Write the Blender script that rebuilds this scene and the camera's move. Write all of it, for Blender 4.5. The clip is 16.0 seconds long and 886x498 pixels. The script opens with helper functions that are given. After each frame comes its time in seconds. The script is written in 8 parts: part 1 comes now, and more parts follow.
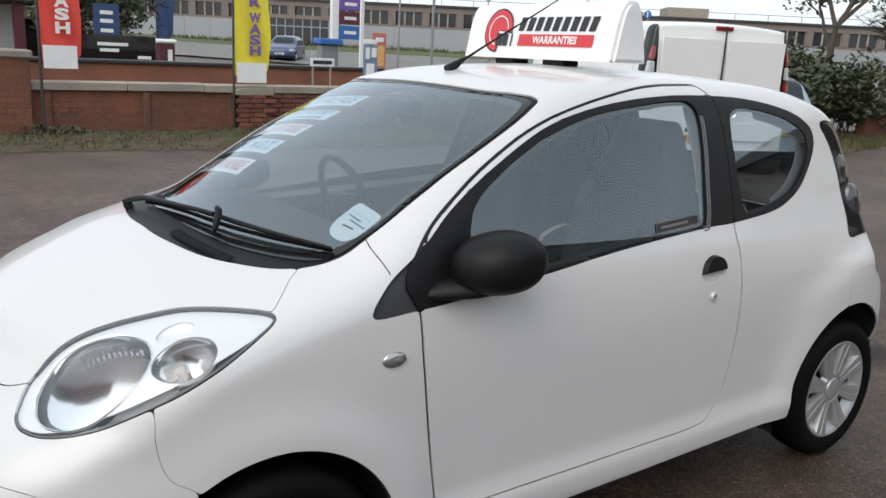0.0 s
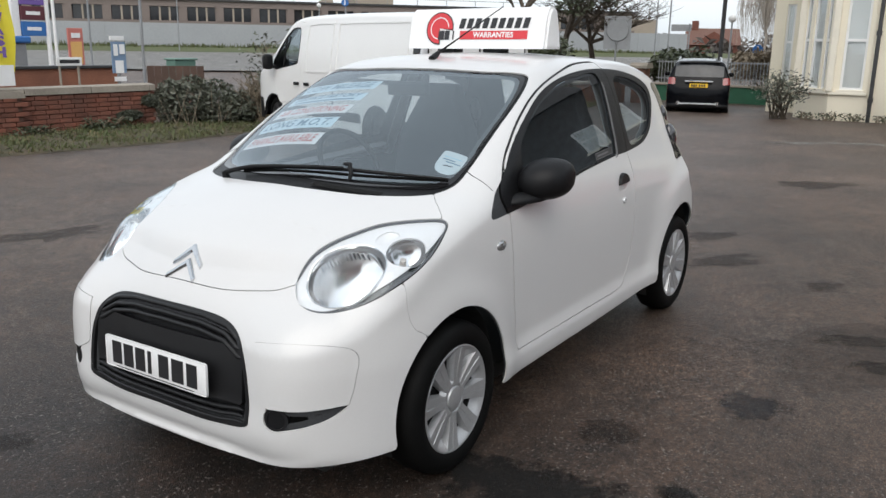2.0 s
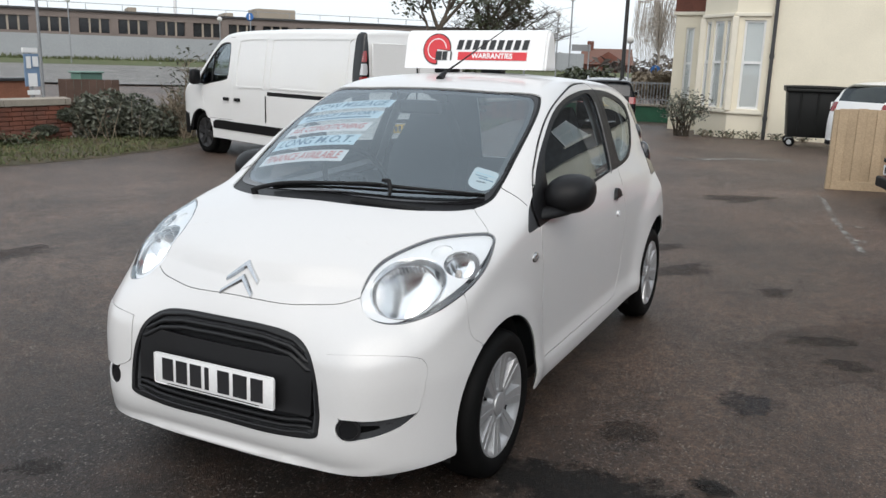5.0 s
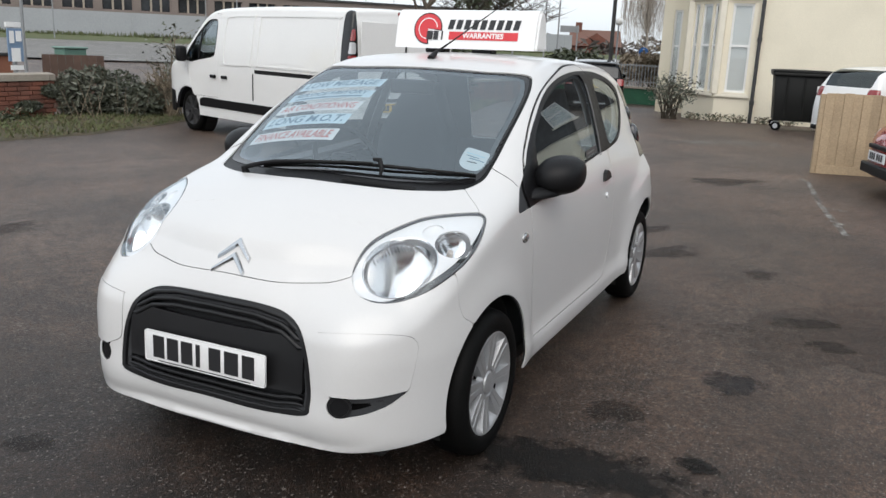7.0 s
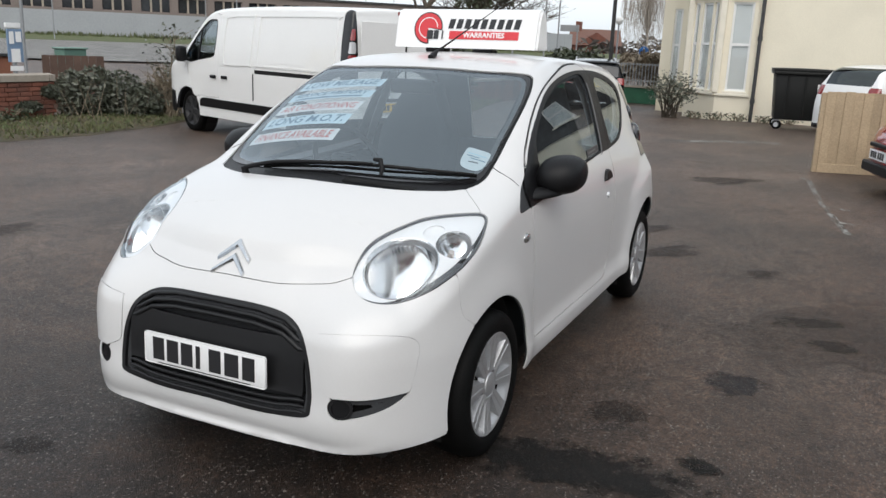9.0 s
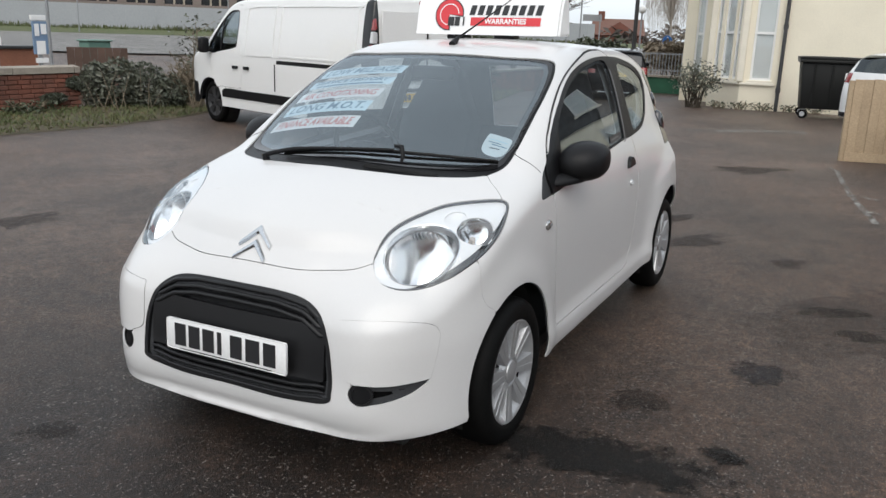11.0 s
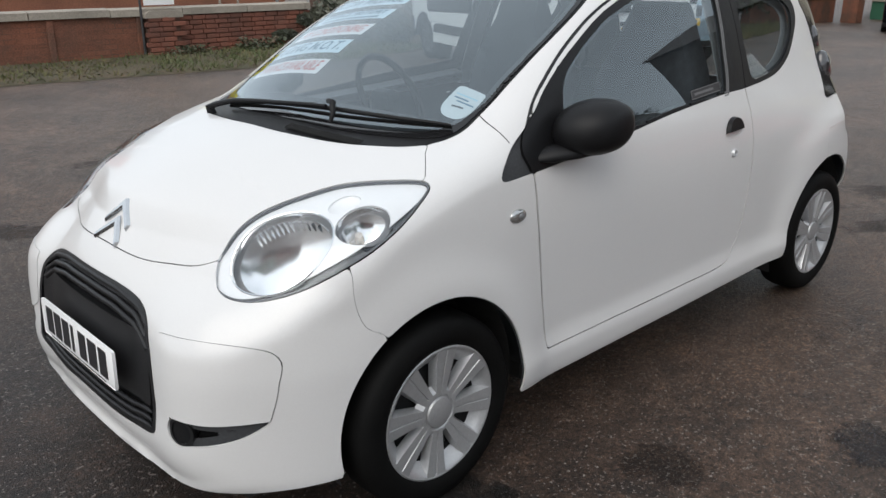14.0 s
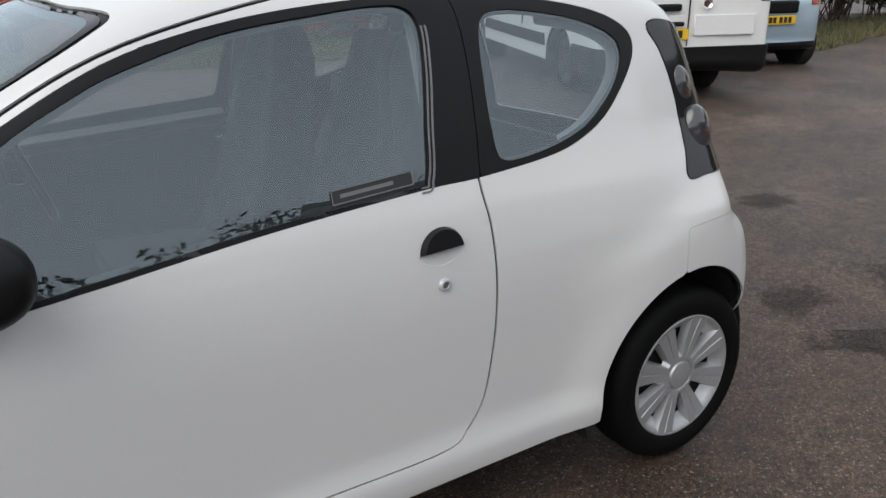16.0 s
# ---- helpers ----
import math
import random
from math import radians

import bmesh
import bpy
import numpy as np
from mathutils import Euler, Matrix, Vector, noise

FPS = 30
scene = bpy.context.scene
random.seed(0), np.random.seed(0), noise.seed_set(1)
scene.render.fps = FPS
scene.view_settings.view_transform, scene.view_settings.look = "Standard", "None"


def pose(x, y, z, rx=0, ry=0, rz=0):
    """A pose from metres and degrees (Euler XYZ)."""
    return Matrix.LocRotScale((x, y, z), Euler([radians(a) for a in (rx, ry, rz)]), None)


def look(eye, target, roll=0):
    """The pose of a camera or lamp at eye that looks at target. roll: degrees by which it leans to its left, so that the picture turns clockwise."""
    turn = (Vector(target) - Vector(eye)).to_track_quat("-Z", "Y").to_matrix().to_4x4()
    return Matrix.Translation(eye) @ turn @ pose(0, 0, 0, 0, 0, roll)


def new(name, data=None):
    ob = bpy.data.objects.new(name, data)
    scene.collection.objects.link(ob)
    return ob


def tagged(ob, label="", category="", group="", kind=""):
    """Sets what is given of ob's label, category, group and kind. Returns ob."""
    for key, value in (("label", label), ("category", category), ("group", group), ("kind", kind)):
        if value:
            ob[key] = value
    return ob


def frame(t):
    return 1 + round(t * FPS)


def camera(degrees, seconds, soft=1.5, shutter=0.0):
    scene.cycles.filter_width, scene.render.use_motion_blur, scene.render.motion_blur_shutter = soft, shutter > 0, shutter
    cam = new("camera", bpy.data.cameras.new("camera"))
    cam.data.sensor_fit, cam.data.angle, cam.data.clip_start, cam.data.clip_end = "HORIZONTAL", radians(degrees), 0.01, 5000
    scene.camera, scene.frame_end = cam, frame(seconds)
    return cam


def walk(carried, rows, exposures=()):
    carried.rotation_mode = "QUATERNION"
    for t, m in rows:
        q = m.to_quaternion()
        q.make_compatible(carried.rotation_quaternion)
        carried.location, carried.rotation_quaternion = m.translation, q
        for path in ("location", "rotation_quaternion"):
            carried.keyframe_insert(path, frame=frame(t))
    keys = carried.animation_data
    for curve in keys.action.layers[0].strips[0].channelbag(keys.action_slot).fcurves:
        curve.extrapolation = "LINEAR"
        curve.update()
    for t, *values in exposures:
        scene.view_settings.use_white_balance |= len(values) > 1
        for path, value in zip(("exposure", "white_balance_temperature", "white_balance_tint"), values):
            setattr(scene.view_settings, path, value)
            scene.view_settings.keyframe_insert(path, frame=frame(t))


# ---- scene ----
cam = camera(56.7, 16.0)
PATH = [
    (0, (-0.667, -2.31, 1.503), (0.466, -0.734, 1.025), 3.0),
    (0.5, (-1.202, -2.269, 1.497), (0.186, -0.923, 0.984), 3.1),
    (1, (-1.626, -2.317, 1.49), (-0.168, -1.049, 0.975), 2.6),
    (1.5, (-2.002, -2.227, 1.48), (-0.467, -1.046, 0.979), 1.7),
    (2, (-2.253, -2.216, 1.491), (-0.635, -1.143, 1.009), 0.9),
    (2.5, (-2.434, -2.207, 1.493), (-0.771, -1.199, 1.025), 1.1),
    (3, (-2.552, -2.041, 1.478), (-0.854, -1.077, 1.044), 1.2),
    (3.5, (-2.599, -1.877, 1.496), (-0.874, -0.965, 1.058), 1.0),
    (4, (-2.61, -1.843, 1.499), (-0.874, -0.952, 1.058), 1.2),
    (6.5, (-2.63, -1.821, 1.496), (-0.874, -0.982, 1.036), 2.2),
    (7, (-2.637, -1.823, 1.497), (-0.885, -0.989, 1.013), 2.4),
    (7.5, (-2.634, -1.831, 1.5), (-0.885, -0.997, 1.007), 2.5),
    (8, (-2.637, -1.827, 1.496), (-0.885, -0.995, 1.005), 2.4),
    (8.5, (-2.63, -1.819, 1.497), (-0.878, -0.986, 1.01), 2.3),
    (11, (-2.611, -1.811, 1.475), (-0.887, -0.932, 0.968), 1.9),
    (11.5, (-2.548, -1.835, 1.468), (-0.891, -0.862, 0.915), 1.2),
    (12, (-2.313, -1.948, 1.462), (-0.786, -0.803, 0.864), -0.0),
    (12.5, (-2.047, -1.996, 1.443), (-0.624, -0.756, 0.782), 0.2),
    (13, (-1.789, -2.024, 1.451), (-0.375, -0.778, 0.784), 0.1),
    (13.5, (-1.544, -2.173, 1.464), (-0.179, -0.875, 0.792), 0.3),
    (14, (-1.324, -2.206, 1.445), (-0.029, -0.834, 0.781), 0.1),
    (14.5, (-0.949, -2.172, 1.488), (0.337, -0.79, 0.829), 0.3),
    (15, (-0.478, -2.26, 1.479), (0.83, -0.892, 0.835), 0.1),
    (15.5, (0.09, -2.213, 1.515), (1.278, -0.778, 0.789), 1.1),
    (16, (0.569, -2.216, 1.502), (1.588, -0.644, 0.803), -0.1),
]
walk(cam, [(t, look(eye, target, roll)) for t, eye, target, roll in PATH], exposures=[(0.0, 0.47), (16.0, 0.47)])

# ---------------------------------------------------------------- world and light
world = bpy.data.worlds.new("sky")
scene.world = world
world.use_nodes = True
wn = world.node_tree
sky = wn.nodes.new("ShaderNodeTexSky")
sky.sky_type = "NISHITA"
sky.sun_disc = False
sky.sun_elevation = radians(43)
sky.sun_rotation = radians(247)
sky.air_density, sky.dust_density, sky.ozone_density = 1.0, 2.2, 1.0
# thin cloud takes most of the blue out of the sky
veil = wn.nodes.new("ShaderNodeHueSaturation")
veil.inputs["Saturation"].default_value = 0.35
wn.links.new(sky.outputs[0], veil.inputs["Color"])
cloud, drift, fluff = wn.nodes.new("ShaderNodeMix"), wn.nodes.new("ShaderNodeTexNoise"), wn.nodes.new("ShaderNodeMapRange")
cloud.data_type = "RGBA"
drift.inputs["Scale"].default_value, drift.inputs["Detail"].default_value = 2.2, 5
fluff.inputs[1].default_value, fluff.inputs[2].default_value, fluff.inputs[3].default_value, fluff.inputs[4].default_value = 0.35, 0.65, 0.66, 0.86
wn.links.new(drift.outputs["Fac"], fluff.inputs[0])
wn.links.new(fluff.outputs[0], cloud.inputs[0])
wn.links.new(veil.outputs[0], cloud.inputs[6])
cloud.inputs[7].default_value = (3.85, 4.2, 4.55, 1)
wn.links.new(cloud.outputs[2], wn.nodes["Background"].inputs[0])
wn.nodes["Background"].inputs[1].default_value = 0.180
lamp = bpy.data.lights.new("sun", "SUN")
lamp.energy, lamp.angle, lamp.color = 1.12, radians(58), (1.0, 0.94, 0.86)
sun = new("sun", lamp)
sun.matrix_world = look((-26, -11, 31), (0, 0, 0))


# ---------------------------------------------------------------- materials
def material(name, color, rough=0.6, metal=0.0, vary=0.12, scale=6.0, fine=60.0, bump=0.0, coat=0.0, second=None, spec=0.5, per_object=0.0):
    """A principled surface with variation at two scales and optional relief."""
    m = bpy.data.materials.new(name)
    m.use_nodes = True
    t = m.node_tree
    p = t.nodes["Principled BSDF"]
    p.inputs["Roughness"].default_value = rough
    p.inputs["Metallic"].default_value = metal
    p.inputs["Coat Weight"].default_value = coat
    p.inputs["Coat Roughness"].default_value = 0.04
    p.inputs["Specular IOR Level"].default_value = spec
    g = t.nodes.new("ShaderNodeNewGeometry")
    big, small = t.nodes.new("ShaderNodeTexNoise"), t.nodes.new("ShaderNodeTexNoise")
    big.inputs["Scale"].default_value, small.inputs["Scale"].default_value = scale, fine
    big.inputs["Detail"].default_value, small.inputs["Detail"].default_value = 5, 3
    for n in (big, small):
        t.links.new(g.outputs["Position"], n.inputs["Vector"])
    ramp = t.nodes.new("ShaderNodeMapRange")
    ramp.inputs[1].default_value, ramp.inputs[2].default_value = 0.3, 0.7
    t.links.new(big.outputs["Fac"], ramp.inputs[0])
    mix = t.nodes.new("ShaderNodeMix")
    mix.data_type = "RGBA"
    c2 = second or tuple(c * (1 - vary) for c in color)
    mix.inputs[6].default_value, mix.inputs[7].default_value = (*color, 1), (*c2, 1)
    t.links.new(ramp.outputs[0], mix.inputs[0])
    mul = t.nodes.new("ShaderNodeMix")
    mul.data_type, mul.blend_type = "RGBA", "MULTIPLY"
    mul.inputs[0].default_value = 1.0
    grain = t.nodes.new("ShaderNodeMapRange")
    grain.inputs[1].default_value, grain.inputs[2].default_value = 0.25, 0.75
    grain.inputs[3].default_value, grain.inputs[4].default_value = 1 - vary, 1 + vary * 0.5
    t.links.new(small.outputs["Fac"], grain.inputs[0])
    t.links.new(mix.outputs[2], mul.inputs[6])
    t.links.new(grain.outputs[0], mul.inputs[7])
    out = mul.outputs[2]
    if per_object:
        info = t.nodes.new("ShaderNodeObjectInfo")
        hsv = t.nodes.new("ShaderNodeHueSaturation")
        mr = t.nodes.new("ShaderNodeMapRange")
        mr.inputs[3].default_value, mr.inputs[4].default_value = 1 - per_object, 1 + per_object
        t.links.new(info.outputs["Random"], mr.inputs[0])
        t.links.new(mr.outputs[0], hsv.inputs["Value"])
        t.links.new(out, hsv.inputs["Color"])
        out = hsv.outputs[0]
    t.links.new(out, p.inputs["Base Color"])
    if bump:
        b = t.nodes.new("ShaderNodeBump")
        b.inputs["Strength"].default_value, b.inputs["Distance"].default_value = 1.0, bump
        t.links.new(small.outputs["Fac"], b.inputs["Height"])
        t.links.new(b.outputs[0], p.inputs["Normal"])
    return m


def glass_material(name, tint, rough=0.0, gloss=0.05):
    """Thin glass: tinted see-through with a Fresnel mirror on top."""
    m = bpy.data.materials.new(name)
    m.use_nodes = True
    t = m.node_tree
    t.nodes.remove(t.nodes["Principled BSDF"])
    tr, gl, mix, lw, pw, fr = (t.nodes.new(k) for k in ("ShaderNodeBsdfTransparent", "ShaderNodeBsdfGlossy", "ShaderNodeMixShader", "ShaderNodeLayerWeight", "ShaderNodeMath", "ShaderNodeMapRange"))
    tr.inputs[0].default_value = (*tint, 1)
    gl.inputs["Roughness"].default_value = rough
    gl.inputs["Color"].default_value = (0.86, 0.95, 1.0, 1)
    lw.inputs[0].default_value = 0.5
    pw.operation, pw.inputs[1].default_value = "POWER", 4.5
    fr.inputs[3].default_value, fr.inputs[4].default_value = gloss, 0.9
    t.links.new(lw.outputs["Facing"], pw.inputs[0])
    t.links.new(pw.outputs[0], fr.inputs[0])
    t.links.new(fr.outputs[0], mix.inputs[0])
    t.links.new(tr.outputs[0], mix.inputs[1])
    t.links.new(gl.outputs[0], mix.inputs[2])
    t.links.new(mix.outputs[0], t.nodes["Material Output"].inputs[0])
    return m


WHITE = material("white_paint", (0.610, 0.604, 0.600), 0.32, 0, 0.02, 3, 200, 0, 0.5)
BLACK_PLASTIC = material("black_plastic", (0.009, 0.009, 0.010), 0.44, 0, 0.2, 20, 400, 0.0004, spec=0.20)
TRIM = material("dark_interior", (0.038, 0.040, 0.044), 0.75, 0, 0.25, 8, 150)
GAP = material("shut_line", (0.01, 0.01, 0.01), 0.9)
RUBBER = material("tyre_rubber", (0.006, 0.006, 0.006), 0.62, 0, 0.3, 12, 200, 0.0006, spec=0.08)
SILVER = material("silver_trim", (0.60, 0.61, 0.63), 0.32, 0.35, 0.06, 10, 90)
CHROME = material("chrome", (0.85, 0.85, 0.86), 0.06, 1.0, 0.02)
SCREEN = glass_material("car_glass", (0.76, 0.81, 0.83), gloss=0.13)
SEAL = material("seal_grey", (0.16, 0.16, 0.165), 0.4)
FRONT_SCREEN = glass_material("windscreen_glass", (0.74, 0.79, 0.81), gloss=0.19)
LENS = glass_material("lamp_lens", (0.94, 0.95, 0.96))


# ---------------------------------------------------------------- mesh helpers
def mesh(name, verts, faces, mat, smooth=True):
    me = bpy.data.meshes.new(name)
    me.from_pydata([tuple(map(float, v)) for v in verts], [], [tuple(map(int, f)) for f in faces])
    me.materials.append(mat)
    if smooth:
        me.shade_smooth()
    me.update()
    return me


def add(name, me, parent=None, label="", m=None):
    ob = new(name, me)
    if parent is not None:
        ob.parent = parent
    if m is not None:
        ob.matrix_basis = m
    return tagged(ob, label) if label else ob


def part(name, bm, mat, parent=None, label="", m=None, smooth=None):
    me = bpy.data.meshes.new(name)
    bm.normal_update()
    bm.to_mesh(me)
    bm.free()
    me.materials.append(mat)
    if smooth is not None:
        me.shade_smooth()
        me.set_sharp_from_angle(angle=radians(smooth))
    return add(name, me, parent, label, m)


GROUPS = {"evergreen_shrub": "evergreen shrubs on the boundary", "weed": "weeds at the wall foot", "garden_hedge": "garden hedges across the yard", "terrace": "terraces across the yard", "flag": "flags by the boundary wall",
          "hedge": "hedges beyond the railings", "road_sign": "road signs", "tree": "trees along the street", "street_lamp": "street lamps", "lamp_post": "lamp posts", "distant_house": "distant houses"}


def thing(name, label, category, m=None, group="", kind=""):
    group = group or GROUPS.get(name, "")
    ob = new(name)
    if m is not None:
        ob.matrix_basis = m
    return tagged(ob, label, category, group, kind)


def box(x0, x1, y0, y1, z0, z1, bevel=0.0, segments=1, bm=None):
    """A box between the bounds, its edges rounded."""
    bm = bm or bmesh.new()
    r = bmesh.ops.create_cube(bm, size=1, matrix=Matrix.Translation(((x0 + x1) / 2, (y0 + y1) / 2, (z0 + z1) / 2)) @ Matrix.Diagonal((x1 - x0, y1 - y0, z1 - z0, 1)))
    if bevel:
        edges = list({e for v in r["verts"] for e in v.link_edges})
        bmesh.ops.bevel(bm, geom=edges, offset=bevel, segments=segments, affect="EDGES", profile=0.5)
    return bm


def tube(points, radius, sides=8, bm=None):
    """A round bar along a line of points; radius may be one number or one for each point."""
    bm = bm or bmesh.new()
    pts = [Vector(p) for p in points]
    rr = radius if isinstance(radius, (list, tuple)) else [radius] * len(pts)
    rings = []
    for i, p in enumerate(pts):
        d = (pts[min(i + 1, len(pts) - 1)] - pts[max(i - 1, 0)]).normalized()
        a = d.orthogonal().normalized() if not rings else (prev - d * prev.dot(d)).normalized()
        prev = a
        b = d.cross(a)
        rings.append([bm.verts.new(p + (a * math.cos(k * math.tau / sides) + b * math.sin(k * math.tau / sides)) * rr[i]) for k in range(sides)])
    for q, r in zip(rings, rings[1:]):
        for k in range(sides):
            bm.faces.new((q[k], q[(k + 1) % sides], r[(k + 1) % sides], r[k]))
    bm.faces.new(rings[0][::-1])
    bm.faces.new(rings[-1])
    return bm


def lathe(profile, sides=32, bm=None):
    """Turns a line of (radius, y) about the y axis."""
    bm = bm or bmesh.new()
    rings = [[bm.verts.new((r * math.cos(k * math.tau / sides), y, r * math.sin(k * math.tau / sides))) for k in range(sides)] for r, y in profile]
    for q, r in zip(rings, rings[1:]):
        for k in range(sides):
            bm.faces.new((q[k], r[k], r[(k + 1) % sides], q[(k + 1) % sides]))
    return bm


def prism(outline, axis, a, b, bevel=0.0, bm=None):
    """A flat outline pushed from a to b along an axis; the outline gives the two other coordinates in order."""
    bm = bm or bmesh.new()
    put = {"x": lambda u, v, w: (w, u, v), "y": lambda u, v, w: (u, w, v), "z": lambda u, v, w: (u, v, w)}[axis]
    lo = [bm.verts.new(put(u, v, a)) for u, v in outline]
    hi = [bm.verts.new(put(u, v, b)) for u, v in outline]
    n = len(outline)
    faces = [bm.faces.new(lo), bm.faces.new(hi)] + [bm.faces.new((lo[i], lo[(i + 1) % n], hi[(i + 1) % n], hi[i])) for i in range(n)]
    bmesh.ops.recalc_face_normals(bm, faces=faces)
    if bevel:
        bmesh.ops.bevel(bm, geom=list(faces[0].edges) + list(faces[1].edges), offset=bevel, segments=2, affect="EDGES", profile=0.5)
    return bm


# ---------------------------------------------------------------- curved shells
def curve(points, n=10, closed=True):
    """A smooth line through the points."""
    p = np.array(points, float)
    out = []
    m = len(p)
    for i in range(m if closed else m - 1):
        a, b, c, d = (p[(i + k) % m] if closed else p[min(max(i + k, 0), m - 1)] for k in (-1, 0, 1, 2))
        for t in np.arange(n) / n:
            out.append(0.5 * (2 * b + (c - a) * t + (2 * a - 5 * b + 4 * c - d) * t * t + (3 * b - a - 3 * c + d) * t ** 3))
    if not closed:
        out.append(p[-1])
    return np.array(out)


def inside(poly, u, v):
    """Signed distance of points to a closed line, negative within it."""
    u, v = np.asarray(u, float), np.asarray(v, float)
    shape = np.broadcast(u, v).shape
    u, v = np.broadcast_to(u, shape).ravel(), np.broadcast_to(v, shape).ravel()
    best = np.full(u.shape, 1e9)
    odd = np.zeros(u.shape, bool)
    for (x0, y0), (x1, y1) in zip(poly, np.roll(poly, -1, 0)):
        dx, dy = x1 - x0, y1 - y0
        t = np.clip(((u - x0) * dx + (v - y0) * dy) / max(dx * dx + dy * dy, 1e-12), 0, 1)
        best = np.minimum(best, (u - x0 - t * dx) ** 2 + (v - y0 - t * dy) ** 2)
        if y0 != y1:
            odd ^= ((y0 > v) != (y1 > v)) & (u < dx * (v - y0) / dy + x0)
    return (np.sqrt(best) * np.where(odd, -1, 1)).reshape(shape)


def near(poly, u, v, far=0.06):
    """The same, worked out only close to the line's bounds."""
    poly = np.asarray(poly)
    out = np.full(u.shape, far)
    lo, hi = poly.min(0) - far, poly.max(0) + far
    k = (u > lo[0]) & (u < hi[0]) & (v > lo[1]) & (v < hi[1])
    out[k] = inside(poly, u[k], v[k])
    return out


def smax(a, b, k):
    h = np.clip(0.5 + 0.5 * (a - b) / k, 0, 1)
    return b + (a - b) * h + k * h * (1 - h)


def bilinear(g, o, step, u, v):
    i, j = (u - o[0]) / step, (v - o[1]) / step
    i, j = np.clip(i, 0, g.shape[0] - 1.001), np.clip(j, 0, g.shape[1] - 1.001)
    a, b = i.astype(int), j.astype(int)
    s, t = i - a, j - b
    return (g[a, b] * (1 - s) + g[a + 1, b] * s) * (1 - t) + (g[a, b + 1] * (1 - s) + g[a + 1, b + 1] * s) * t


def shell(field, lo, hi, step):
    """The surface where field(x, y, z) is nought, as points, triangles and normals."""
    ax = [np.arange(lo[k], hi[k] + step, step) for k in range(3)]
    X, Y, Z = np.meshgrid(*ax, indexing="ij", sparse=True)
    F = np.broadcast_to(field(X, Y, Z), [len(a) for a in ax]).astype(float)
    neg = F < 0
    n = np.array(F.shape)
    acc, cnt = np.zeros((*(n - 1), 3)), np.zeros(tuple(n - 1))
    for axis in range(3):
        for da in (0, 1):
            for db in (0, 1):
                o = [k for k in range(3) if k != axis]
                s0, s1 = [slice(0, -1)] * 3, [slice(0, -1)] * 3
                for k, d in zip(o, (da, db)):
                    s0[k] = s1[k] = slice(d, F.shape[k] - 1 + d)
                s1[axis] = slice(1, None)
                f0, f1 = F[tuple(s0)], F[tuple(s1)]
                c = (f0 < 0) != (f1 < 0)
                t = np.where(c, f0 / np.where(c, f0 - f1, 1), 0)
                acc[..., axis] += np.where(c, t, 0)
                acc[..., o[0]] += c * da
                acc[..., o[1]] += c * db
                cnt += c
    cell = cnt > 0
    ids = np.full(cnt.shape, -1)
    ids[cell] = np.arange(cell.sum())
    where = np.argwhere(cell)
    P = np.array(lo) + step * (where + acc[cell] / cnt[cell][:, None])
    quads = []
    for axis in range(3):
        s0, s1 = [slice(None)] * 3, [slice(None)] * 3
        s0[axis], s1[axis] = slice(0, -1), slice(1, None)
        c = neg[tuple(s0)] != neg[tuple(s1)]
        e = np.argwhere(c)
        o = [k for k in range(3) if k != axis]
        e = e[(e[:, o[0]] > 0) & (e[:, o[1]] > 0) & (e[:, o[0]] < n[o[0]] - 1) & (e[:, o[1]] < n[o[1]] - 1)]
        q = []
        for da, db in ((-1, -1), (0, -1), (0, 0), (-1, 0)):
            w = e.copy()
            w[:, o[0]] += da
            w[:, o[1]] += db
            q.append(ids[tuple(w.T)])
        q = np.array(q).T
        flip = neg[tuple(e.T)] ^ (axis == 1)
        q[~flip] = q[~flip][:, ::-1]
        quads.append(q)
    Q = np.concatenate(quads)
    Q = Q[(Q >= 0).all(1)]

    def sample(p):
        g = np.clip((p - np.array(lo)) / step, 0, n - 1.001)
        i = g.astype(int)
        r = g - i
        v = 0
        for a in (0, 1):
            for b in (0, 1):
                for c in (0, 1):
                    w = (r[:, 0] if a else 1 - r[:, 0]) * (r[:, 1] if b else 1 - r[:, 1]) * (r[:, 2] if c else 1 - r[:, 2])
                    v = v + w * F[i[:, 0] + a, i[:, 1] + b, i[:, 2] + c]
        return v

    for _ in range(3):
        G = np.stack([(sample(P + d) - sample(P - d)) / (2 * step) for d in np.eye(3) * step], 1)
        P = P - G * (sample(P) / np.maximum((G ** 2).sum(1), 0.05))[:, None]
    G = np.stack([(sample(P + d) - sample(P - d)) / (2 * step) for d in np.eye(3) * step], 1)
    N = G / np.maximum(np.linalg.norm(G, axis=1), 1e-6)[:, None]
    T = np.concatenate([Q[:, [0, 1, 2]], Q[:, [0, 2, 3]]])
    return P, T, N


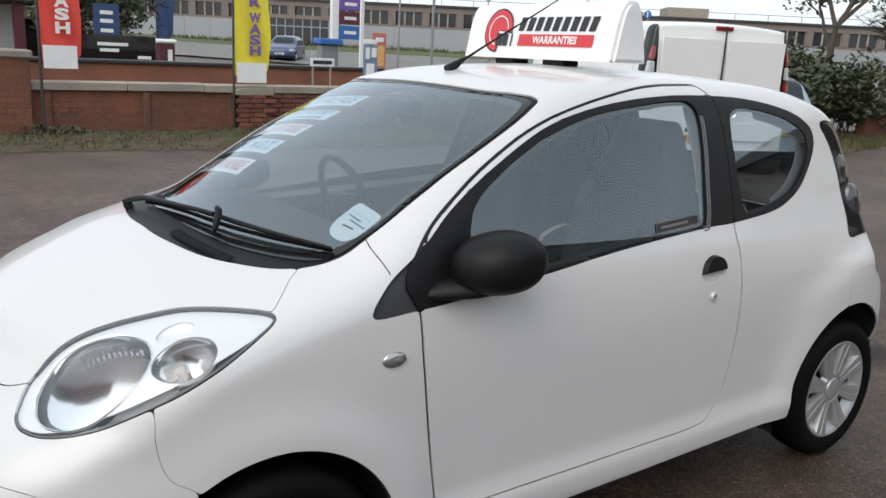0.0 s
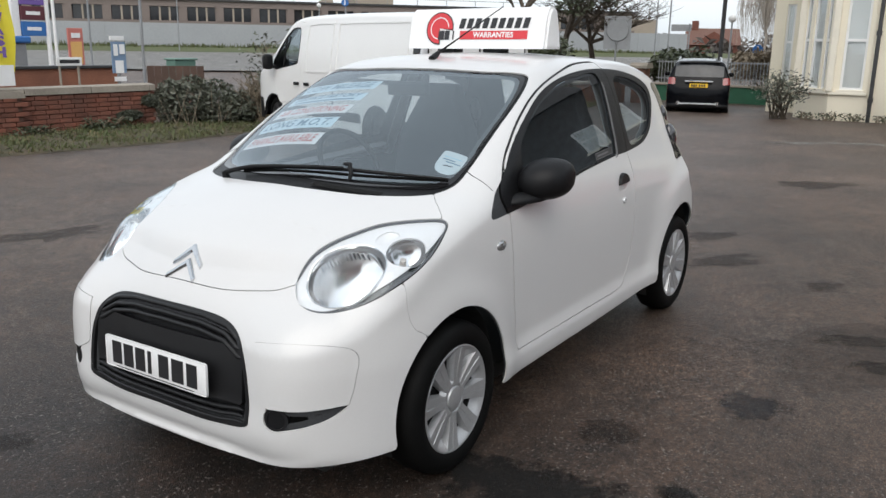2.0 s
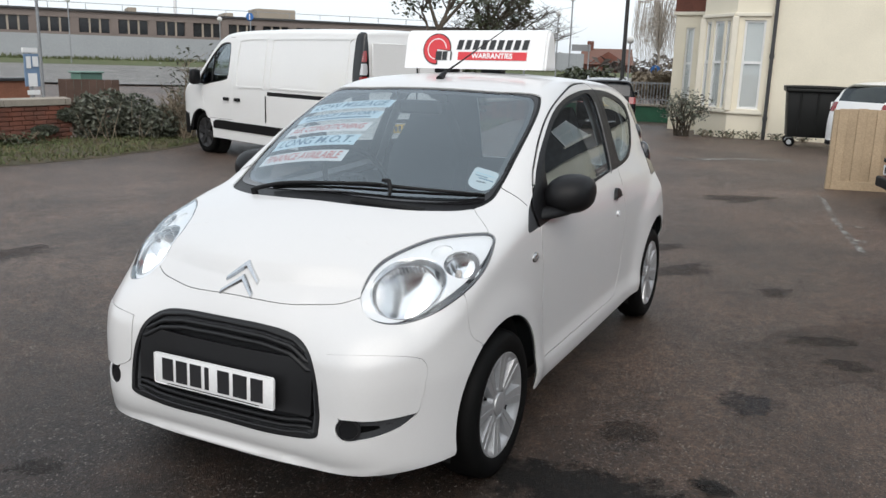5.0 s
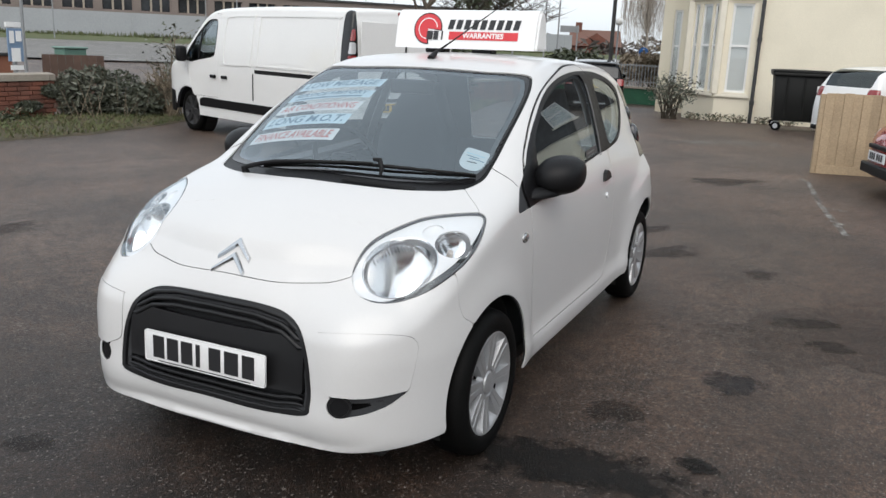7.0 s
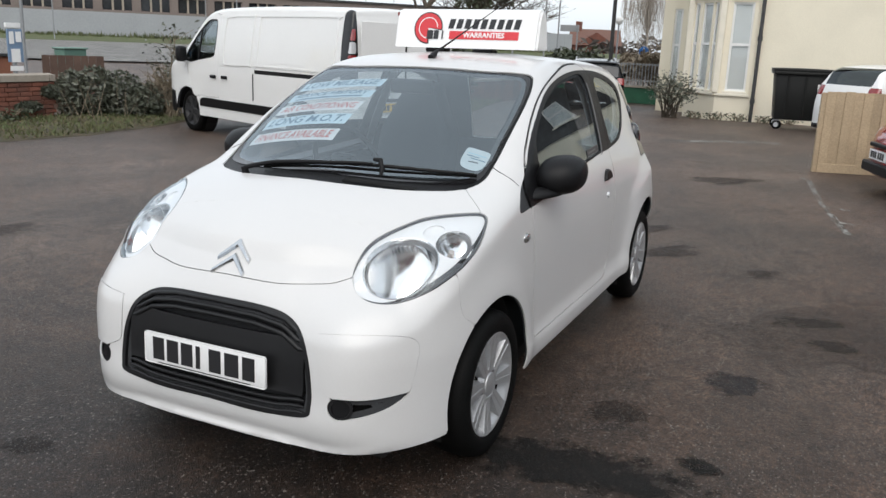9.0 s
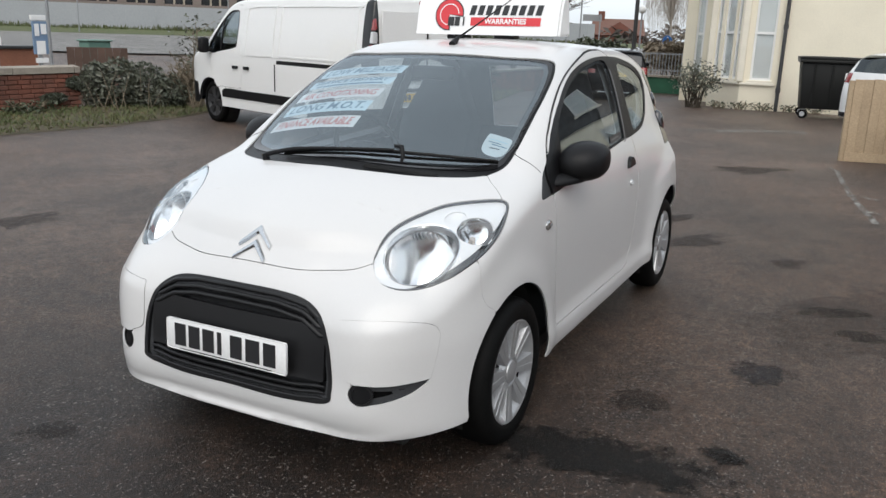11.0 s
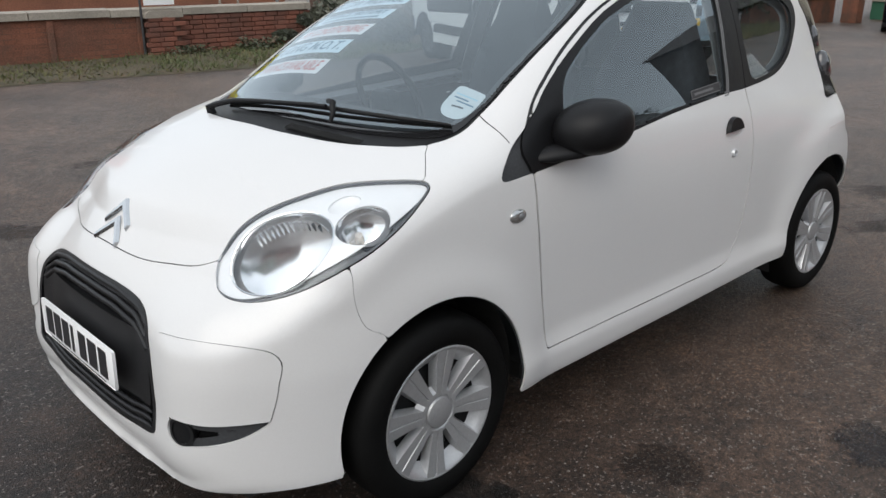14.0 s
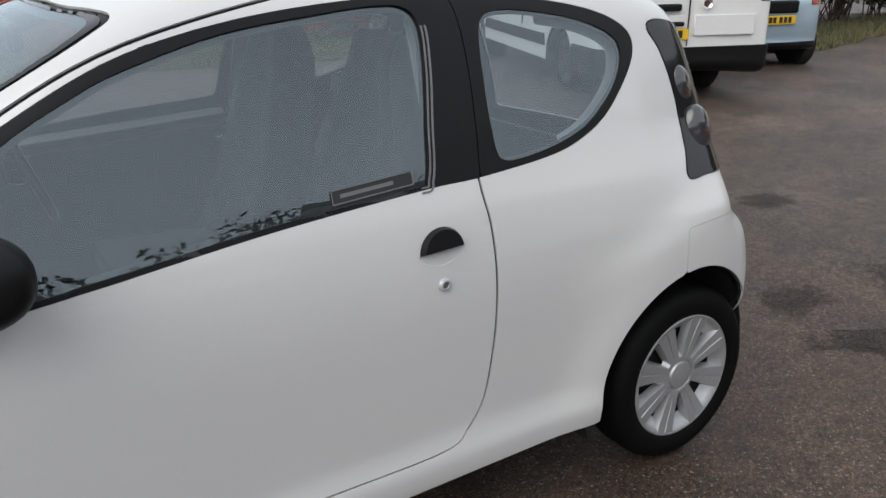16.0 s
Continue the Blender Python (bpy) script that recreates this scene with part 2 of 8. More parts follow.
def cut(sh, value):
    """The piece of a shell where value (one number for each point) is below nought, cut cleanly."""
    P, T, N = sh
    ins = value < 0
    k = ins[T].sum(1)
    keep = [T[k == 3]]
    newP, newN, base = [], [], len(P)
    for count in (1, 2):
        S = T[k == count]
        if not len(S):
            continue
        flag = ins[S] if count == 1 else ~ins[S]
        r = flag.argmax(1)
        a, b, c = (S[np.arange(len(S)), (r + d) % 3] for d in range(3))

        def mid(i, j):
            t = (value[i] / (value[i] - value[j]))[:, None]
            newP.append(P[i] + (P[j] - P[i]) * t)
            newN.append(N[i] + (N[j] - N[i]) * t)
            return base + sum(len(q) for q in newP[:-1]) + np.arange(len(i))

        ab, ac = mid(a, b), mid(a, c)
        if count == 1:
            keep.append(np.stack([a, ab, ac], 1))
        else:
            keep += [np.stack([ab, b, c], 1), np.stack([ab, c, ac], 1)]
    P2, N2 = np.concatenate([P] + newP), np.concatenate([N] + newN)
    T2 = np.concatenate(keep)
    key = np.round(P2 * 2e5).astype(np.int64)
    used = np.unique(T2)
    _, first, back = np.unique(key[used], axis=0, return_index=True, return_inverse=True)
    lut = np.full(len(P2), -1)
    lut[used] = back.ravel()
    T3 = lut[T2]
    T3 = T3[(T3[:, 0] != T3[:, 1]) & (T3[:, 1] != T3[:, 2]) & (T3[:, 0] != T3[:, 2])]
    pick = used[first]
    return P2[pick], T3, N2[pick] / np.maximum(np.linalg.norm(N2[pick], axis=1), 1e-6)[:, None]


def fine(sh, times=1):
    """The same shell in smaller triangles, for narrow bands."""
    P, T, N = sh
    for _ in range(times):
        e = np.sort(np.concatenate([T[:, [0, 1]], T[:, [1, 2]], T[:, [2, 0]]]), 1)
        u, back = np.unique(e, axis=0, return_inverse=True)
        back = back.ravel() + len(P)
        n = len(T)
        ab, bc, ca = back[:n], back[n:2 * n], back[2 * n:]
        P = np.concatenate([P, (P[u[:, 0]] + P[u[:, 1]]) / 2])
        N = np.concatenate([N, (N[u[:, 0]] + N[u[:, 1]]) / 2])
        T = np.concatenate([np.stack(q, 1) for q in ((T[:, 0], ab, ca), (ab, T[:, 1], bc), (ca, bc, T[:, 2]), (ab, bc, ca))])
    return P, T, N / np.linalg.norm(N, axis=1)[:, None]


def panel(name, sh, mat, parent, label="", depth=0.006, lift=0.0, m=None):
    """A shell piece as one mesh, its edge turned inwards by depth."""
    P, T, N = sh
    if not len(T):
        return None
    P = P + N * lift
    verts, tris = P, T
    if depth:
        e = np.concatenate([T[:, [0, 1]], T[:, [1, 2]], T[:, [2, 0]]])
        big = e[:, 0] * len(P) + e[:, 1]
        rev = e[:, 1] * len(P) + e[:, 0]
        rim = e[~np.isin(big, rev)]
        ids = np.unique(rim)
        lut = np.full(len(P), -1)
        lut[ids] = len(P) + np.arange(len(ids))
        lut2 = lut + len(ids)
        verts = np.concatenate([P, P[ids], P[ids] - N[ids] * depth])
        a, b, c, d = lut[rim[:, 0]], lut[rim[:, 1]], lut2[rim[:, 1]], lut2[rim[:, 0]]
        tris = np.concatenate([T, np.stack([b, a, d], 1), np.stack([b, d, c], 1)])
    me = bpy.data.meshes.new(name)
    me.vertices.add(len(verts))
    me.vertices.foreach_set("co", verts.astype(np.float32).ravel())
    me.loops.add(len(tris) * 3)
    me.loops.foreach_set("vertex_index", tris.astype(np.int32).ravel())
    me.polygons.add(len(tris))
    me.polygons.foreach_set("loop_start", np.arange(0, len(tris) * 3, 3, dtype=np.int32))
    me.update(calc_edges=True)
    me.validate()
    me.materials.append(mat)
    me.shade_smooth()
    return add(name, me, parent, label, m)


# ---------------------------------------------------------------- ground
def ground_z(x, y):
    off = (x + 20) * 0.6298 + (y - 112) * 0.7768  # from the line of the hoarding
    rise = 1.05 * min(max((off + 36) / 18, 0), 1) + 0.4 * min(max((off + 6) / 6, 0), 1)
    return -0.0105 * min(max(y + 0.78, -3), 3) - 0.025 * min(max(x - 10, 0), 18) + rise


def asphalt(name, dark, light, patch, zones=()):
    """Old asphalt: stone speckle, worn brownish areas and blotches."""
    m = material(name, light, 0.50, 0, 0.3, 0.55, 95, 0.0, second=dark, spec=0.38)
    t = m.node_tree
    p = t.nodes["Principled BSDF"]
    src = p.inputs["Base Color"].links[0].from_socket
    geo = next(n for n in t.nodes if n.type == "NEW_GEOMETRY")
    def noise_node(scale, detail, lo, hi, a, b):
        n, r = t.nodes.new("ShaderNodeTexNoise"), t.nodes.new("ShaderNodeMapRange")
        n.inputs["Scale"].default_value, n.inputs["Detail"].default_value = scale, detail
        n.inputs["Roughness"].default_value = 0.65
        t.links.new(geo.outputs["Position"], n.inputs["Vector"])
        t.links.new(n.outputs["Fac"], r.inputs[0])
        for i, v in enumerate((lo, hi, a, b)):
            r.inputs[i + 1].default_value = v
        return r.outputs[0], n.outputs["Fac"]
    def times(a, b):
        x = t.nodes.new("ShaderNodeMix")
        x.data_type, x.blend_type = "RGBA", "MULTIPLY"
        x.inputs[0].default_value = 1
        t.links.new(a, x.inputs[6])
        t.links.new(b, x.inputs[7])
        return x.outputs[2]
    blot, _ = noise_node(2.3, 6, 0.56, 0.70, 1.0, 0.58)
    wear, _ = noise_node(1.0, 5, 0.35, 0.65, 0.72, 1.28)
    clump, _ = noise_node(13, 5, 0.35, 0.65, 0.66, 1.28)
    stone, stone_h = noise_node(185, 2, 0.50, 0.66, 0.66, 2.1)
    pits, pit_h = noise_node(48, 4, 0.38, 0.60, 0.48, 1.26)
    hole, _ = noise_node(75, 3, 0.40, 0.47, 0.50, 1.04)
    smear, _ = noise_node(5.5, 8, 0.47, 0.64, 1.05, 0.76)
    c = times(times(times(times(times(times(times(src, blot), smear), wear), clump), stone), pits), hole)
    # darker zones with ragged rims
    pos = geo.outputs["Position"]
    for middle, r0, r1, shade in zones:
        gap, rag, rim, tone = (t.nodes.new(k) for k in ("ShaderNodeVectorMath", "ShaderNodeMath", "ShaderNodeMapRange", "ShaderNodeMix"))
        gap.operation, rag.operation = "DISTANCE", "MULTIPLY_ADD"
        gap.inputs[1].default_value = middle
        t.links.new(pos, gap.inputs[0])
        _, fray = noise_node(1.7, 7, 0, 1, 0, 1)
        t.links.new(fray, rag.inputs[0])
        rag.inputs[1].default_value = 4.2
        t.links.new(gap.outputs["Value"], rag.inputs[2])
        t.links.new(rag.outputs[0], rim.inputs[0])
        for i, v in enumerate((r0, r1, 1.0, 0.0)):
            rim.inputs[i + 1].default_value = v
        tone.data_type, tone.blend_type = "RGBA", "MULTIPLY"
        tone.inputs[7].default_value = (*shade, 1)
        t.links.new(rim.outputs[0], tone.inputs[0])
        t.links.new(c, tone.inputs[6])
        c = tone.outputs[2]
    tint = t.nodes.new("ShaderNodeMix")
    tint.data_type = "RGBA"
    f, _ = noise_node(0.45, 3, 0.45, 0.62, 0.0, 0.55)
    t.links.new(f, tint.inputs[0])
    t.links.new(c, tint.inputs[6])
    brown = t.nodes.new("ShaderNodeMix")
    brown.data_type, brown.blend_type = "RGBA", "MULTIPLY"
    brown.inputs[0].default_value = 1
    brown.inputs[7].default_value = (*patch, 1)
    t.links.new(c, brown.inputs[6])
    t.links.new(brown.outputs[2], tint.inputs[7])
    # pale chips of bare stone
    chip = t.nodes.new("ShaderNodeMix")
    chip.data_type = "RGBA"
    bare, _ = noise_node(88, 2, 0.63, 0.66, 0.0, 0.9)
    t.links.new(bare, chip.inputs[0])
    t.links.new(tint.outputs[2], chip.inputs[6])
    chip.inputs[7].default_value = (0.25, 0.222, 0.20, 1)
    t.links.new(chip.outputs[2], p.inputs["Base Color"])
    b = t.nodes.new("ShaderNodeBump")
    b.inputs["Strength"].default_value, b.inputs["Distance"].default_value = 1.0, 0.006
    h = t.nodes.new("ShaderNodeMath")
    h.operation = "ADD"
    t.links.new(stone_h, h.inputs[0])
    t.links.new(pit_h, h.inputs[1])
    t.links.new(h.outputs[0], b.inputs["Height"])
    t.links.new(b.outputs[0], p.inputs["Normal"])
    return m


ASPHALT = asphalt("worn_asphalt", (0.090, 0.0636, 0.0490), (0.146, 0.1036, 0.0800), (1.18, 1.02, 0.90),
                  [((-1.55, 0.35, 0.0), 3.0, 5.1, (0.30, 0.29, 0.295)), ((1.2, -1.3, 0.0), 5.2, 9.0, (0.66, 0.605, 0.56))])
ROADWAY = asphalt("street_asphalt", (0.17, 0.158, 0.142), (0.23, 0.215, 0.195), (1.0, 1.0, 1.0))


def stain(name, color, rough, solid):
    """A dark stain that frays out towards its rim."""
    m = material(name, color, rough, 0, 0.3, 4, 110, 0.003, spec=0.2)
    t = m.node_tree
    co, ln, nz, ad, mr = (t.nodes.new(k) for k in ("ShaderNodeTexCoord", "ShaderNodeVectorMath", "ShaderNodeTexNoise", "ShaderNodeMath", "ShaderNodeMapRange"))
    off = t.nodes.new("ShaderNodeVectorMath")
    off.operation, ln.operation, ad.operation = "SUBTRACT", "LENGTH", "MULTIPLY_ADD"
    off.inputs[1].default_value = (0.5, 0.5, 0.0)
    flat = t.nodes.new("ShaderNodeVectorMath")
    flat.operation = "MULTIPLY"
    flat.inputs[1].default_value = (1, 1, 0)
    t.links.new(co.outputs["Generated"], off.inputs[0])
    t.links.new(off.outputs[0], flat.inputs[0])
    t.links.new(flat.outputs[0], ln.inputs[0])
    t.links.new(next(n for n in t.nodes if n.type == "NEW_GEOMETRY").outputs["Position"], nz.inputs["Vector"])
    nz.inputs["Scale"].default_value, nz.inputs["Detail"].default_value, nz.inputs["Roughness"].default_value = 9, 9, 0.72
    t.links.new(nz.outputs["Fac"], ad.inputs[0])
    ad.inputs[1].default_value = 1.15
    t.links.new(ln.outputs["Value"], ad.inputs[2])
    t.links.new(ad.outputs[0], mr.inputs[0])
    for i, v in enumerate((0.79, 0.97, solid, 0.0)):
        mr.inputs[i + 1].default_value = v
    t.links.new(mr.outputs[0], t.nodes["Principled BSDF"].inputs["Alpha"])
    return m


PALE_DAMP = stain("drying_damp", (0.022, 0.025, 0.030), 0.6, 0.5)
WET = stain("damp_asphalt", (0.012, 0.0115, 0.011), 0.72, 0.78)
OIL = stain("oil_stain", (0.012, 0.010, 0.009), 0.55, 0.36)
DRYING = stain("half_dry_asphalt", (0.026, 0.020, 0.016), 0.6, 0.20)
CHALK = material("worn_road_paint", (0.40, 0.39, 0.36), 0.8, 0, 0.45, 9, 70, second=(0.14, 0.132, 0.12))
t_ = CHALK.node_tree
rub, lim = t_.nodes.new("ShaderNodeTexNoise"), t_.nodes.new("ShaderNodeMapRange")
rub.inputs["Scale"].default_value, rub.inputs["Detail"].default_value, rub.inputs["Roughness"].default_value = 7, 8, 0.75
t_.links.new(next(n for n in t_.nodes if n.type == "NEW_GEOMETRY").outputs["Position"], rub.inputs["Vector"])
t_.links.new(rub.outputs["Fac"], lim.inputs[0])
lim.inputs[1].default_value, lim.inputs[2].default_value = 0.45, 0.58
t_.links.new(lim.outputs[0], t_.nodes["Principled BSDF"].inputs["Alpha"])
CREAM = material("cream_render", (0.80, 0.74, 0.60), 0.85, 0, 0.07, 1.3, 40, 0.002)
CREAM_TRIM = material("cream_stone", (0.76, 0.71, 0.60), 0.7, 0, 0.08, 3, 60, 0.001)
BRICK = material("red_brick", (0.215, 0.074, 0.045), 0.88, 0, 0.35, 3, 70, 0.003, second=(0.13, 0.058, 0.042), per_object=0.22)
MORTAR = material("lime_mortar", (0.13, 0.070, 0.052), 0.92, 0, 0.3, 3, 80, 0.003)
COPING = material("stone_coping", (0.34, 0.30, 0.25), 0.85, 0, 0.25, 2.5, 60, 0.003, per_object=0.1)
STAINED = material("stained_brickwork", (0.235, 0.088, 0.050), 0.9, 0, 0.38, 2.1, 40, 0.004, second=(0.095, 0.055, 0.040))
HOARDING = material("grey_hoarding", (0.335, 0.35, 0.365), 0.6, 0, 0.08, 0.4, 8, per_object=0.05)
CONCRETE = material("brown_concrete", (0.22, 0.18, 0.16), 0.85, 0, 0.12, 0.6, 12)
TAN = material("tan_concrete", (0.36, 0.31, 0.25), 0.85, 0, 0.12, 0.6, 12)
DARK_GLASS = material("dark_window", (0.03, 0.033, 0.038), 0.08, 0, 0.3, 0.5, 5)
GREEN_PAINT = material("green_paint", (0.02, 0.115, 0.06), 0.6, 0, 0.25, 1.5, 30)
TIMBER = material("pale_timber", (0.43, 0.325, 0.21), 0.75, 0, 0.2, 2.5, 45, 0.002, per_object=0.14)
STEEL = material("grey_steel", (0.30, 0.31, 0.32), 0.45, 0.5, 0.1)
DARK_STEEL = material("dark_steel", (0.06, 0.06, 0.062), 0.5, 0.3, 0.2)
GRASS = material("grass_blades", (0.070, 0.098, 0.030), 0.8, 0, 0.5, 1.7, 80, second=(0.17, 0.135, 0.065))
TURF = material("rough_turf", (0.055, 0.054, 0.028), 0.95, 0, 0.55, 2.4, 60, 0.01, second=(0.105, 0.080, 0.050))
BARK = material("bark", (0.10, 0.08, 0.06), 0.9, 0, 0.4, 8, 60, 0.006)
LEAF = material("dark_leaf", (0.045, 0.060, 0.028), 0.5, 0, 0.5, 3, 30, second=(0.075, 0.085, 0.045))
IVY = material("ivy_leaf", (0.052, 0.062, 0.042), 0.34, 0, 0.5, 4, 40, second=(0.135, 0.14, 0.105))
TWIG = material("dry_twig", (0.26, 0.21, 0.15), 0.85, 0, 0.3)
ROOF = material("slate_roof", (0.10, 0.085, 0.08), 0.8, 0, 0.25, 2, 30)
rnd = random.Random(7)

xs = sorted({*np.linspace(-14, 34, 97), 10.0, 28.0, -600, -200, -60, *np.linspace(37, 130, 32), 150, 300, 700})
ys = sorted({*np.linspace(-14, 24, 77), -600, -200, -60, *np.linspace(27, 111, 29), 150, 300, 700})
gv = [(x, y, ground_z(x, y) + 0.0015 * noise.noise((x * 0.35, y * 0.35, 0)) * (abs(x) < 30 and abs(y) < 24) * min(1, max(0, math.hypot(x - 1.2, y) - 2.2))) for x in xs for y in ys]
gf = [(i * len(ys) + j, (i + 1) * len(ys) + j, (i + 1) * len(ys) + j + 1, i * len(ys) + j + 1) for i in range(len(xs) - 1) for j in range(len(ys) - 1)]
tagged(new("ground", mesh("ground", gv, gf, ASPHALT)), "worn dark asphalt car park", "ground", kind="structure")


def patch(name, cx, cy, rx, ry, turn, mat, label, rough=0.35, lift=0.004, n=40):
    """An irregular flat blotch on the ground."""
    seed = rnd.random() * 50
    bm = bmesh.new()
    mid = bm.verts.new((cx, cy, ground_z(cx, cy) + lift))
    ring = []
    for k in range(n):
        a = k * math.tau / n
        r = 1 + rough * noise.noise((math.cos(a) * 1.6 + seed, math.sin(a) * 1.6, seed)) + rough * 0.5 * noise.noise((math.cos(a) * 5 + seed, math.sin(a) * 5, 3))
        u, v = rx * r * math.cos(a), ry * r * math.sin(a)
        x, y = cx + u * math.cos(turn) - v * math.sin(turn), cy + u * math.sin(turn) + v * math.cos(turn)
        ring.append(bm.verts.new((x, y, ground_z(x, y) + lift)))
    for k in range(n):
        bm.faces.new((mid, ring[k], ring[(k + 1) % n]))
    return tagged(part(name, bm, mat), label, "stain", kind="structure")


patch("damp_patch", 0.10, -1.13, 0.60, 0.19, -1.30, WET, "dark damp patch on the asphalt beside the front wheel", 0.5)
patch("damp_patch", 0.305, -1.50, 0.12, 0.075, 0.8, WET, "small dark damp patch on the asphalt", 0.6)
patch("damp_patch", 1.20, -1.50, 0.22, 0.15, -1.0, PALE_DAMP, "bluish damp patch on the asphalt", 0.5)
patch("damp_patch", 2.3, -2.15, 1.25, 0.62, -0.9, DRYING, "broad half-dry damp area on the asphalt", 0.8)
for x, y, a, b, turn in ((-0.77, 0.78, 0.20, 0.09, -1.0), (0.62, -1.11, 0.17, 0.11, -1.1), (2.0, -1.96, 0.22, 0.11, -0.9), (2.37, -1.83, 0.28, 0.10, -0.9), (3.35, -1.42, 0.22, 0.12, -0.6), (4.44, -0.38, 0.42, 0.14, -0.7), (3.70, -0.72, 0.50, 0.13, -0.6),
                         (3.72, -0.25, 0.26, 0.12, 0.5), (4.97, 0.82, 0.30, 0.15, 0.2), (-0.03, 2.71, 0.28, 0.13, -0.9), (-0.55, 1.9, 0.17, 0.12, 0.4), (1.4, 3.9, 0.7, 0.22, -0.5), (7.9, -0.6, 0.7, 0.25, -0.9)):
    patch("oil_stain", x, y, a, b, turn, OIL, "dark irregular oil stain on the asphalt", 0.7)


def strip(name, pts, width, mat, label, category, lift=0.004):
    """A flat line on the ground through the points."""
    bm = bmesh.new()
    row = []
    P = [Vector((x, y)) for x, y in pts]
    for i, p in enumerate(P):
        d = (P[min(i + 1, len(P) - 1)] - P[max(i - 1, 0)]).normalized()
        n = Vector((-d.y, d.x)) * width / 2
        row.append([bm.verts.new((q.x, q.y, ground_z(q.x, q.y) + lift)) for q in (p - n, p + n)])
    for a, b in zip(row, row[1:]):
        bm.faces.new((a[0], a[1], b[1], b[0]))
    return tagged(part(name, bm, mat), label, category, kind="structure")


strip("bay_marking", [(8.77, -1.41), (8.43, -1.53), (7.4, -1.645), (6.62, -1.74), (5.76, -1.885), (5.2, -1.98)], 0.06, CHALK, "worn white parking bay line", "road marking")
strip("bay_marking", [(6.62, -1.74), (6.46, -2.0)], 0.06, CHALK, "worn white parking bay tick", "road marking", 0.008)
strip("bay_marking", [(9.62, -1.36), (9.67, -1.56)], 0.06, CHALK, "worn white parking bay tick", "road marking", 0.008)
strip("bay_marking", [(5.76, -1.86), (5.66, -2.06)], 0.05, CHALK, "worn white parking bay tick", "road marking", 0.008)
strip("scuff_mark", [(13.0, 1.2), (13.3, 0.6), (13.9, 0.0), (14.2, -0.8)], 0.42, CHALK, "pale scuffed line across the asphalt", "road marking")

# ---------------------------------------------------------------- boundary wall of brick with stone coping
WY = 10.42  # the wall's face
wall = tagged(part("wall_boundary", box(-9, 7.3, WY + 0.012, WY + 0.22, -0.3, 0.64), MORTAR), "low red brick boundary wall with stone coping", "wall", kind="structure")
part("stained_face", box(-9, 4.25, WY + 0.002, WY + 0.03, -0.3, 0.63), STAINED, wall, "stained and patched brick face")
k = 0
x = -8.9
while x < 7.3:
    w = min(1.15, 7.32 - x)
    z = 0.64 if x < 3.3 else 0.63
    bm = prism([(WY - 0.06, z), (WY + 0.28, z), (WY + 0.28, z + 0.10), (WY + 0.11, z + 0.125), (WY - 0.06, z + 0.10)], "x", x + 0.006, x + w - 0.006)
    part("coping_stone", bm, COPING, wall)
    x += w
for px_ in (1.52, 2.88, 4.2):
    part("wall_strip", box(px_ - 0.05, px_ + 0.05, WY - 0.035, WY + 0.03, -0.2, 0.63, 0.01), STAINED, wall)
bm = box(-6, 1.31, WY - 0.12, WY + 0.3, -0.3, 1.06, 0.02)
part("taller_wall", bm, STAINED, wall, "taller stretch of stained brickwork")
part("coping_stone", box(-6, 1.35, WY - 0.16, WY + 0.34, 1.06, 1.17, 0.02), COPING, wall)
brick_mesh = bpy.data.meshes.new("brick")
bmb = box(-0.1075, 0.1075, -0.05, 0.0, -0.0325, 0.0325, 0.006)
bmb.to_mesh(brick_mesh)
bmb.free()
brick_mesh.materials.append(BRICK)


def bricks(x0, x1, face, z0, courses, parent, skip=0.0):
    for c in range(courses):
        x = x0 + (0.056 if c % 2 else 0.1125)
        while x < x1 - 0.05:
            if rnd.random() >= skip:
                b = add("brick", brick_mesh, parent, m=pose(x, face + 0.012 + rnd.uniform(-0.006, 0.004), z0 + c * 0.075 + 0.0375, rnd.uniform(-0.6, 0.6), 0, rnd.uniform(-0.5, 0.5)))
            x += 0.225


pier = part("pier", box(4.28, 4.82, WY - 0.10, WY + 0.25, -0.2, 0.60), MORTAR, wall, "projecting brick pier")
part("pier_cap", prism([(4.24, 0.60), (4.86, 0.60), (4.86, 0.66), (4.78, 0.70), (4.32, 0.70), (4.24, 0.66)], "y", WY - 0.15, WY - 0.065), COPING, wall)

def old_courses(x0, x1, face, z0, z1):
    """Weathered, half-smeared courses as one mesh of shallow bricks."""
    V, Fc = [], []
    c = 0
    while z0 + c * 0.075 < z1 - 0.04:
        x = x0 + (0.0 if c % 2 else -0.1125)
        while x < x1:
            a, b, lo = max(x + 0.005, x0), min(x + 0.220, x1), z0 + c * 0.075 + 0.005
            d = face - rnd.uniform(0.0005, 0.0035)
            if b - a > 0.03 and rnd.random() > 0.05:
                i = len(V)
                V += [(a, face + 0.01, lo), (b, face + 0.01, lo), (b, face + 0.01, lo + 0.066), (a, face + 0.01, lo + 0.066), (a + 0.004, d, lo + 0.004), (b - 0.004, d, lo + 0.004), (b - 0.004, d, lo + 0.062), (a + 0.004, d, lo + 0.062)]
                Fc += [tuple(i + k for k in f) for f in ((4, 5, 6, 7), (0, 1, 5, 4), (1, 2, 6, 5), (2, 3, 7, 6), (3, 0, 4, 7))]
            x += 0.225
        c += 1
    return tagged(add("brickwork", mesh("brickwork", V, Fc, OLD_COURSES, False), wall), "smeared and weathered brick courses", kind="stuff")


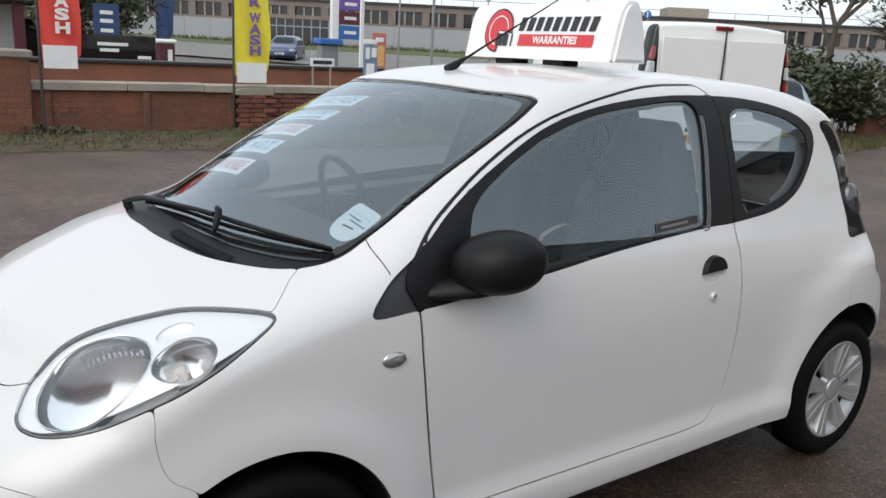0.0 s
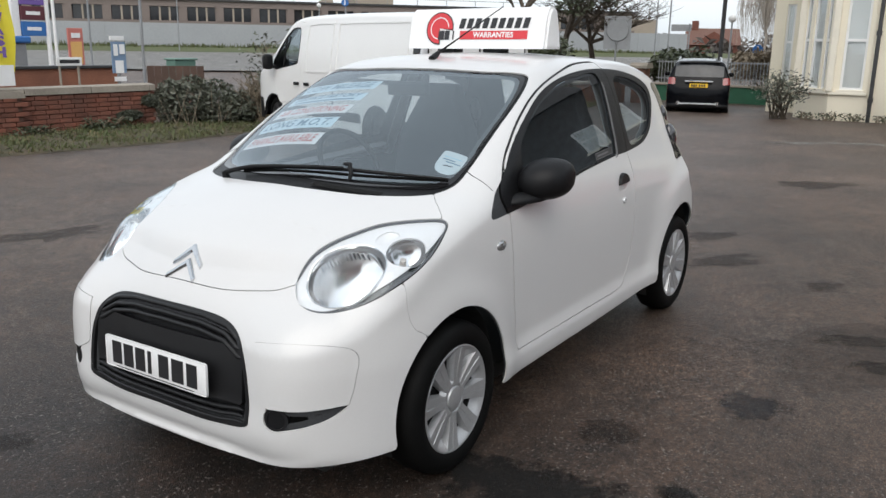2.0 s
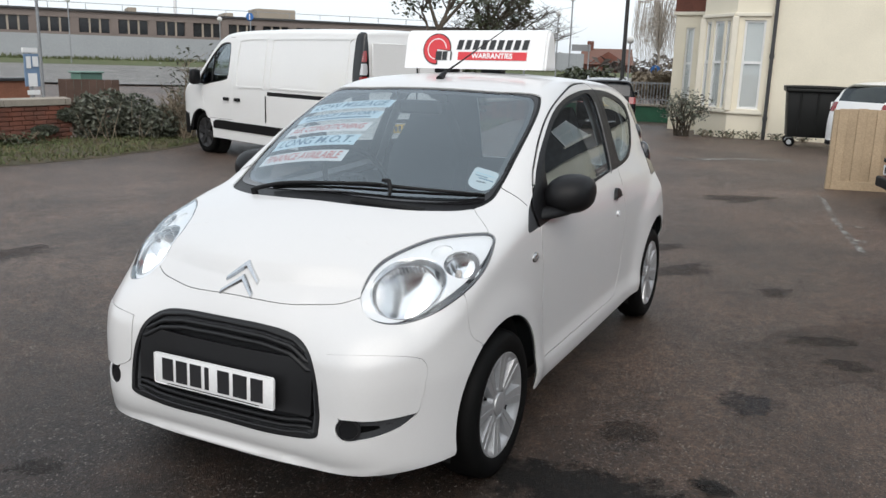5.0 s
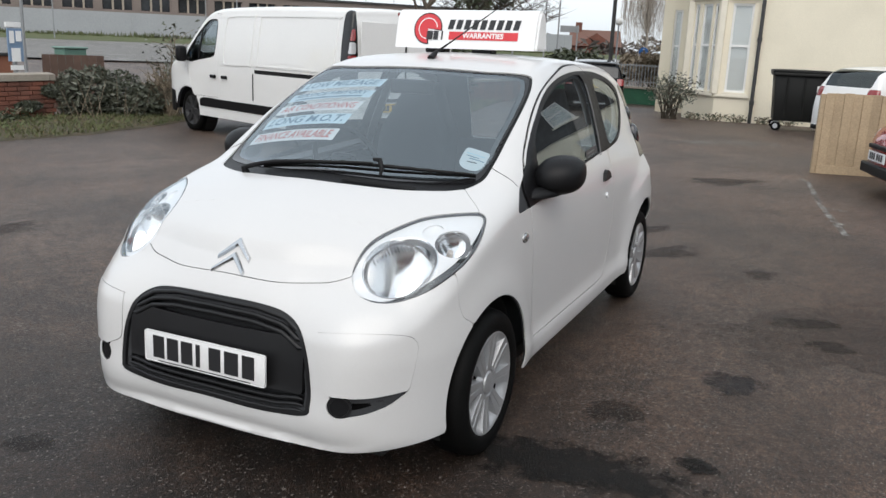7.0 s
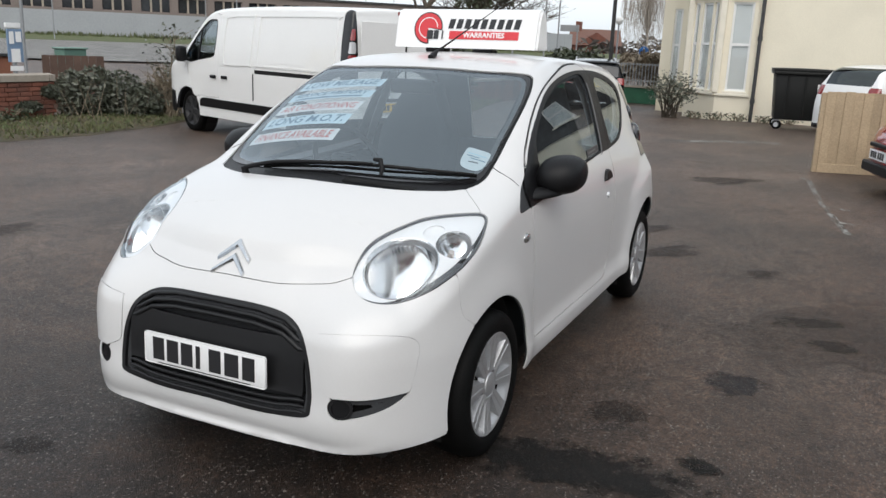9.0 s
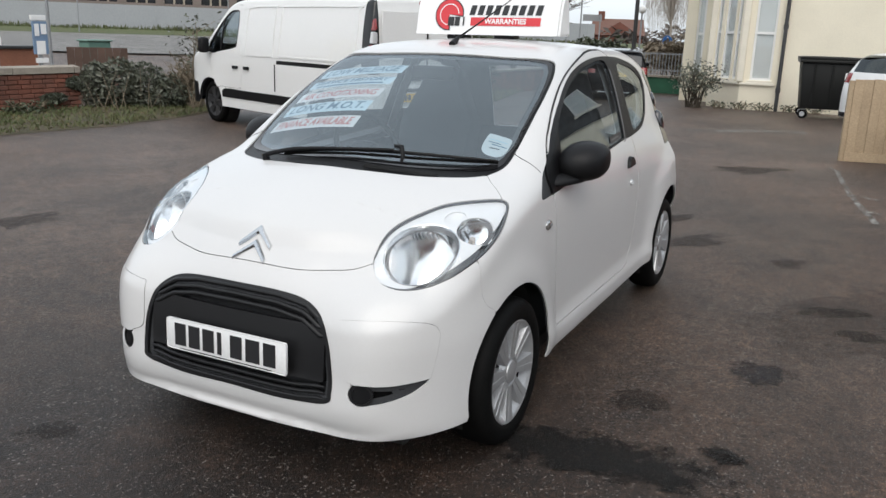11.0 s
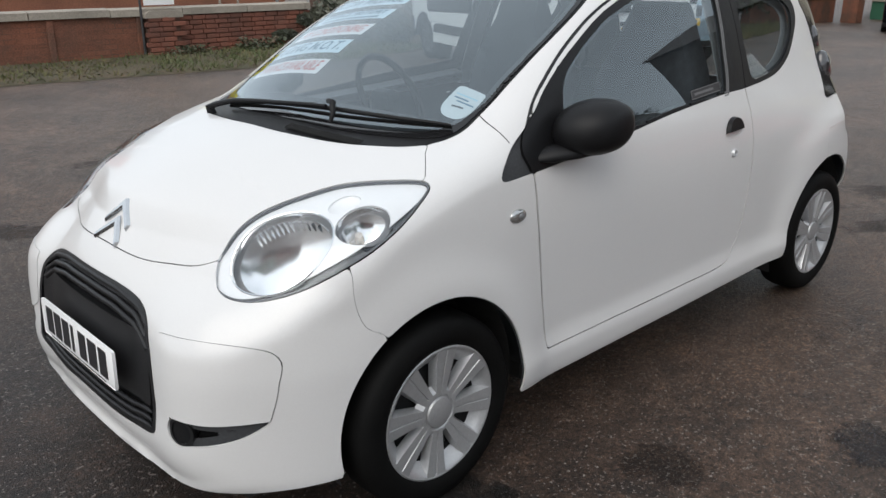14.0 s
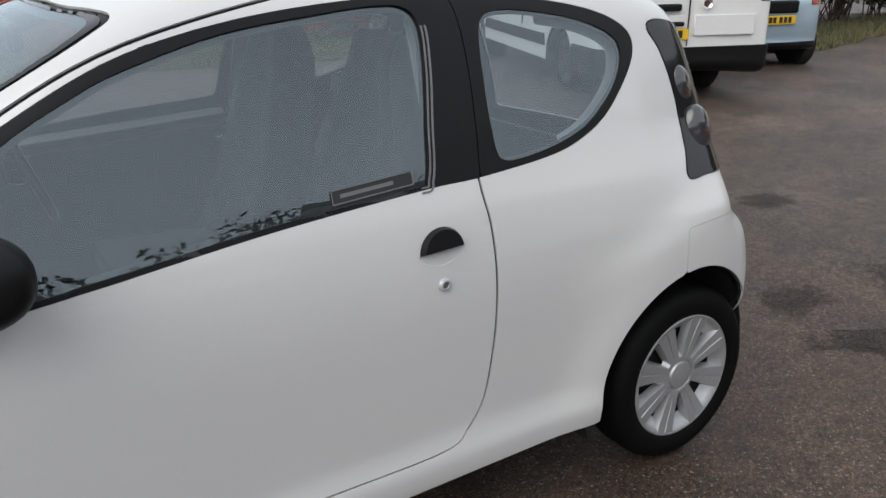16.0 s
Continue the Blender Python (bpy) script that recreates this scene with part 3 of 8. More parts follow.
OLD_COURSES = material("old_brick_courses", (0.245, 0.090, 0.050), 0.9, 0, 0.4, 1.7, 45, 0.004, second=(0.125, 0.062, 0.042))
tree_ = OLD_COURSES.node_tree
isl, vary_ = tree_.nodes.new("ShaderNodeNewGeometry"), tree_.nodes.new("ShaderNodeHueSaturation")
span = tree_.nodes.new("ShaderNodeMapRange")
span.inputs[3].default_value, span.inputs[4].default_value = 0.86, 1.12
base_in = tree_.nodes["Principled BSDF"].inputs["Base Color"]
src_ = base_in.links[0].from_socket
tree_.links.new(isl.outputs["Random Per Island"], span.inputs[0])
tree_.links.new(span.outputs[0], vary_.inputs["Value"])
tree_.links.new(src_, vary_.inputs["Color"])
tree_.links.new(vary_.outputs[0], base_in)
old_courses(1.35, 4.25, WY + 0.001, -0.06, 0.63)
old_courses(-5.98, 1.30, WY - 0.121, -0.06, 1.05)

# rough grass along the wall's foot
bm = bmesh.new()
gxs = np.linspace(-9, 9.2, 60)
edge = lambda x: np.interp(x, [-9, 1, 3.5, 6, 7.6, 9.2], [9.3, 8.95, 8.6, 8.25, 8.45, 8.9])
rows = []
for i, x in enumerate(gxs):
    e = edge(x) + 0.10 * noise.noise((x * 1.7, 0, 0)) + 0.05 * noise.noise((x * 6, 0, 4))
    rows.append([bm.verts.new((x, e + (WY + 0.1 - e) * f, ground_z(x, 10) + (0.004 if f == 0 else 0.03 + 0.05 * f + 0.03 * noise.noise((x * 2, f * 5, 2))))) for f in (0, 0.12, 0.3, 0.55, 0.8, 1)])
for a, b in zip(rows, rows[1:]):
    for j in range(5):
        bm.faces.new((a[j], b[j], b[j + 1], a[j + 1]))
tagged(part("verge", bm, TURF, smooth=60), "rough turf verge along the brick wall", "verge", kind="structure")


def edge_east(x):
    return 5.55 + 0.30 * (x - 12.5) + 0.18 * noise.noise((x * 0.8, 3, 0))


bm = bmesh.new()
rows = []
for k in range(61):
    x = 11.6 + k * 0.26
    rows.append([bm.verts.new((x, y, ground_z(x, y) + h)) for y, h in ((edge_east(x), 0.004), (edge_east(x) + 0.25, 0.035), (10.6, 0.08))])
for p, q in zip(rows, rows[1:]):
    for j in range(2):
        bm.faces.new((p[j], q[j], q[j + 1], p[j + 1]))
tagged(part("verge_east", bm, TURF, smooth=60), "rough turf verge under the evergreen shrubs", "verge", kind="structure")
verts, faces = [], []
for _ in range(5000):
    x = rnd.uniform(11.7, 27.0)
    y = edge_east(x) + 0.03 + 1.6 * rnd.random() ** 1.4
    h, w, a = rnd.uniform(0.05, 0.16) * (1.8 if rnd.random() < 0.08 else 1), rnd.uniform(0.010, 0.02), rnd.uniform(0, math.tau)
    z = ground_z(x, y) + 0.01
    dx, dy, lx, ly = math.cos(a) * w, math.sin(a) * w, rnd.uniform(-0.08, 0.08), rnd.uniform(-0.08, 0.08)
    i = len(verts)
    verts += [(x - dx, y - dy, z), (x + dx, y + dy, z), (x + lx, y + ly, z + h)]
    faces.append((i, i + 1, i + 2))
tagged(new("grass", mesh("grass", verts, faces, GRASS, False)), "long rough grass below the evergreen shrubs", "grass", kind="stuff")
verts, faces = [], []
for _ in range(9000):
    x = rnd.uniform(-6, 9.0)
    e = edge(x)
    y = e + (WY - e) * rnd.random() ** 0.8
    h, w, a = rnd.uniform(0.015, 0.06) * (2.2 if rnd.random() < 0.05 else 1), rnd.uniform(0.006, 0.016), rnd.uniform(0, math.tau)
    z = ground_z(x, 10) + 0.02 + 0.05 * (y - e) / (WY - e)
    dx, dy, lx, ly = math.cos(a) * w, math.sin(a) * w, rnd.uniform(-0.05, 0.05), rnd.uniform(-0.05, 0.05)
    i = len(verts)
    verts += [(x - dx, y - dy, z), (x + dx, y + dy, z), (x + lx, y + ly, z + h)]
    faces.append((i, i + 1, i + 2))
tagged(new("grass", mesh("grass", verts, faces, GRASS, False)), "rough green and straw-coloured grass tufts", "grass", kind="stuff")


GREEN_BLADE = material("fresh_grass", (0.070, 0.100, 0.032), 0.7, 0, 0.4, 2.5, 60, second=(0.12, 0.12, 0.055))
verts, faces = [], []
for _ in range(4500):
    x = rnd.uniform(3.8, 9.1)
    if noise.noise((x * 1.3, 9, 0)) + (x - 4) * 0.16 < rnd.uniform(-0.3, 0.5):
        continue
    e = edge(x)
    y = e + 0.05 + (WY - e) * rnd.random()
    h, w, a = rnd.uniform(0.02, 0.09), rnd.uniform(0.008, 0.018), rnd.uniform(0, math.tau)
    z = ground_z(x, 10) + 0.02 + 0.05 * (y - e) / (WY - e)
    dx, dy = math.cos(a) * w, math.sin(a) * w
    i = len(verts)
    verts += [(x - dx, y - dy, z), (x + dx, y + dy, z), (x + rnd.uniform(-0.05, 0.05), y + rnd.uniform(-0.05, 0.05), z + h)]
    faces.append((i, i + 1, i + 2))
tagged(new("grass", mesh("grass", verts, faces, GREEN_BLADE, False)), "fresh green grass below the ivy", "grass", kind="stuff")

# dead leaves and crumbs on the verge
LITTER = material("dead_leaves", (0.17, 0.115, 0.065), 0.9, 0, 0.4, 5, 60, second=(0.08, 0.058, 0.04))
verts, faces = [], []
for _ in range(2600):
    x = rnd.uniform(-6, 9.0)
    e = edge(x)
    y = e - 0.10 + (WY - e) * rnd.random()
    z, a, q = ground_z(x, 10) + 0.035 + 0.05 * (y - e) / (WY - e), rnd.uniform(0, math.tau), rnd.uniform(0.012, 0.032)
    i = len(verts)
    verts += [(x + q * math.cos(a + k * 1.57) * (1, 0.5)[k % 2], y + q * math.sin(a + k * 1.57) * (1, 0.5)[k % 2], z + rnd.uniform(-0.008, 0.012)) for k in range(4)]
    faces += [(i, i + 1, i + 2), (i, i + 2, i + 3)]
tagged(new("leaf_litter", mesh("leaf_litter", verts, faces, LITTER, False)), "dead leaves scattered along the verge", "leaves", kind="stuff")


# ---------------------------------------------------------------- plants
def leaf_cloud(centres, count, size, seed, flat=0.5):
    """Many small bent leaves round a list of (x, y, z, rx, ry, rz) clumps, as points and faces."""
    r = random.Random(seed)
    V, Fc = [], []
    for _ in range(count):
        cx, cy, cz, rx, ry, rz = r.choice(centres)
        while True:
            u, v, w = r.uniform(-1, 1), r.uniform(-1, 1), r.uniform(-1, 1)
            d = u * u + v * v + w * w
            if 0.25 < d < 1 or (d < 1 and r.random() < 0.3):
                break
        p = Vector((cx + u * rx, cy + v * ry, cz + w * rz))
        q = Euler((r.uniform(-1, 1) * flat * 2, r.uniform(-1, 1) * flat * 2, r.uniform(0, math.tau))).to_matrix()
        s = size * r.uniform(0.6, 1.4)
        i = len(V)
        for lx, ly, lz in ((0, -1, 0), (0.45, -0.1, 0.12), (0, 0, -0.02), (-0.45, -0.1, 0.12), (0, 1, -0.1)):
            V.append(p + q @ Vector((lx * s, ly * s, lz * s)))
        Fc += [(i, i + 1, i + 2), (i, i + 2, i + 3), (i + 1, i + 4, i + 2), (i + 2, i + 4, i + 3)]
    return V, Fc


def limbs(base, height, spread, seed, r0, levels=3, forks=5, rise=0.6):
    """Trunk and forking limbs as one mesh; also gives the tips."""
    r = random.Random(seed)
    bm, tips = bmesh.new(), []

    def grow(p, d, length, rad, level):
        pts, q = [p], p
        for _ in range(4):
            d = (d + Vector((r.uniform(-1, 1), r.uniform(-1, 1), r.uniform(-0.4, 0.7))) * 0.16).normalized()
            q = q + d * length / 4
            pts.append(q)
        tube(pts, [rad * (1 - 0.55 * i / 4) for i in range(5)], 7 if level == 0 else 5, bm)
        if level >= levels:
            tips.append(q)
            return
        for i in range(forks):
            a = r.uniform(0, math.tau)
            s = pts[r.choice((2, 3, 4))] if level else pts[r.choice((3, 4, 4))]
            nd = (d * rise + Vector((math.cos(a), math.sin(a), r.uniform(0.0, 0.6))) * spread).normalized()
            grow(s, nd, length * r.uniform(0.5, 0.75), rad * 0.45, level + 1)

    grow(Vector(base), Vector((0, 0, 1)), height, r0, 0)
    return bm, tips


def tree(x, y, label, seed, height=2.4, r0=0.16, crown=0.75, leaves=2600, leaf=0.09, levels=2, forks=4, spread=0.9, rise=0.6, mat=LEAF, z=None):
    t = thing("tree", label, "tree")
    z = ground_z(x, y) if z is None else z
    bm, tips = limbs((x, y, z - 0.05), height, spread, seed, r0, levels, forks, rise)
    part("trunk", bm, BARK, t, smooth=60)
    if leaves:
        r = random.Random(seed)
        c = [(p.x, p.y, p.z, crown * r.uniform(0.6, 1.2), crown * r.uniform(0.6, 1.2), crown * r.uniform(0.4, 0.9)) for p in tips]
        V, Fc = leaf_cloud(c, leaves, leaf, seed)
        add("crown", mesh("crown", V, Fc, mat, False), t)
    return t


def shrub(name, x, y, label, seed, w, d, h, leaves, leaf, mat=LEAF, stems=10, twig=TWIG):
    t = thing(name, label, "shrub")
    r = random.Random(seed)
    z = ground_z(x, y)
    bm, tips = bmesh.new(), []
    for _ in range(stems):
        a = r.uniform(0, math.tau)
        e = Vector((x + math.cos(a) * w * r.uniform(0.2, 0.95), y + math.sin(a) * d * r.uniform(0.2, 0.95), z + h * r.uniform(0.55, 1.0)))
        s = Vector((x + r.uniform(-0.3, 0.3) * w, y + r.uniform(-0.3, 0.3) * d, z - 0.03))
        m_ = (s + e) / 2 + Vector((r.uniform(-0.1, 0.1), r.uniform(-0.1, 0.1), h * 0.12))
        tube([s, m_, e], [0.018, 0.012, 0.005], 5, bm)
        tips.append(e)
        for _ in range(3):
            q = m_ + (e - m_) * r.random()
            f = q + Vector((r.uniform(-1, 1), r.uniform(-1, 1), r.uniform(0.0, 1))) * 0.22 * h
            tube([q, f], [0.007, 0.003], 4, bm)
            tips.append(f)
    part("stem", bm, twig, t)
    if leaves:
        c = [(p.x, p.y, max(z + 0.12, p.z - 0.1), 0.22 * w + 0.12, 0.22 * d + 0.12, 0.20 * h + 0.05) for p in tips]
        V, Fc = leaf_cloud(c, leaves, leaf, seed)
        add("leaves", mesh("leaves", V, Fc, mat, False), t)
    return t


# ivy over the wall's end, dry stems beside the van
c = [(7.62, WY - 0.08, 0.40, 0.36, 0.24, 0.42), (7.95, WY - 0.3, 0.45, 0.45, 0.35, 0.44), (8.3, WY - 0.5, 0.40, 0.45, 0.4, 0.42), (8.6, WY - 0.8, 0.30, 0.40, 0.4, 0.33), (7.22, WY - 0.04, 0.46, 0.20, 0.08, 0.10), (6.75, WY - 0.06, 0.22, 0.25, 0.07, 0.07)]
ivy = thing("ivy", "dense grey-green ivy tumbling over the wall end", "shrub")
V, Fc = leaf_cloud(c, 6500, 0.05, 3, 0.8)
add("leaves", mesh("leaves", V, Fc, IVY, False), ivy)
bm = bmesh.new()
for k in range(40):
    s = Vector((rnd.uniform(7.3, 8.9), WY - rnd.uniform(0.1, 0.9), -0.04))
    tube([s, s + Vector((rnd.uniform(-0.3, 0.3), rnd.uniform(-0.3, 0.2), rnd.uniform(0.3, 0.8)))], [0.007, 0.003], 5, bm)
part("stem", bm, TWIG, ivy)
shrub("dry_shrub", 8.95, 9.35, "bare pale twiggy shrub beside the ivy", 5, 0.62, 0.45, 1.0, 250, 0.035, IVY, 75)
shrub("tall_weed", 9.0, 9.3, "tall thin weed with feathery leaves above the ivy", 9, 0.16, 0.15, 1.6, 150, 0.045, IVY, 5)
shrub("weed", 6.1, 10.15, "low green weeds at the wall foot", 11, 0.45, 0.15, 0.28, 500, 0.035, LEAF, 10)
shrub("weed", 5.0, 10.2, "low green weeds at the wall foot", 12, 0.4, 0.13, 0.2, 300, 0.03, LEAF, 8)
shrub("weed", 1.6, 10.25, "low dry weeds at the wall foot", 13, 0.5, 0.13, 0.18, 300, 0.03, LEAF, 8)
shrub("evergreen_shrub", 18.6, 9.3, "large dark evergreen shrub on the boundary", 21, 1.6, 1.1, 1.9, 6500, 0.09, LEAF, 26, BARK)
shrub("evergreen_shrub", 15.6, 8.5, "large dark evergreen shrub on the boundary", 22, 1.7, 1.1, 1.7, 6500, 0.09, LEAF, 26, BARK)
shrub("evergreen_shrub", 21.6, 9.9, "dark evergreen shrub on the boundary", 23, 1.2, 0.9, 1.2, 3500, 0.08, LEAF, 20, BARK)
shrub("evergreen_shrub", 13.1, 7.9, "dark evergreen shrub behind the parked cars", 24, 1.3, 1.0, 1.3, 4000, 0.08, LEAF, 20, BARK)
shrub("house_bush", 21.7, 2.75, "leggy evergreen bush against the cream house", 31, 1.0, 0.75, 1.15, 1000, 0.05, IVY, 30, BARK)
for k, (y, w, h) in enumerate(((2.1, 0.5, 0.22), (1.5, 0.55, 0.28), (0.9, 0.45, 0.24), (0.25, 0.5, 0.22), (-0.4, 0.4, 0.15))):
    shrub("weed", 21.85, y, "green weeds along the house foot", 32 + k, 0.14, w * 0.8, h, 60, 0.045, LEAF, 9)
shrub("evergreen_shrub", 4.9, 22.3, "dark evergreen shrub at the edge of the forecourt", 25, 1.7, 1.2, 2.9, 3500, 0.10, LEAF, 20, BARK)
tree(20.6, 10.4, "dark evergreen tree with a thick leaning trunk", 41, 2.9, 0.15, 0.62, 2300, 0.085, 2, 5, 0.62)
tree(27.5, 12.35, "dark evergreen tree with a stout trunk", 42, 3.3, 0.2, 0.75, 2600, 0.10, 2, 5, 0.6)
tree(30.0, 11.7, "bare winter tree with spreading branches", 43, 3.0, 0.17, 0, 0, 0, 4, 6, 2.0, 0.4)
wl = thing("tree", "bare weeping willow with hanging pale twigs behind the house", "tree")
wx, wy, wr = 60.0, 12.1, random.Random(44)
bm = tube([(wx, wy, -0.6), (wx + 0.1, wy, 2.4), (wx - 0.2, wy + 0.2, 4.6), (wx, wy, 6.6)], [0.10, 0.09, 0.06, 0.03], 9)
twigs = bmesh.new()
for k in range(420):
    a, r, top = wr.uniform(0, math.tau), 2.0 * math.sqrt(wr.random()), wr.uniform(4.4, 8.2)
    ex, ey, low = wx + r * math.cos(a), wy + r * math.sin(a), wr.uniform(1.4, 4.2)
    if k % 12 == 0:
        tube([(wx, wy, top * 0.55), (wx + 0.5 * (ex - wx), wy + 0.5 * (ey - wy), top), (ex, ey, top - 0.1)], [0.05, 0.03, 0.02], 5, bm)
    tube([(wx + 0.6 * (ex - wx), wy + 0.6 * (ey - wy), top), (ex, ey, top - 0.15), (ex + 0.15 * math.cos(a), ey + 0.15 * math.sin(a), (top + low) / 2), (ex + wr.uniform(-0.2, 0.3), ey + wr.uniform(-0.2, 0.2), low)], [0.014, 0.011, 0.009, 0.005], 3, twigs)
WILLOW = material("pale_willow", (0.46, 0.41, 0.35), 0.85, 0, 0.3)
part("trunk", bm, WILLOW, wl, smooth=60)
part("twig_mass", twigs, WILLOW, wl)

# ---------------------------------------------------------------- cream house with a bay
WHITE_FRAME = material("white_window_frame", (0.78, 0.78, 0.77), 0.45, 0, 0.05)
CURTAIN = material("net_curtain", (0.74, 0.74, 0.72), 0.8, 0, 0.15, 4, 40)
HOUSE_GLASS = glass_material("house_glass", (0.93, 0.94, 0.94))
OLD_BRICK = material("house_brick", (0.17, 0.065, 0.045), 0.88, 0, 0.25, 2, 30)
SLATE = material("dark_slate_hanging", (0.05, 0.043, 0.04), 0.75, 0, 0.3, 3, 40)
HX = 22.15
house = thing("house", "cream rendered house with a canted bay window", "house")
GZ = -0.36


def wall_piece(name, a, b, z0, z1, mat, thick=0.25, holes=(), label=""):
    """A wall from a to b (plan points) with rectangular openings (from, to, low, high along it)."""
    a, b = Vector(a), Vector(b)
    L = (b - a).length
    m = Matrix.Translation((a.x, a.y, 0)) @ Matrix.Rotation(math.atan2(b.y - a.y, b.x - a.x), 4, "Z")
    us = sorted({0, L, *[h[0] for h in holes], *[h[1] for h in holes]})
    bm = bmesh.new()
    for u0, u1 in zip(us, us[1:]):
        cuts = sorted((h[2], h[3]) for h in holes if h[0] <= u0 + 1e-6 and h[1] >= u1 - 1e-6)
        z = z0
        for lo, hi in cuts:
            box(u0, u1, 0, thick, z, lo, bm=bm)
            z = hi
        box(u0, u1, 0, thick, z, z1, bm=bm)
    bmesh.ops.remove_doubles(bm, verts=bm.verts, dist=0.0005)
    return part(name, bm, mat, house, label, m), m


def sash(m, u0, u1, z0, z1, split):
    """A white sash window in an opening of a wall with frame m."""
    fr = bmesh.new()
    f = 0.06
    for q in ((u0, u0 + f, z0, z1), (u1 - f, u1, z0, z1), (u0 + f, u1 - f, z0, z0 + f), (u0 + f, u1 - f, z1 - f, z1), (u0 + f, u1 - f, split - 0.035, split + 0.035)):
        box(q[0], q[1], 0.05, 0.13, q[2], q[3], bm=fr)
    w = part("window", fr, WHITE_FRAME, house, "white sash window frame", m)
    for lo, hi in ((z0 + f, split - 0.035), (split + 0.035, z1 - f)):
        part("pane", box(u0 + f, u1 - f, 0.085, 0.095, lo, hi), HOUSE_GLASS, w)
    part("curtain", box(u0 + f, u1 - f, 0.10, 0.105, z0 + f, z1 - f), CURTAIN, w)
    part("window_sill", box(u0 - 0.06, u1 + 0.06, -0.06, 0.05, z0 - 0.09, z0 - 0.001, 0.01), CREAM_TRIM, w)


# the walls run so that their outer faces look towards the yard
bay_pts = [(HX, 0.70), (HX, 1.62), (HX + 1.05, 2.66), (HX + 3.6, 2.75)]
_, m1 = wall_piece("bay_wall", (HX, 1.62), (HX, 0.70), GZ - 0.2, 3.9, CREAM, 0.2, [(0.24, 0.80, 0.50, 2.92)])
sash(m1, 0.24, 0.80, 0.50, 2.92, 1.78)
_, m2 = wall_piece("bay_wall", (HX + 1.05, 2.66), (HX, 1.62), GZ - 0.2, 3.9, CREAM, 0.2, [(0.12, 0.36, 0.50, 2.92), (0.50, 0.96, 0.50, 2.92), (1.04, 1.24, 0.50, 2.92)])
for u0, u1 in ((0.12, 0.36), (0.50, 0.96), (1.04, 1.24)):
    sash(m2, u0, u1, 0.50, 2.92, 1.78)
wall_piece("bay_wall", (HX + 3.85, 2.70), (HX + 1.05, 2.66), GZ - 0.2, 3.9, CREAM, 0.2)
_, m3 = wall_piece("front_wall", (HX + 3.85, 4.05), (HX + 3.85, 2.5), GZ - 0.3, 3.35, CREAM, 0.25, [(0.35, 0.62, 0.55, 2.9)])
sash(m3, 0.35, 0.62, 0.55, 2.9, 1.75)
part("upper_wall", box(HX + 3.83, HX + 4.2, 1.0, 4.10, 3.35, 7.2), OLD_BRICK, house, "red brick upper storey")
part("string_course", box(HX + 3.76, HX + 4.1, 2.72, 4.14, 3.28, 3.40, 0.02), CREAM_TRIM, house)
part("side_wall", box(HX + 4.1, HX + 13, 3.85, 4.05, GZ - 0.3, 7.2), CREAM, house)
wall_piece("gable_wall", (HX + 0.02, 0.70), (HX + 0.02, -12.5), GZ - 0.2, 7.6, CREAM, 0.3, [(5.2, 6.1, 1.5, 2.9), (6.6, 7.5, 1.5, 2.9), (5.2, 6.2, 3.5, 4.8)], "smooth cream rendered wall")
mg = Matrix.Translation((HX + 0.02, 0.70, 0)) @ Matrix.Rotation(radians(-90), 4, "Z")
for u0, u1, z0, z1 in ((5.2, 6.1, 1.5, 2.9), (6.6, 7.5, 1.5, 2.9)):
    sash(mg, u0, u1, z0, z1, (z0 + z1) / 2)
# slate-hung upper storey over the far part of the gable
_, mu = wall_piece("upper_wall", (HX - 0.055, -3.9), (HX - 0.055, -12.5), 3.35, 7.55, SLATE, 0.07, [(2.2, 3.1, 4.0, 5.3), (4.6, 5.5, 4.0, 5.3)], "dark slate-hung upper storey")
for u0 in (2.2, 4.6):
    sash(mu @ Matrix.Translation((0, -0.07, 0)), u0, u0 + 0.9, 4.0, 5.3, 4.65)
# plinths, bands and the bay's roof
for a, b in ((bay_pts[0], bay_pts[1]), (bay_pts[1], bay_pts[2])):
    d = (Vector(b) - Vector(a)).normalized()
    n = Vector((-d.y, d.x))
    for z0, z1, o in ((0.36, 0.44, 0.07), (3.02, 3.12, 0.07), (3.78, 3.92, 0.14)):
        pts = [Vector(a) + n * o, Vector(b) + n * o, Vector(b) - n * 0.1, Vector(a) - n * 0.1]
        part("moulding", prism([(p.x, p.y) for p in pts], "z", z0, z1, 0.015), CREAM_TRIM, house)
    for q in (b,):
        part("pilaster", box(q[0] - 0.09, q[0] + 0.09, q[1] - 0.09, q[1] + 0.09, 0.44, 3.02, 0.02), CREAM_TRIM, house)
part("bay_roof", prism([(HX - 0.1, 0.6), (HX - 0.1, 1.7), (HX + 1.0, 2.8), (HX + 3.9, 2.85), (HX + 3.9, 0.6)], "z", 3.92, 4.05), ROOF, house)
part("roof", prism([(HX - 0.2, 7.5), (HX + 7, 11.0), (HX + 13.5, 7.5)], "y", -12.7, 4.2), ROOF, house, "dark slate roof")
part("end_wall", box(HX + 0.3, HX + 13, -12.5, -12.2, GZ - 0.2, 7.5), CREAM, house)
pipe = part("drainpipe", tube([(HX - 0.11, 0.58, GZ - 0.05), (HX - 0.11, 0.58, 7.2)], 0.05, 12), DARK_STEEL, house, "dark brown cast iron drainpipe", smooth=60)
for z in (0.2, 1.9, 3.6):
    part("pipe_collar", tube([(HX - 0.11, 0.58, z), (HX - 0.11, 0.58, z + 0.12)], 0.068, 12), DARK_STEEL, pipe, smooth=60)

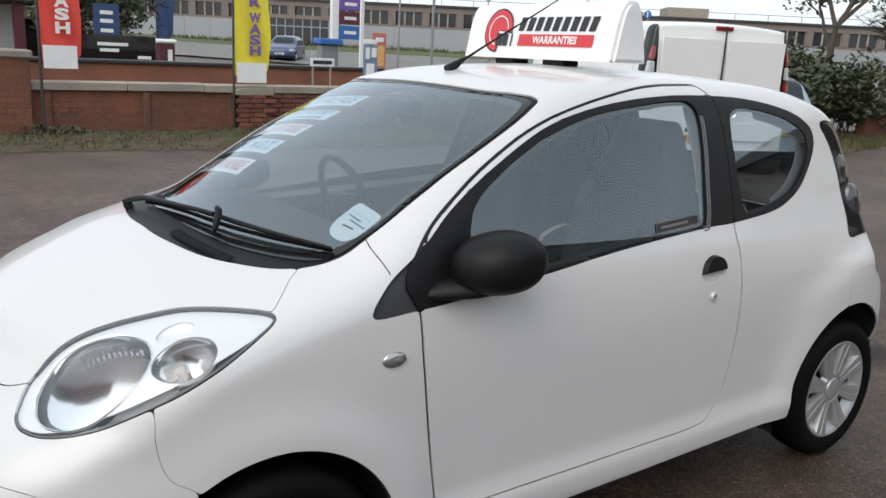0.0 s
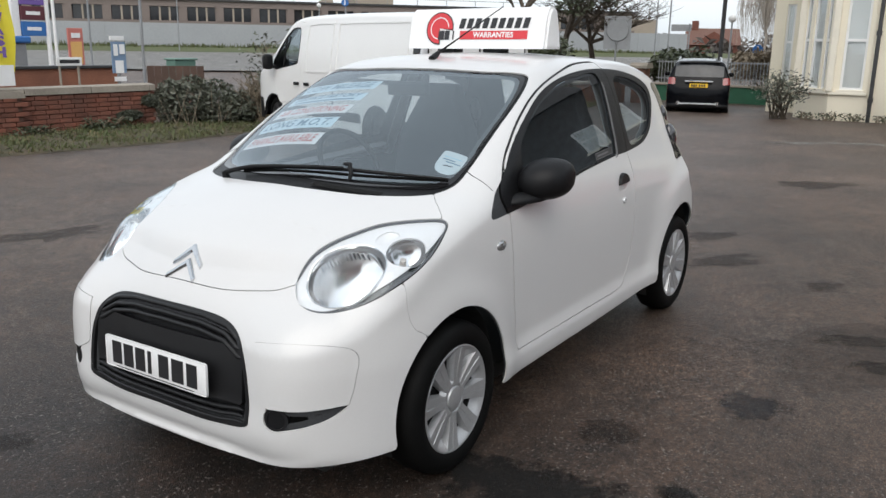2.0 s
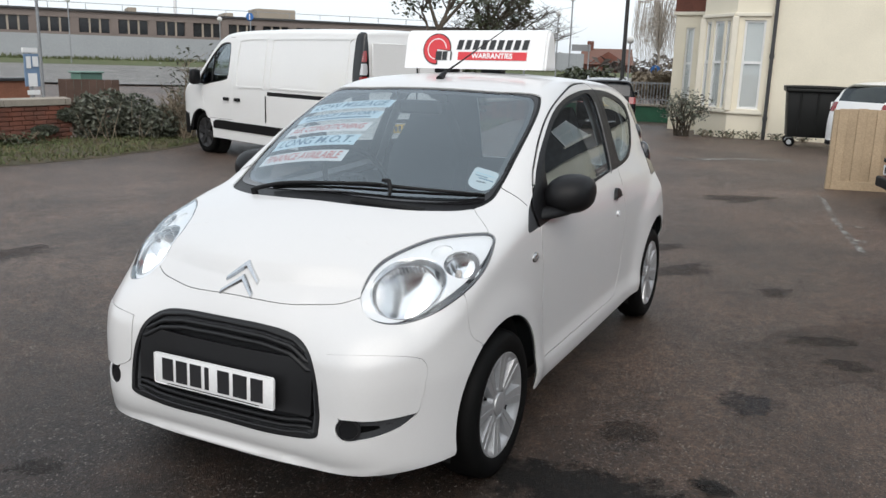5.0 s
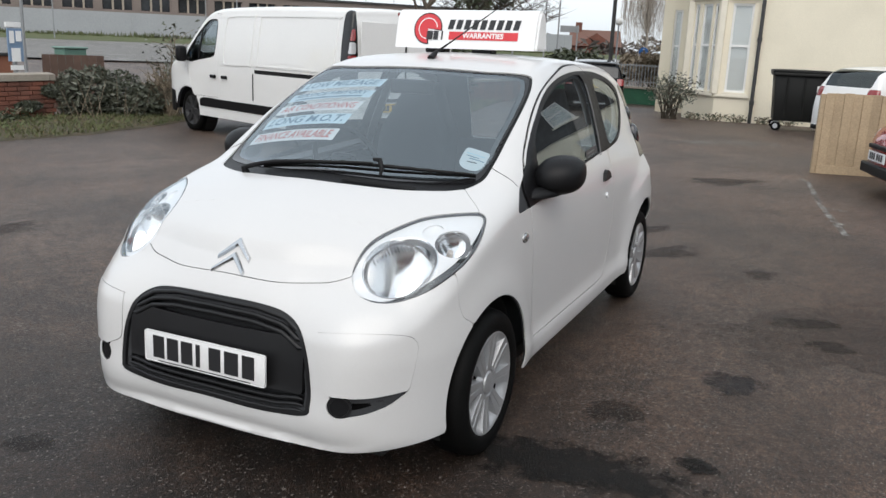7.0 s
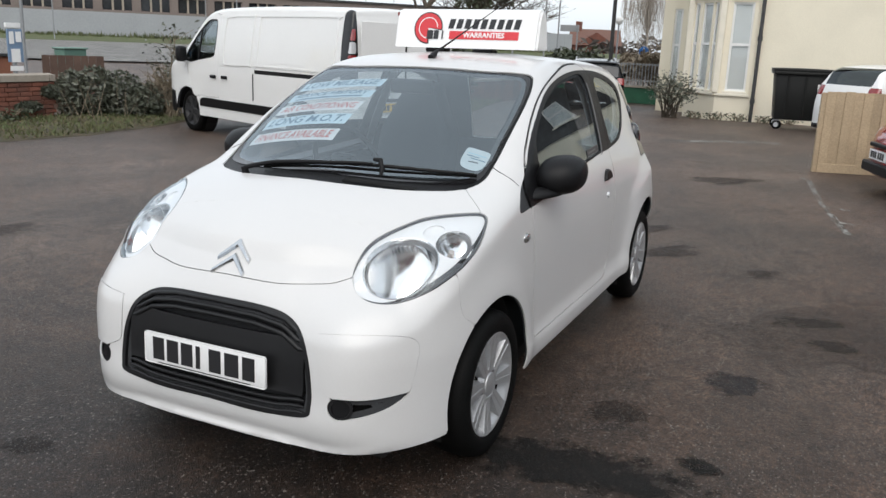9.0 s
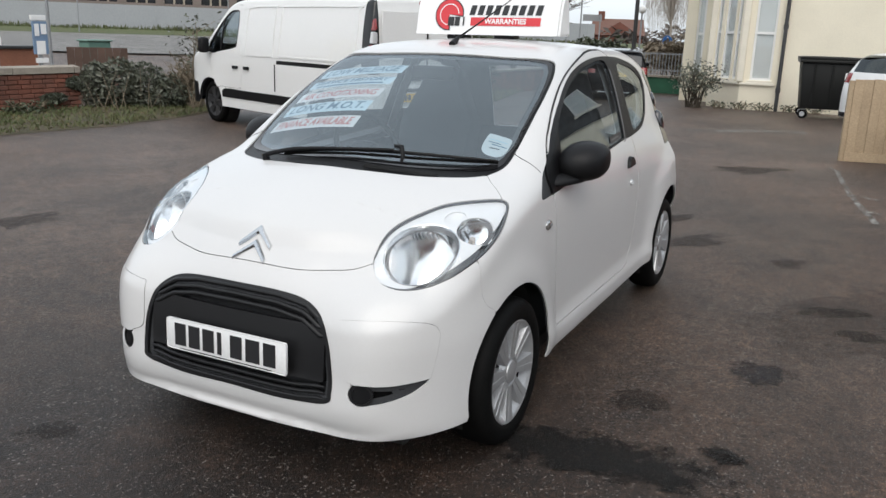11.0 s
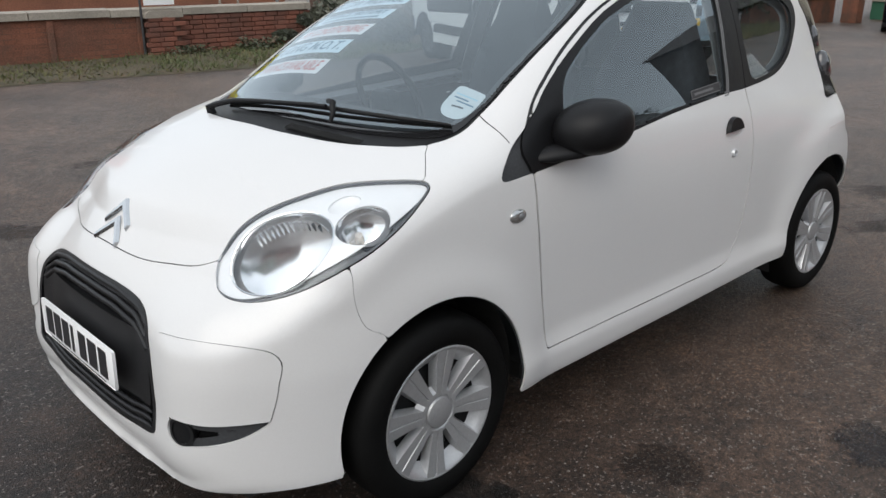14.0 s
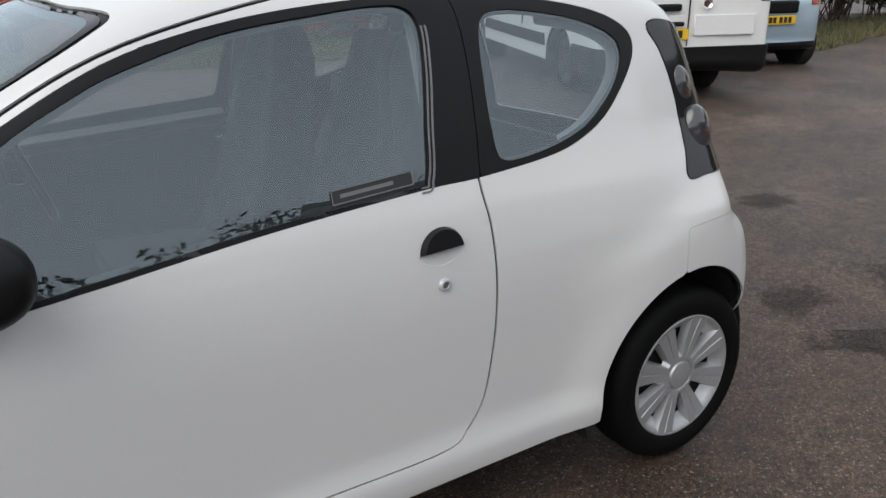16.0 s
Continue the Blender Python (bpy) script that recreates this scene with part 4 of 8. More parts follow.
# houses that only the car's windows mirror, and plain closing walls behind the camera
rear = thing("terrace", "brown brick terrace with a dark pitched roof", "house")
part("wall", box(12, 40, -29, -21, -0.5, 5.2), OLD_BRICK, rear)
part("roof", prism([(-29.3, 5.2), (-25, 8.4), (-20.7, 5.2)], "x", 11.7, 40.3), ROOF, rear)
rear2 = thing("terrace", "brown brick terrace with a dark pitched roof", "house")
part("wall", box(-34, -6, -33, -25, -0.5, 4.6), OLD_BRICK, rear2)
part("roof", prism([(-33.3, 4.6), (-29, 7.4), (-24.7, 4.6)], "x", -34.3, -5.7), ROOF, rear2)

for k, (x, y, h) in enumerate(((-5.5, -15.5, 3.6), (-2.0, -14.0, 3.4), (0.8, -14.5, 4.0), (3.6, -13.5, 3.7), (6.2, -14.5, 4.7), (9.0, -14.0, 4.2), (11.8, -14.6, 4.9), (14.6, -14.0, 4.4), (17.4, -14.8, 5.0), (20.6, -14.2, 5.2))):
    shrub("garden_hedge", x, y, "tall dark garden hedge across the yard", 70 + k, 2.0, 0.9, h - 0.35, 4200, 0.095, LEAF, 14, BARK)

# ---------------------------------------------------------------- gateway: brick pillar, low walls, railings
gate_wall = tagged(part("wall_gate", box(21.5, 27.2, 9.35, 9.6, -0.7, 0.30), STAINED), "low weathered brick wall by the gateway", "wall", kind="structure")
part("coping_stone", box(21.5, 27.2, 9.30, 9.65, 0.30, 0.38, 0.015), COPING, gate_wall)
pil = thing("gate_pillar", "square brick gate pillar with a stone cap", "pillar")
part("shaft", box(27.2, 27.7, 8.62, 9.12, -0.7, 0.78, 0.01), STAINED, pil)
part("cap", prism([(27.12, 0.78), (27.78, 0.78), (27.78, 0.88), (27.66, 0.98), (27.24, 0.98), (27.12, 0.88)], "y", 8.54, 9.20), COPING, pil)
green = tagged(part("wall_green", box(29.9, 30.1, 3.4, 9.2, -0.8, 0.12), GREEN_PAINT), "low green painted wall", "wall", kind="structure")
part("coping_stone", box(29.82, 30.18, 3.4, 9.2, 0.12, 0.2, 0.01), COPING, green)
rail = thing("railings", "pale metal railings above the green wall", "railing")
for z in (0.36, 0.98):
    part("rail", box(29.98, 30.02, 3.4, 9.2, z, z + 0.04), STEEL, rail)

for k in range(48):
    y = 3.45 + k * 0.12
    part("bar", box(29.985, 30.015, y - 0.014, y + 0.014, 0.2, 1.06), STEEL, rail)
shrub("hedge", 33.5, 9.5, "dark rounded hedge beyond the railings", 51, 2.2, 1.6, 1.7, 3500, 0.14, LEAF, 16, BARK)
shrub("hedge", 36.5, 4.0, "brown winter hedge beyond the railings", 52, 2.5, 2.2, 2.2, 3000, 0.14, TWIG, 18, BARK)
shrub("hedge", 37.5, 6.8, "brown winter hedge beyond the railings", 53, 2.0, 1.6, 1.9, 2500, 0.14, TWIG, 16, BARK)

# ---------------------------------------------------------------- timber fence panel, wheeled bin
fence = thing("fence_panel", "pale new timber fence panel", "fence")
FM = Matrix.Translation((9.50, -1.56, 0.0)) @ Matrix.Rotation(radians(-79), 4, "Z")
x = 0.0
i = 0
while x < 2.3:
    w = 0.118
    part("board", box(x + 0.002, x + w - 0.002, (i % 2) * 0.012, 0.02 + (i % 2) * 0.012, 0.13, 1.08 + rnd.uniform(-0.006, 0.006), 0.003), TIMBER, fence, m=FM)
    x += w - 0.004
    i += 1
part("gravel_board", box(0, 2.3, -0.012, 0.02, -0.01, 0.13, 0.004), TIMBER, fence, m=FM)
part("post", box(-0.06, 0.0, 0.0, 0.08, -0.02, 1.06, 0.005), TIMBER, fence, m=FM)
for z in (0.3, 0.85):
    part("rail", box(0, 2.3, 0.034, 0.07, z, z + 0.05), TIMBER, fence, m=FM)

BIN = material("bin_plastic", (0.009, 0.0095, 0.009), 0.5, 0, 0.3, 3, 60, spec=0.25)
skip = thing("wheeled_bin", "large black four-wheeled rubbish bin with a lid", "bin", pose(19.9, -0.78, ground_z(19.9, -0.7), 0, 0, 8) @ Matrix.Scale(1.13, 4))
part("tub", prism([(-0.55, 0.22), (0.55, 0.22), (0.62, 1.20), (-0.62, 1.20)], "x", -0.45, 0.45, 0.03), BIN, skip, smooth=40)
part("rim", box(-0.52, 0.52, -0.66, 0.66, 1.18, 1.25, 0.02, 2), BIN, skip)
lid = prism(curve([(-0.67, 1.235), (-0.665, 1.285), (-0.62, 1.305), (0.0, 1.315), (0.62, 1.305), (0.665, 1.285), (0.67, 1.235)], 4, False).tolist(), "x", -0.50, 0.50, 0.02)
part("lid", lid, BIN, skip, smooth=40)
for y in (-0.35, 0.0, 0.35):
    part("rib", box(-0.475, -0.44, y - 0.02, y + 0.02, 0.3, 1.15, 0.008), BIN, skip)
part("bin_label", box(-0.478, -0.465, -0.36, -0.24, 0.80, 1.0), WHITE_FRAME, skip)
for xx in (-0.36, 0.36):
    for y in (-0.48, 0.48):
        wh = part("castor", lathe([(0.05, -0.03), (0.10, -0.03), (0.105, 0.0), (0.10, 0.03), (0.05, 0.03)], 20), RUBBER, skip, "", pose(xx, y, 0.105, 0, 0, 65), smooth=40)
        part("castor_hub", lathe([(0.0, -0.036), (0.072, -0.036), (0.078, -0.03)], 16), WHITE_FRAME, wh)
        part("castor_fork", box(xx - 0.05, xx + 0.05, y - 0.05, y + 0.05, 0.19, 0.215, 0.006), STEEL, skip)
        part("castor_hub", lathe([(0.0, -0.032), (0.055, -0.032), (0.055, 0.032), (0.0, 0.032)], 16), SILVER, wh)
        part("castor_fork", box(-0.03, 0.03, -0.045, 0.045, 0.10, 0.14), STEEL, wh)

# ---------------------------------------------------------------- the white hatchback's body
TILT = radians(-0.6)
CAR = Matrix.Translation((0, -0.006, -0.008)) @ Matrix.Rotation(TILT, 4, "X")

SIDE = curve([(-0.55, 0.19), (-0.655, 0.235), (-0.70, 0.31), (-0.695, 0.40), (-0.682, 0.52), (-0.655, 0.62), (-0.60, 0.70), (-0.52, 0.785), (-0.42, 0.855), (-0.22, 0.930), (-0.03, 0.985), (0.12, 1.025),
              (0.24, 1.095), (0.40, 1.195), (0.60, 1.292), (0.80, 1.380), (0.95, 1.428), (1.15, 1.456), (1.45, 1.468), (1.8, 1.460), (2.12, 1.440), (2.38, 1.392), (2.50, 1.335), (2.56, 1.20), (2.61, 1.04),
              (2.64, 0.90), (2.67, 0.82), (2.735, 0.755), (2.775, 0.62), (2.77, 0.45), (2.72, 0.30), (2.62, 0.21), (2.2, 0.19), (1.0, 0.19)], 8)
WIDTH_Z = [0.15, 0.20, 0.24, 0.30, 0.325, 0.37, 0.50, 0.62, 0.72, 0.80, 0.87, 0.92, 0.99, 1.08, 1.20, 1.30, 1.40, 1.52]
WIDTH_Y = [0.735, 0.762, 0.781, 0.787, 0.777, 0.768, 0.774, 0.779, 0.780, 0.774, 0.762, 0.750, 0.726, 0.698, 0.655, 0.614, 0.565, 0.49]


def body_field():
    step = 0.008
    ox, oz = -0.9, 0.0
    gx, gz_ = np.meshgrid(np.arange(ox, 3.0, step), np.arange(oz, 1.7, step), indexing="ij")
    side = inside(SIDE, gx, gz_)
    plan = curve([(-0.705, 0.0), (-0.70, 0.20), (-0.675, 0.37), (-0.62, 0.51), (-0.52, 0.625), (-0.38, 0.71), (-0.2, 0.765), (0.0, 0.79), (0.4, 0.806), (1.2, 0.812), (1.9, 0.812), (2.3, 0.810), (2.48, 0.803),
                  (2.63, 0.778), (2.73, 0.69), (2.775, 0.48), (2.785, 0.0), (2.745, -0.35), (2.3, -0.7), (0, -0.7), (-0.7, -0.2)], 8)
    px, py = np.meshgrid(np.arange(ox, 3.0, step), np.arange(-0.04, 1.0, step), indexing="ij")
    planf = inside(plan, px, py)
    wz = np.interp(np.arange(0, 1.7, 0.01), WIDTH_Z, WIDTH_Y)
    kern = np.hanning(6)[:5] / np.hanning(6)[:5].sum()
    wz = np.convolve(np.pad(wz, 2, mode="edge"), kern, "valid")

    def field(X, Y, Z):
        ay = np.abs(Y)
        q = (ay / 0.6) ** 2
        sag = np.interp(X, [-0.6, 0.0, 0.5, 1.3, 2.0, 2.5], [0.05, 0.10, 0.11, 0.0, 0.0, -0.09])
        crown = np.interp(X, [-0.6, -0.2, 0.3, 0.9, 2.0, 2.5], [0.03, 0.045, 0.035, 0.035, 0.04, 0.03])
        sag = sag + 0.12 * np.clip((-0.12 - X) / 0.30, 0, 1) * np.clip((Z - 0.57) / 0.14, 0, 1)
        fs = bilinear(side, (ox, oz), step, X - sag * q + 0 * Z, Z + crown * q + 0 * X)
        fp = bilinear(planf, (ox, -0.04), step, X + 0 * ay, ay + 0 * X)
        fp = fp + 0.012 * np.clip((-0.02 - X) / 0.30, 0, 1) * np.clip((Z - 0.50) / 0.14, 0, 1) * np.clip((0.98 - Z) / 0.12, 0, 1)
        w = np.interp(Z, np.arange(0, 1.7, 0.01), wz)
        d0, d1 = np.hypot(X - 0.02, Z - 0.28), np.hypot(X - 2.36, Z - 0.28)
        flare = 0.040 * np.exp(-((d0 - 0.34) / 0.075) ** 2) + 0.036 * np.exp(-((d1 - 0.34) / 0.10) ** 2)
        flare = flare * np.clip((Z - 0.16) / 0.15, 0, 1)
        # the hip behind the door, and the cabin drawing in towards the tail
        ridge = 0.63 + 0.17 * np.clip((X - 1.95) / 0.6, 0, 1)
        rise = np.clip((X - 1.80) / 0.5, 0, 1)
        hip = 0.034 * rise * rise * (3 - 2 * rise) * np.exp(-((Z - ridge) / np.where(Z > ridge, 0.075, 0.20)) ** 2)
        waist = np.interp(X, [-0.2, 0.3, 1.6, 2.2, 2.7], [0.0, -0.01, 0.0, 0.02, 0.07]) * np.clip((Z - 0.80) / 0.25, 0, 1)
        fl = (ay - (w + flare + hip - waist)) * 0.93
        fb = smax(fl, fp, 0.05)
        k = 0.07 + 0.03 * np.clip(-X, 0, 1) * 2
        return smax(fs, fb, k)

    return field


BODY = shell(body_field(), (-0.8, -0.9, 0.10), (2.84, 0.9, 1.56), 0.0125)
bx, by, bz = BODY[0].T

# ---------------------------------------------------------------- the white hatchback
car = thing("car", "white three-door city hatchback parked on worn asphalt", "car", CAR)
ay = np.abs(by)
G = 0.0024  # half a shut line


def both(points):
    """A half outline in (along, aside) mirrored to a closed one."""
    return [*points, *[(a, -b) for a, b in points[::-1] if b > 1e-6]]


LIGHTS_DLO = curve([(0.262, 0.884), (0.31, 0.95), (0.42, 1.025), (0.534, 1.117), (0.682, 1.207), (0.887, 1.304), (1.105, 1.357), (1.341, 1.385), (1.566, 1.393), (1.84, 1.383), (2.07, 1.347), (2.19, 1.298), (2.215, 1.245),
                    (2.17, 1.175), (2.073, 1.088), (1.976, 1.040), (1.86, 1.012), (1.64, 0.993), (1.49, 0.988), (1.12, 0.960), (0.80, 0.924), (0.60, 0.903), (0.39, 0.885)], 8)
DOOR_GLASS = curve([(0.568, 1.06), (0.60, 1.122), (0.69, 1.186), (0.79, 1.238), (0.90, 1.284), (1.105, 1.338), (1.341, 1.367), (1.46, 1.376), (1.528, 1.370), (1.556, 1.335), (1.548, 1.25), (1.522, 1.12), (1.500, 1.01), (1.455, 0.995),
                    (1.12, 0.972), (0.82, 0.938), (0.60, 0.918), (0.565, 0.935), (0.565, 0.99)], 8)
QUARTER_GLASS = curve([(1.715, 1.30), (1.75, 1.347), (1.85, 1.352), (2.02, 1.325), (2.13, 1.285), (2.165, 1.24), (2.13, 1.165), (2.03, 1.085), (1.93, 1.045), (1.80, 1.022), (1.72, 1.022), (1.70, 1.06), (1.70, 1.18)], 8)
DOOR = curve([(0.39, 0.886), (0.40, 0.75), (0.425, 0.546), (0.448, 0.39), (0.458, 0.336), (0.49, 0.327), (0.8, 0.327), (1.2, 0.327), (1.50, 0.330), (1.575, 0.362), (1.627, 0.443), (1.652, 0.60), (1.657, 0.75), (1.650, 0.887), (1.638, 0.985),
              (1.650, 1.12), (1.660, 1.262), (1.655, 1.365), (1.62, 1.412), (1.56, 1.424), (1.287, 1.408), (0.919, 1.329), (0.672, 1.218), (0.491, 1.098), (0.405, 1.015), (0.365, 0.95)], 6)
SCREEN_OUT = curve(both([(-0.045, 0.0), (-0.04, 0.156), (-0.002, 0.345), (0.065, 0.48), (0.14, 0.565), (0.24, 0.61), (0.33, 0.618), (0.45, 0.616), (0.62, 0.607), (0.78, 0.588), (0.88, 0.562), (0.915, 0.535), (0.90, 0.45), (0.868, 0.33), (0.85, 0.15), (0.845, 0.0)]), 8)
SCREEN_IN = curve(both([(0.085, 0.0), (0.09, 0.15), (0.12, 0.33), (0.18, 0.47), (0.25, 0.555), (0.34, 0.585), (0.45, 0.583), (0.62, 0.575), (0.76, 0.557), (0.845, 0.53), (0.868, 0.50), (0.86, 0.43), (0.835, 0.32), (0.818, 0.15), (0.815, 0.0)]), 8)
SCREEN_EDGE = curve(both([(0.04, 0.0), (0.045, 0.15), (0.075, 0.33), (0.14, 0.48), (0.22, 0.582), (0.33, 0.606), (0.45, 0.604), (0.62, 0.596), (0.77, 0.578), (0.865, 0.553), (0.898, 0.527), (0.885, 0.44), (0.857, 0.33), (0.838, 0.15), (0.833, 0.0)]), 8)
BONNET = curve(both([(-0.582, 0.0), (-0.566, 0.20), (-0.506, 0.36), (-0.438, 0.445), (-0.395, 0.475), (-0.28, 0.50), (-0.13, 0.56), (-0.02, 0.645), (0.035, 0.69), (0.075, 0.66), (0.12, 0.61), (0.16, 0.56), (0.10, 0.45), (0.05, 0.30), (0.02, 0.15), (0.01, 0.0)]), 8)
LAMP_C, LAMP_U, LAMP_V = np.array([-0.256, 0.613, 0.815]), np.array([0.904, 0.333, 0.269]), np.array([0.183, -0.869, 0.46])
LAMP = curve([(-0.242, 0.078), (-0.185, 0.118), (-0.065, 0.149), (0.109, 0.131), (0.245, 0.076), (0.325, 0.018), (0.280, -0.034), (0.160, -0.098), (0.020, -0.124), (-0.118, -0.107), (-0.215, -0.060), (-0.257, 0.008)], 8)
GRILLE = curve(both([(0.655, 0.0), (0.651, 0.17), (0.633, 0.28), (0.588, 0.352), (0.52, 0.387), (0.44, 0.404), (0.36, 0.408), (0.320, 0.385), (0.306, 0.23), (0.311, 0.0)]), 8)
FOG = curve([(0.468, 0.364), (0.474, 0.388), (0.492, 0.401), (0.52, 0.402), (0.58, 0.400), (0.640, 0.403), (0.676, 0.405), (0.664, 0.386), (0.635, 0.362), (0.59, 0.345), (0.545, 0.336), (0.508, 0.330), (0.482, 0.340)], 8)
CORNER_PANEL = curve([(0.415, 0.585), (0.43, 0.598), (0.552, 0.606), (0.655, 0.594), (0.688, 0.56), (0.688, 0.49), (0.680, 0.43), (0.668, 0.398), (0.60, 0.394), (0.56, 0.394), (0.50, 0.396), (0.462, 0.412), (0.425, 0.43), (0.412, 0.46)], 8)
WING_SEAM = curve([(-0.95, 0.0), (-0.95, 0.95), (-0.26, 0.95), (-0.235, 0.76), (-0.236, 0.685), (-0.212, 0.603), (-0.14, 0.54), (-0.05, 0.3), (-0.05, 0.0)], 4)
TAIL_SEAM = np.array([(2.29, 0.0), (2.29, 0.40), (2.295, 0.764), (2.42, 0.776), (2.55, 0.782), (2.95, 0.785), (2.95, 0.0)])
TAIL_LAMP = curve([(2.285, 1.290), (2.318, 1.23), (2.342, 1.15), (2.352, 1.06), (2.348, 0.97), (2.336, 0.892), (2.42, 0.893), (2.56, 0.90), (2.66, 0.95), (2.64, 1.10), (2.56, 1.22), (2.45, 1.28), (2.34, 1.305)], 8)

upper = bz > 0.55
d_dlo = near(LIGHTS_DLO, bx, bz)
d_dglass = near(DOOR_GLASS, bx, bz)
d_qglass = near(QUARTER_GLASS, bx, bz)
d_door = near(DOOR, bx, bz)
d_scr = np.where(upper, near(SCREEN_OUT, bx, by), 0.06)
d_scre = np.where(upper, near(SCREEN_EDGE, bx, by), 0.06)
d_scri = np.where(upper, near(SCREEN_IN, bx, by), 0.06)
d_bon = np.where(upper, near(BONNET, bx, by), 0.06)
lu = (bx - LAMP_C[0]) * LAMP_U[0] + (ay - LAMP_C[1]) * LAMP_U[1] + (bz - LAMP_C[2]) * LAMP_U[2]
lv = (bx - LAMP_C[0]) * LAMP_V[0] + (ay - LAMP_C[1]) * LAMP_V[1] + (bz - LAMP_C[2]) * LAMP_V[2]
front = (bx < 0.3) & (bz > 0.5)
d_lamp = np.where(front, near(LAMP, lu, lv), 0.06)
nose = bx < -0.3
d_gri = np.where(nose, near(GRILLE, bz, by), 0.06)
d_fog = np.where(nose, near(FOG, ay, bz), 0.06)
d_cor = np.where(nose, near(CORNER_PANEL, ay, bz), 0.06)
d_bumf = near(WING_SEAM, bx, bz)
d_bumr = near(TAIL_SEAM, bx, bz)
d_tail = np.maximum(near(TAIL_LAMP, bx, bz), 0.50 - ay)
d_arch = np.minimum(np.hypot((bx - 0.022) / np.where(bx < 0.022, 0.955, 0.955), bz - 0.285) - 0.331, np.hypot((bx - 2.352) / np.where(bx > 2.352, 0.86, 0.985), bz - 0.290) - 0.351)
d_arch = np.where(ay > 0.35, d_arch, 0.06)
d_low = np.where((bx > 0.3) & (bx < 2.05), np.interp(bx, [0.3, 1.2, 2.05], [0.228, 0.234, 0.250]), 0.205) - bz  # the underside lies open
# the hatch glass at the back
d_hatch = np.where(bx > 2.2, np.maximum(np.abs(bz - 1.10) - 0.205, ay - 0.47), 0.06)


def most(*v):
    return np.maximum.reduce(v)


# the nose is flatter across its middle
back_off = np.interp(bz, [0.20, 0.30, 0.40, 0.50, 0.77, 0.83, 0.92], [0.025, 0.038, 0.052, 0.055, 0.050, 0.018, 0.0])
aside = np.clip((0.56 - ay) / 0.28, 0, 1)
BODY[0][:, 0] += np.where(bx < -0.25, back_off * aside * aside * (3 - 2 * aside), 0)
corners = [BODY[0][BODY[1][:, i]] for i in range(3)]
flat_n = np.cross(corners[1] - corners[0], corners[2] - corners[0])
soft_n = np.zeros_like(BODY[0])
for i in range(3):
    np.add.at(soft_n, BODY[1][:, i], flat_n)
soft_n /= np.maximum(np.linalg.norm(soft_n, axis=1), 1e-12)[:, None]
moved = (bx < -0.2) & (ay < 0.6)
BODY[2][moved] = (soft_n * np.where((soft_n * BODY[2]).sum(1) < 0, -1, 1)[:, None])[moved]

GD = np.where(bz < 0.36, 0.0020, 0.0036)  # the lower edge tucks in over the sill


def float_glass(sh):
    """A side window's shell drawn out to one even curve."""
    P, T, N = sh
    u, v = P[:, 0] - P[:, 0].mean(), P[:, 2] - P[:, 2].mean()
    terms = np.stack([u ** i * v ** j for i in range(5) for j in range(5 - i)], 1)
    fit = np.linalg.lstsq(terms, P[:, 1], rcond=None)[0]
    Q = P.copy()
    Q[:, 1] = terms @ fit
    du = np.stack([i * u ** max(i - 1, 0) * v ** j for i in range(5) for j in range(5 - i)], 1) @ fit
    dv = np.stack([j * u ** i * v ** max(j - 1, 0) for i in range(5) for j in range(5 - i)], 1) @ fit
    n = np.stack([-du, np.ones_like(du), -dv], 1) * np.sign(P[:, 1].mean())
    return Q, T, n / np.linalg.norm(n, axis=1)[:, None]


solid = most(-d_arch, d_low)  # what the painted panels share
panel("body", cut(BODY, most(solid, -d_dlo, -d_scr, 0.0010 - d_bon, G - d_lamp, GD - d_door, 0.0006 - d_bumf, 0.0007 - d_bumr, G - d_tail, -d_hatch)), WHITE, car, "glossy white painted body")
panel("bonnet", cut(BODY, most(d_bon + 0.0010, G - d_lamp, -d_scr)), WHITE, car)
panel("front_bumper", cut(BODY, most(solid, d_bumf + 0.0006, 0.0010 - d_bon, G - d_lamp, -d_gri, -d_fog, 0.0005 - d_cor)), WHITE, car)
for s in (-1, 1):
    panel("bumper_corner", cut(BODY, most(d_cor + 0.0007, -d_fog, -by * s)), WHITE, car, lift=0.0028, depth=0.012)
panel("rear_bumper", cut(BODY, most(solid, d_bumr + 0.0007, G - d_tail)), WHITE, car)
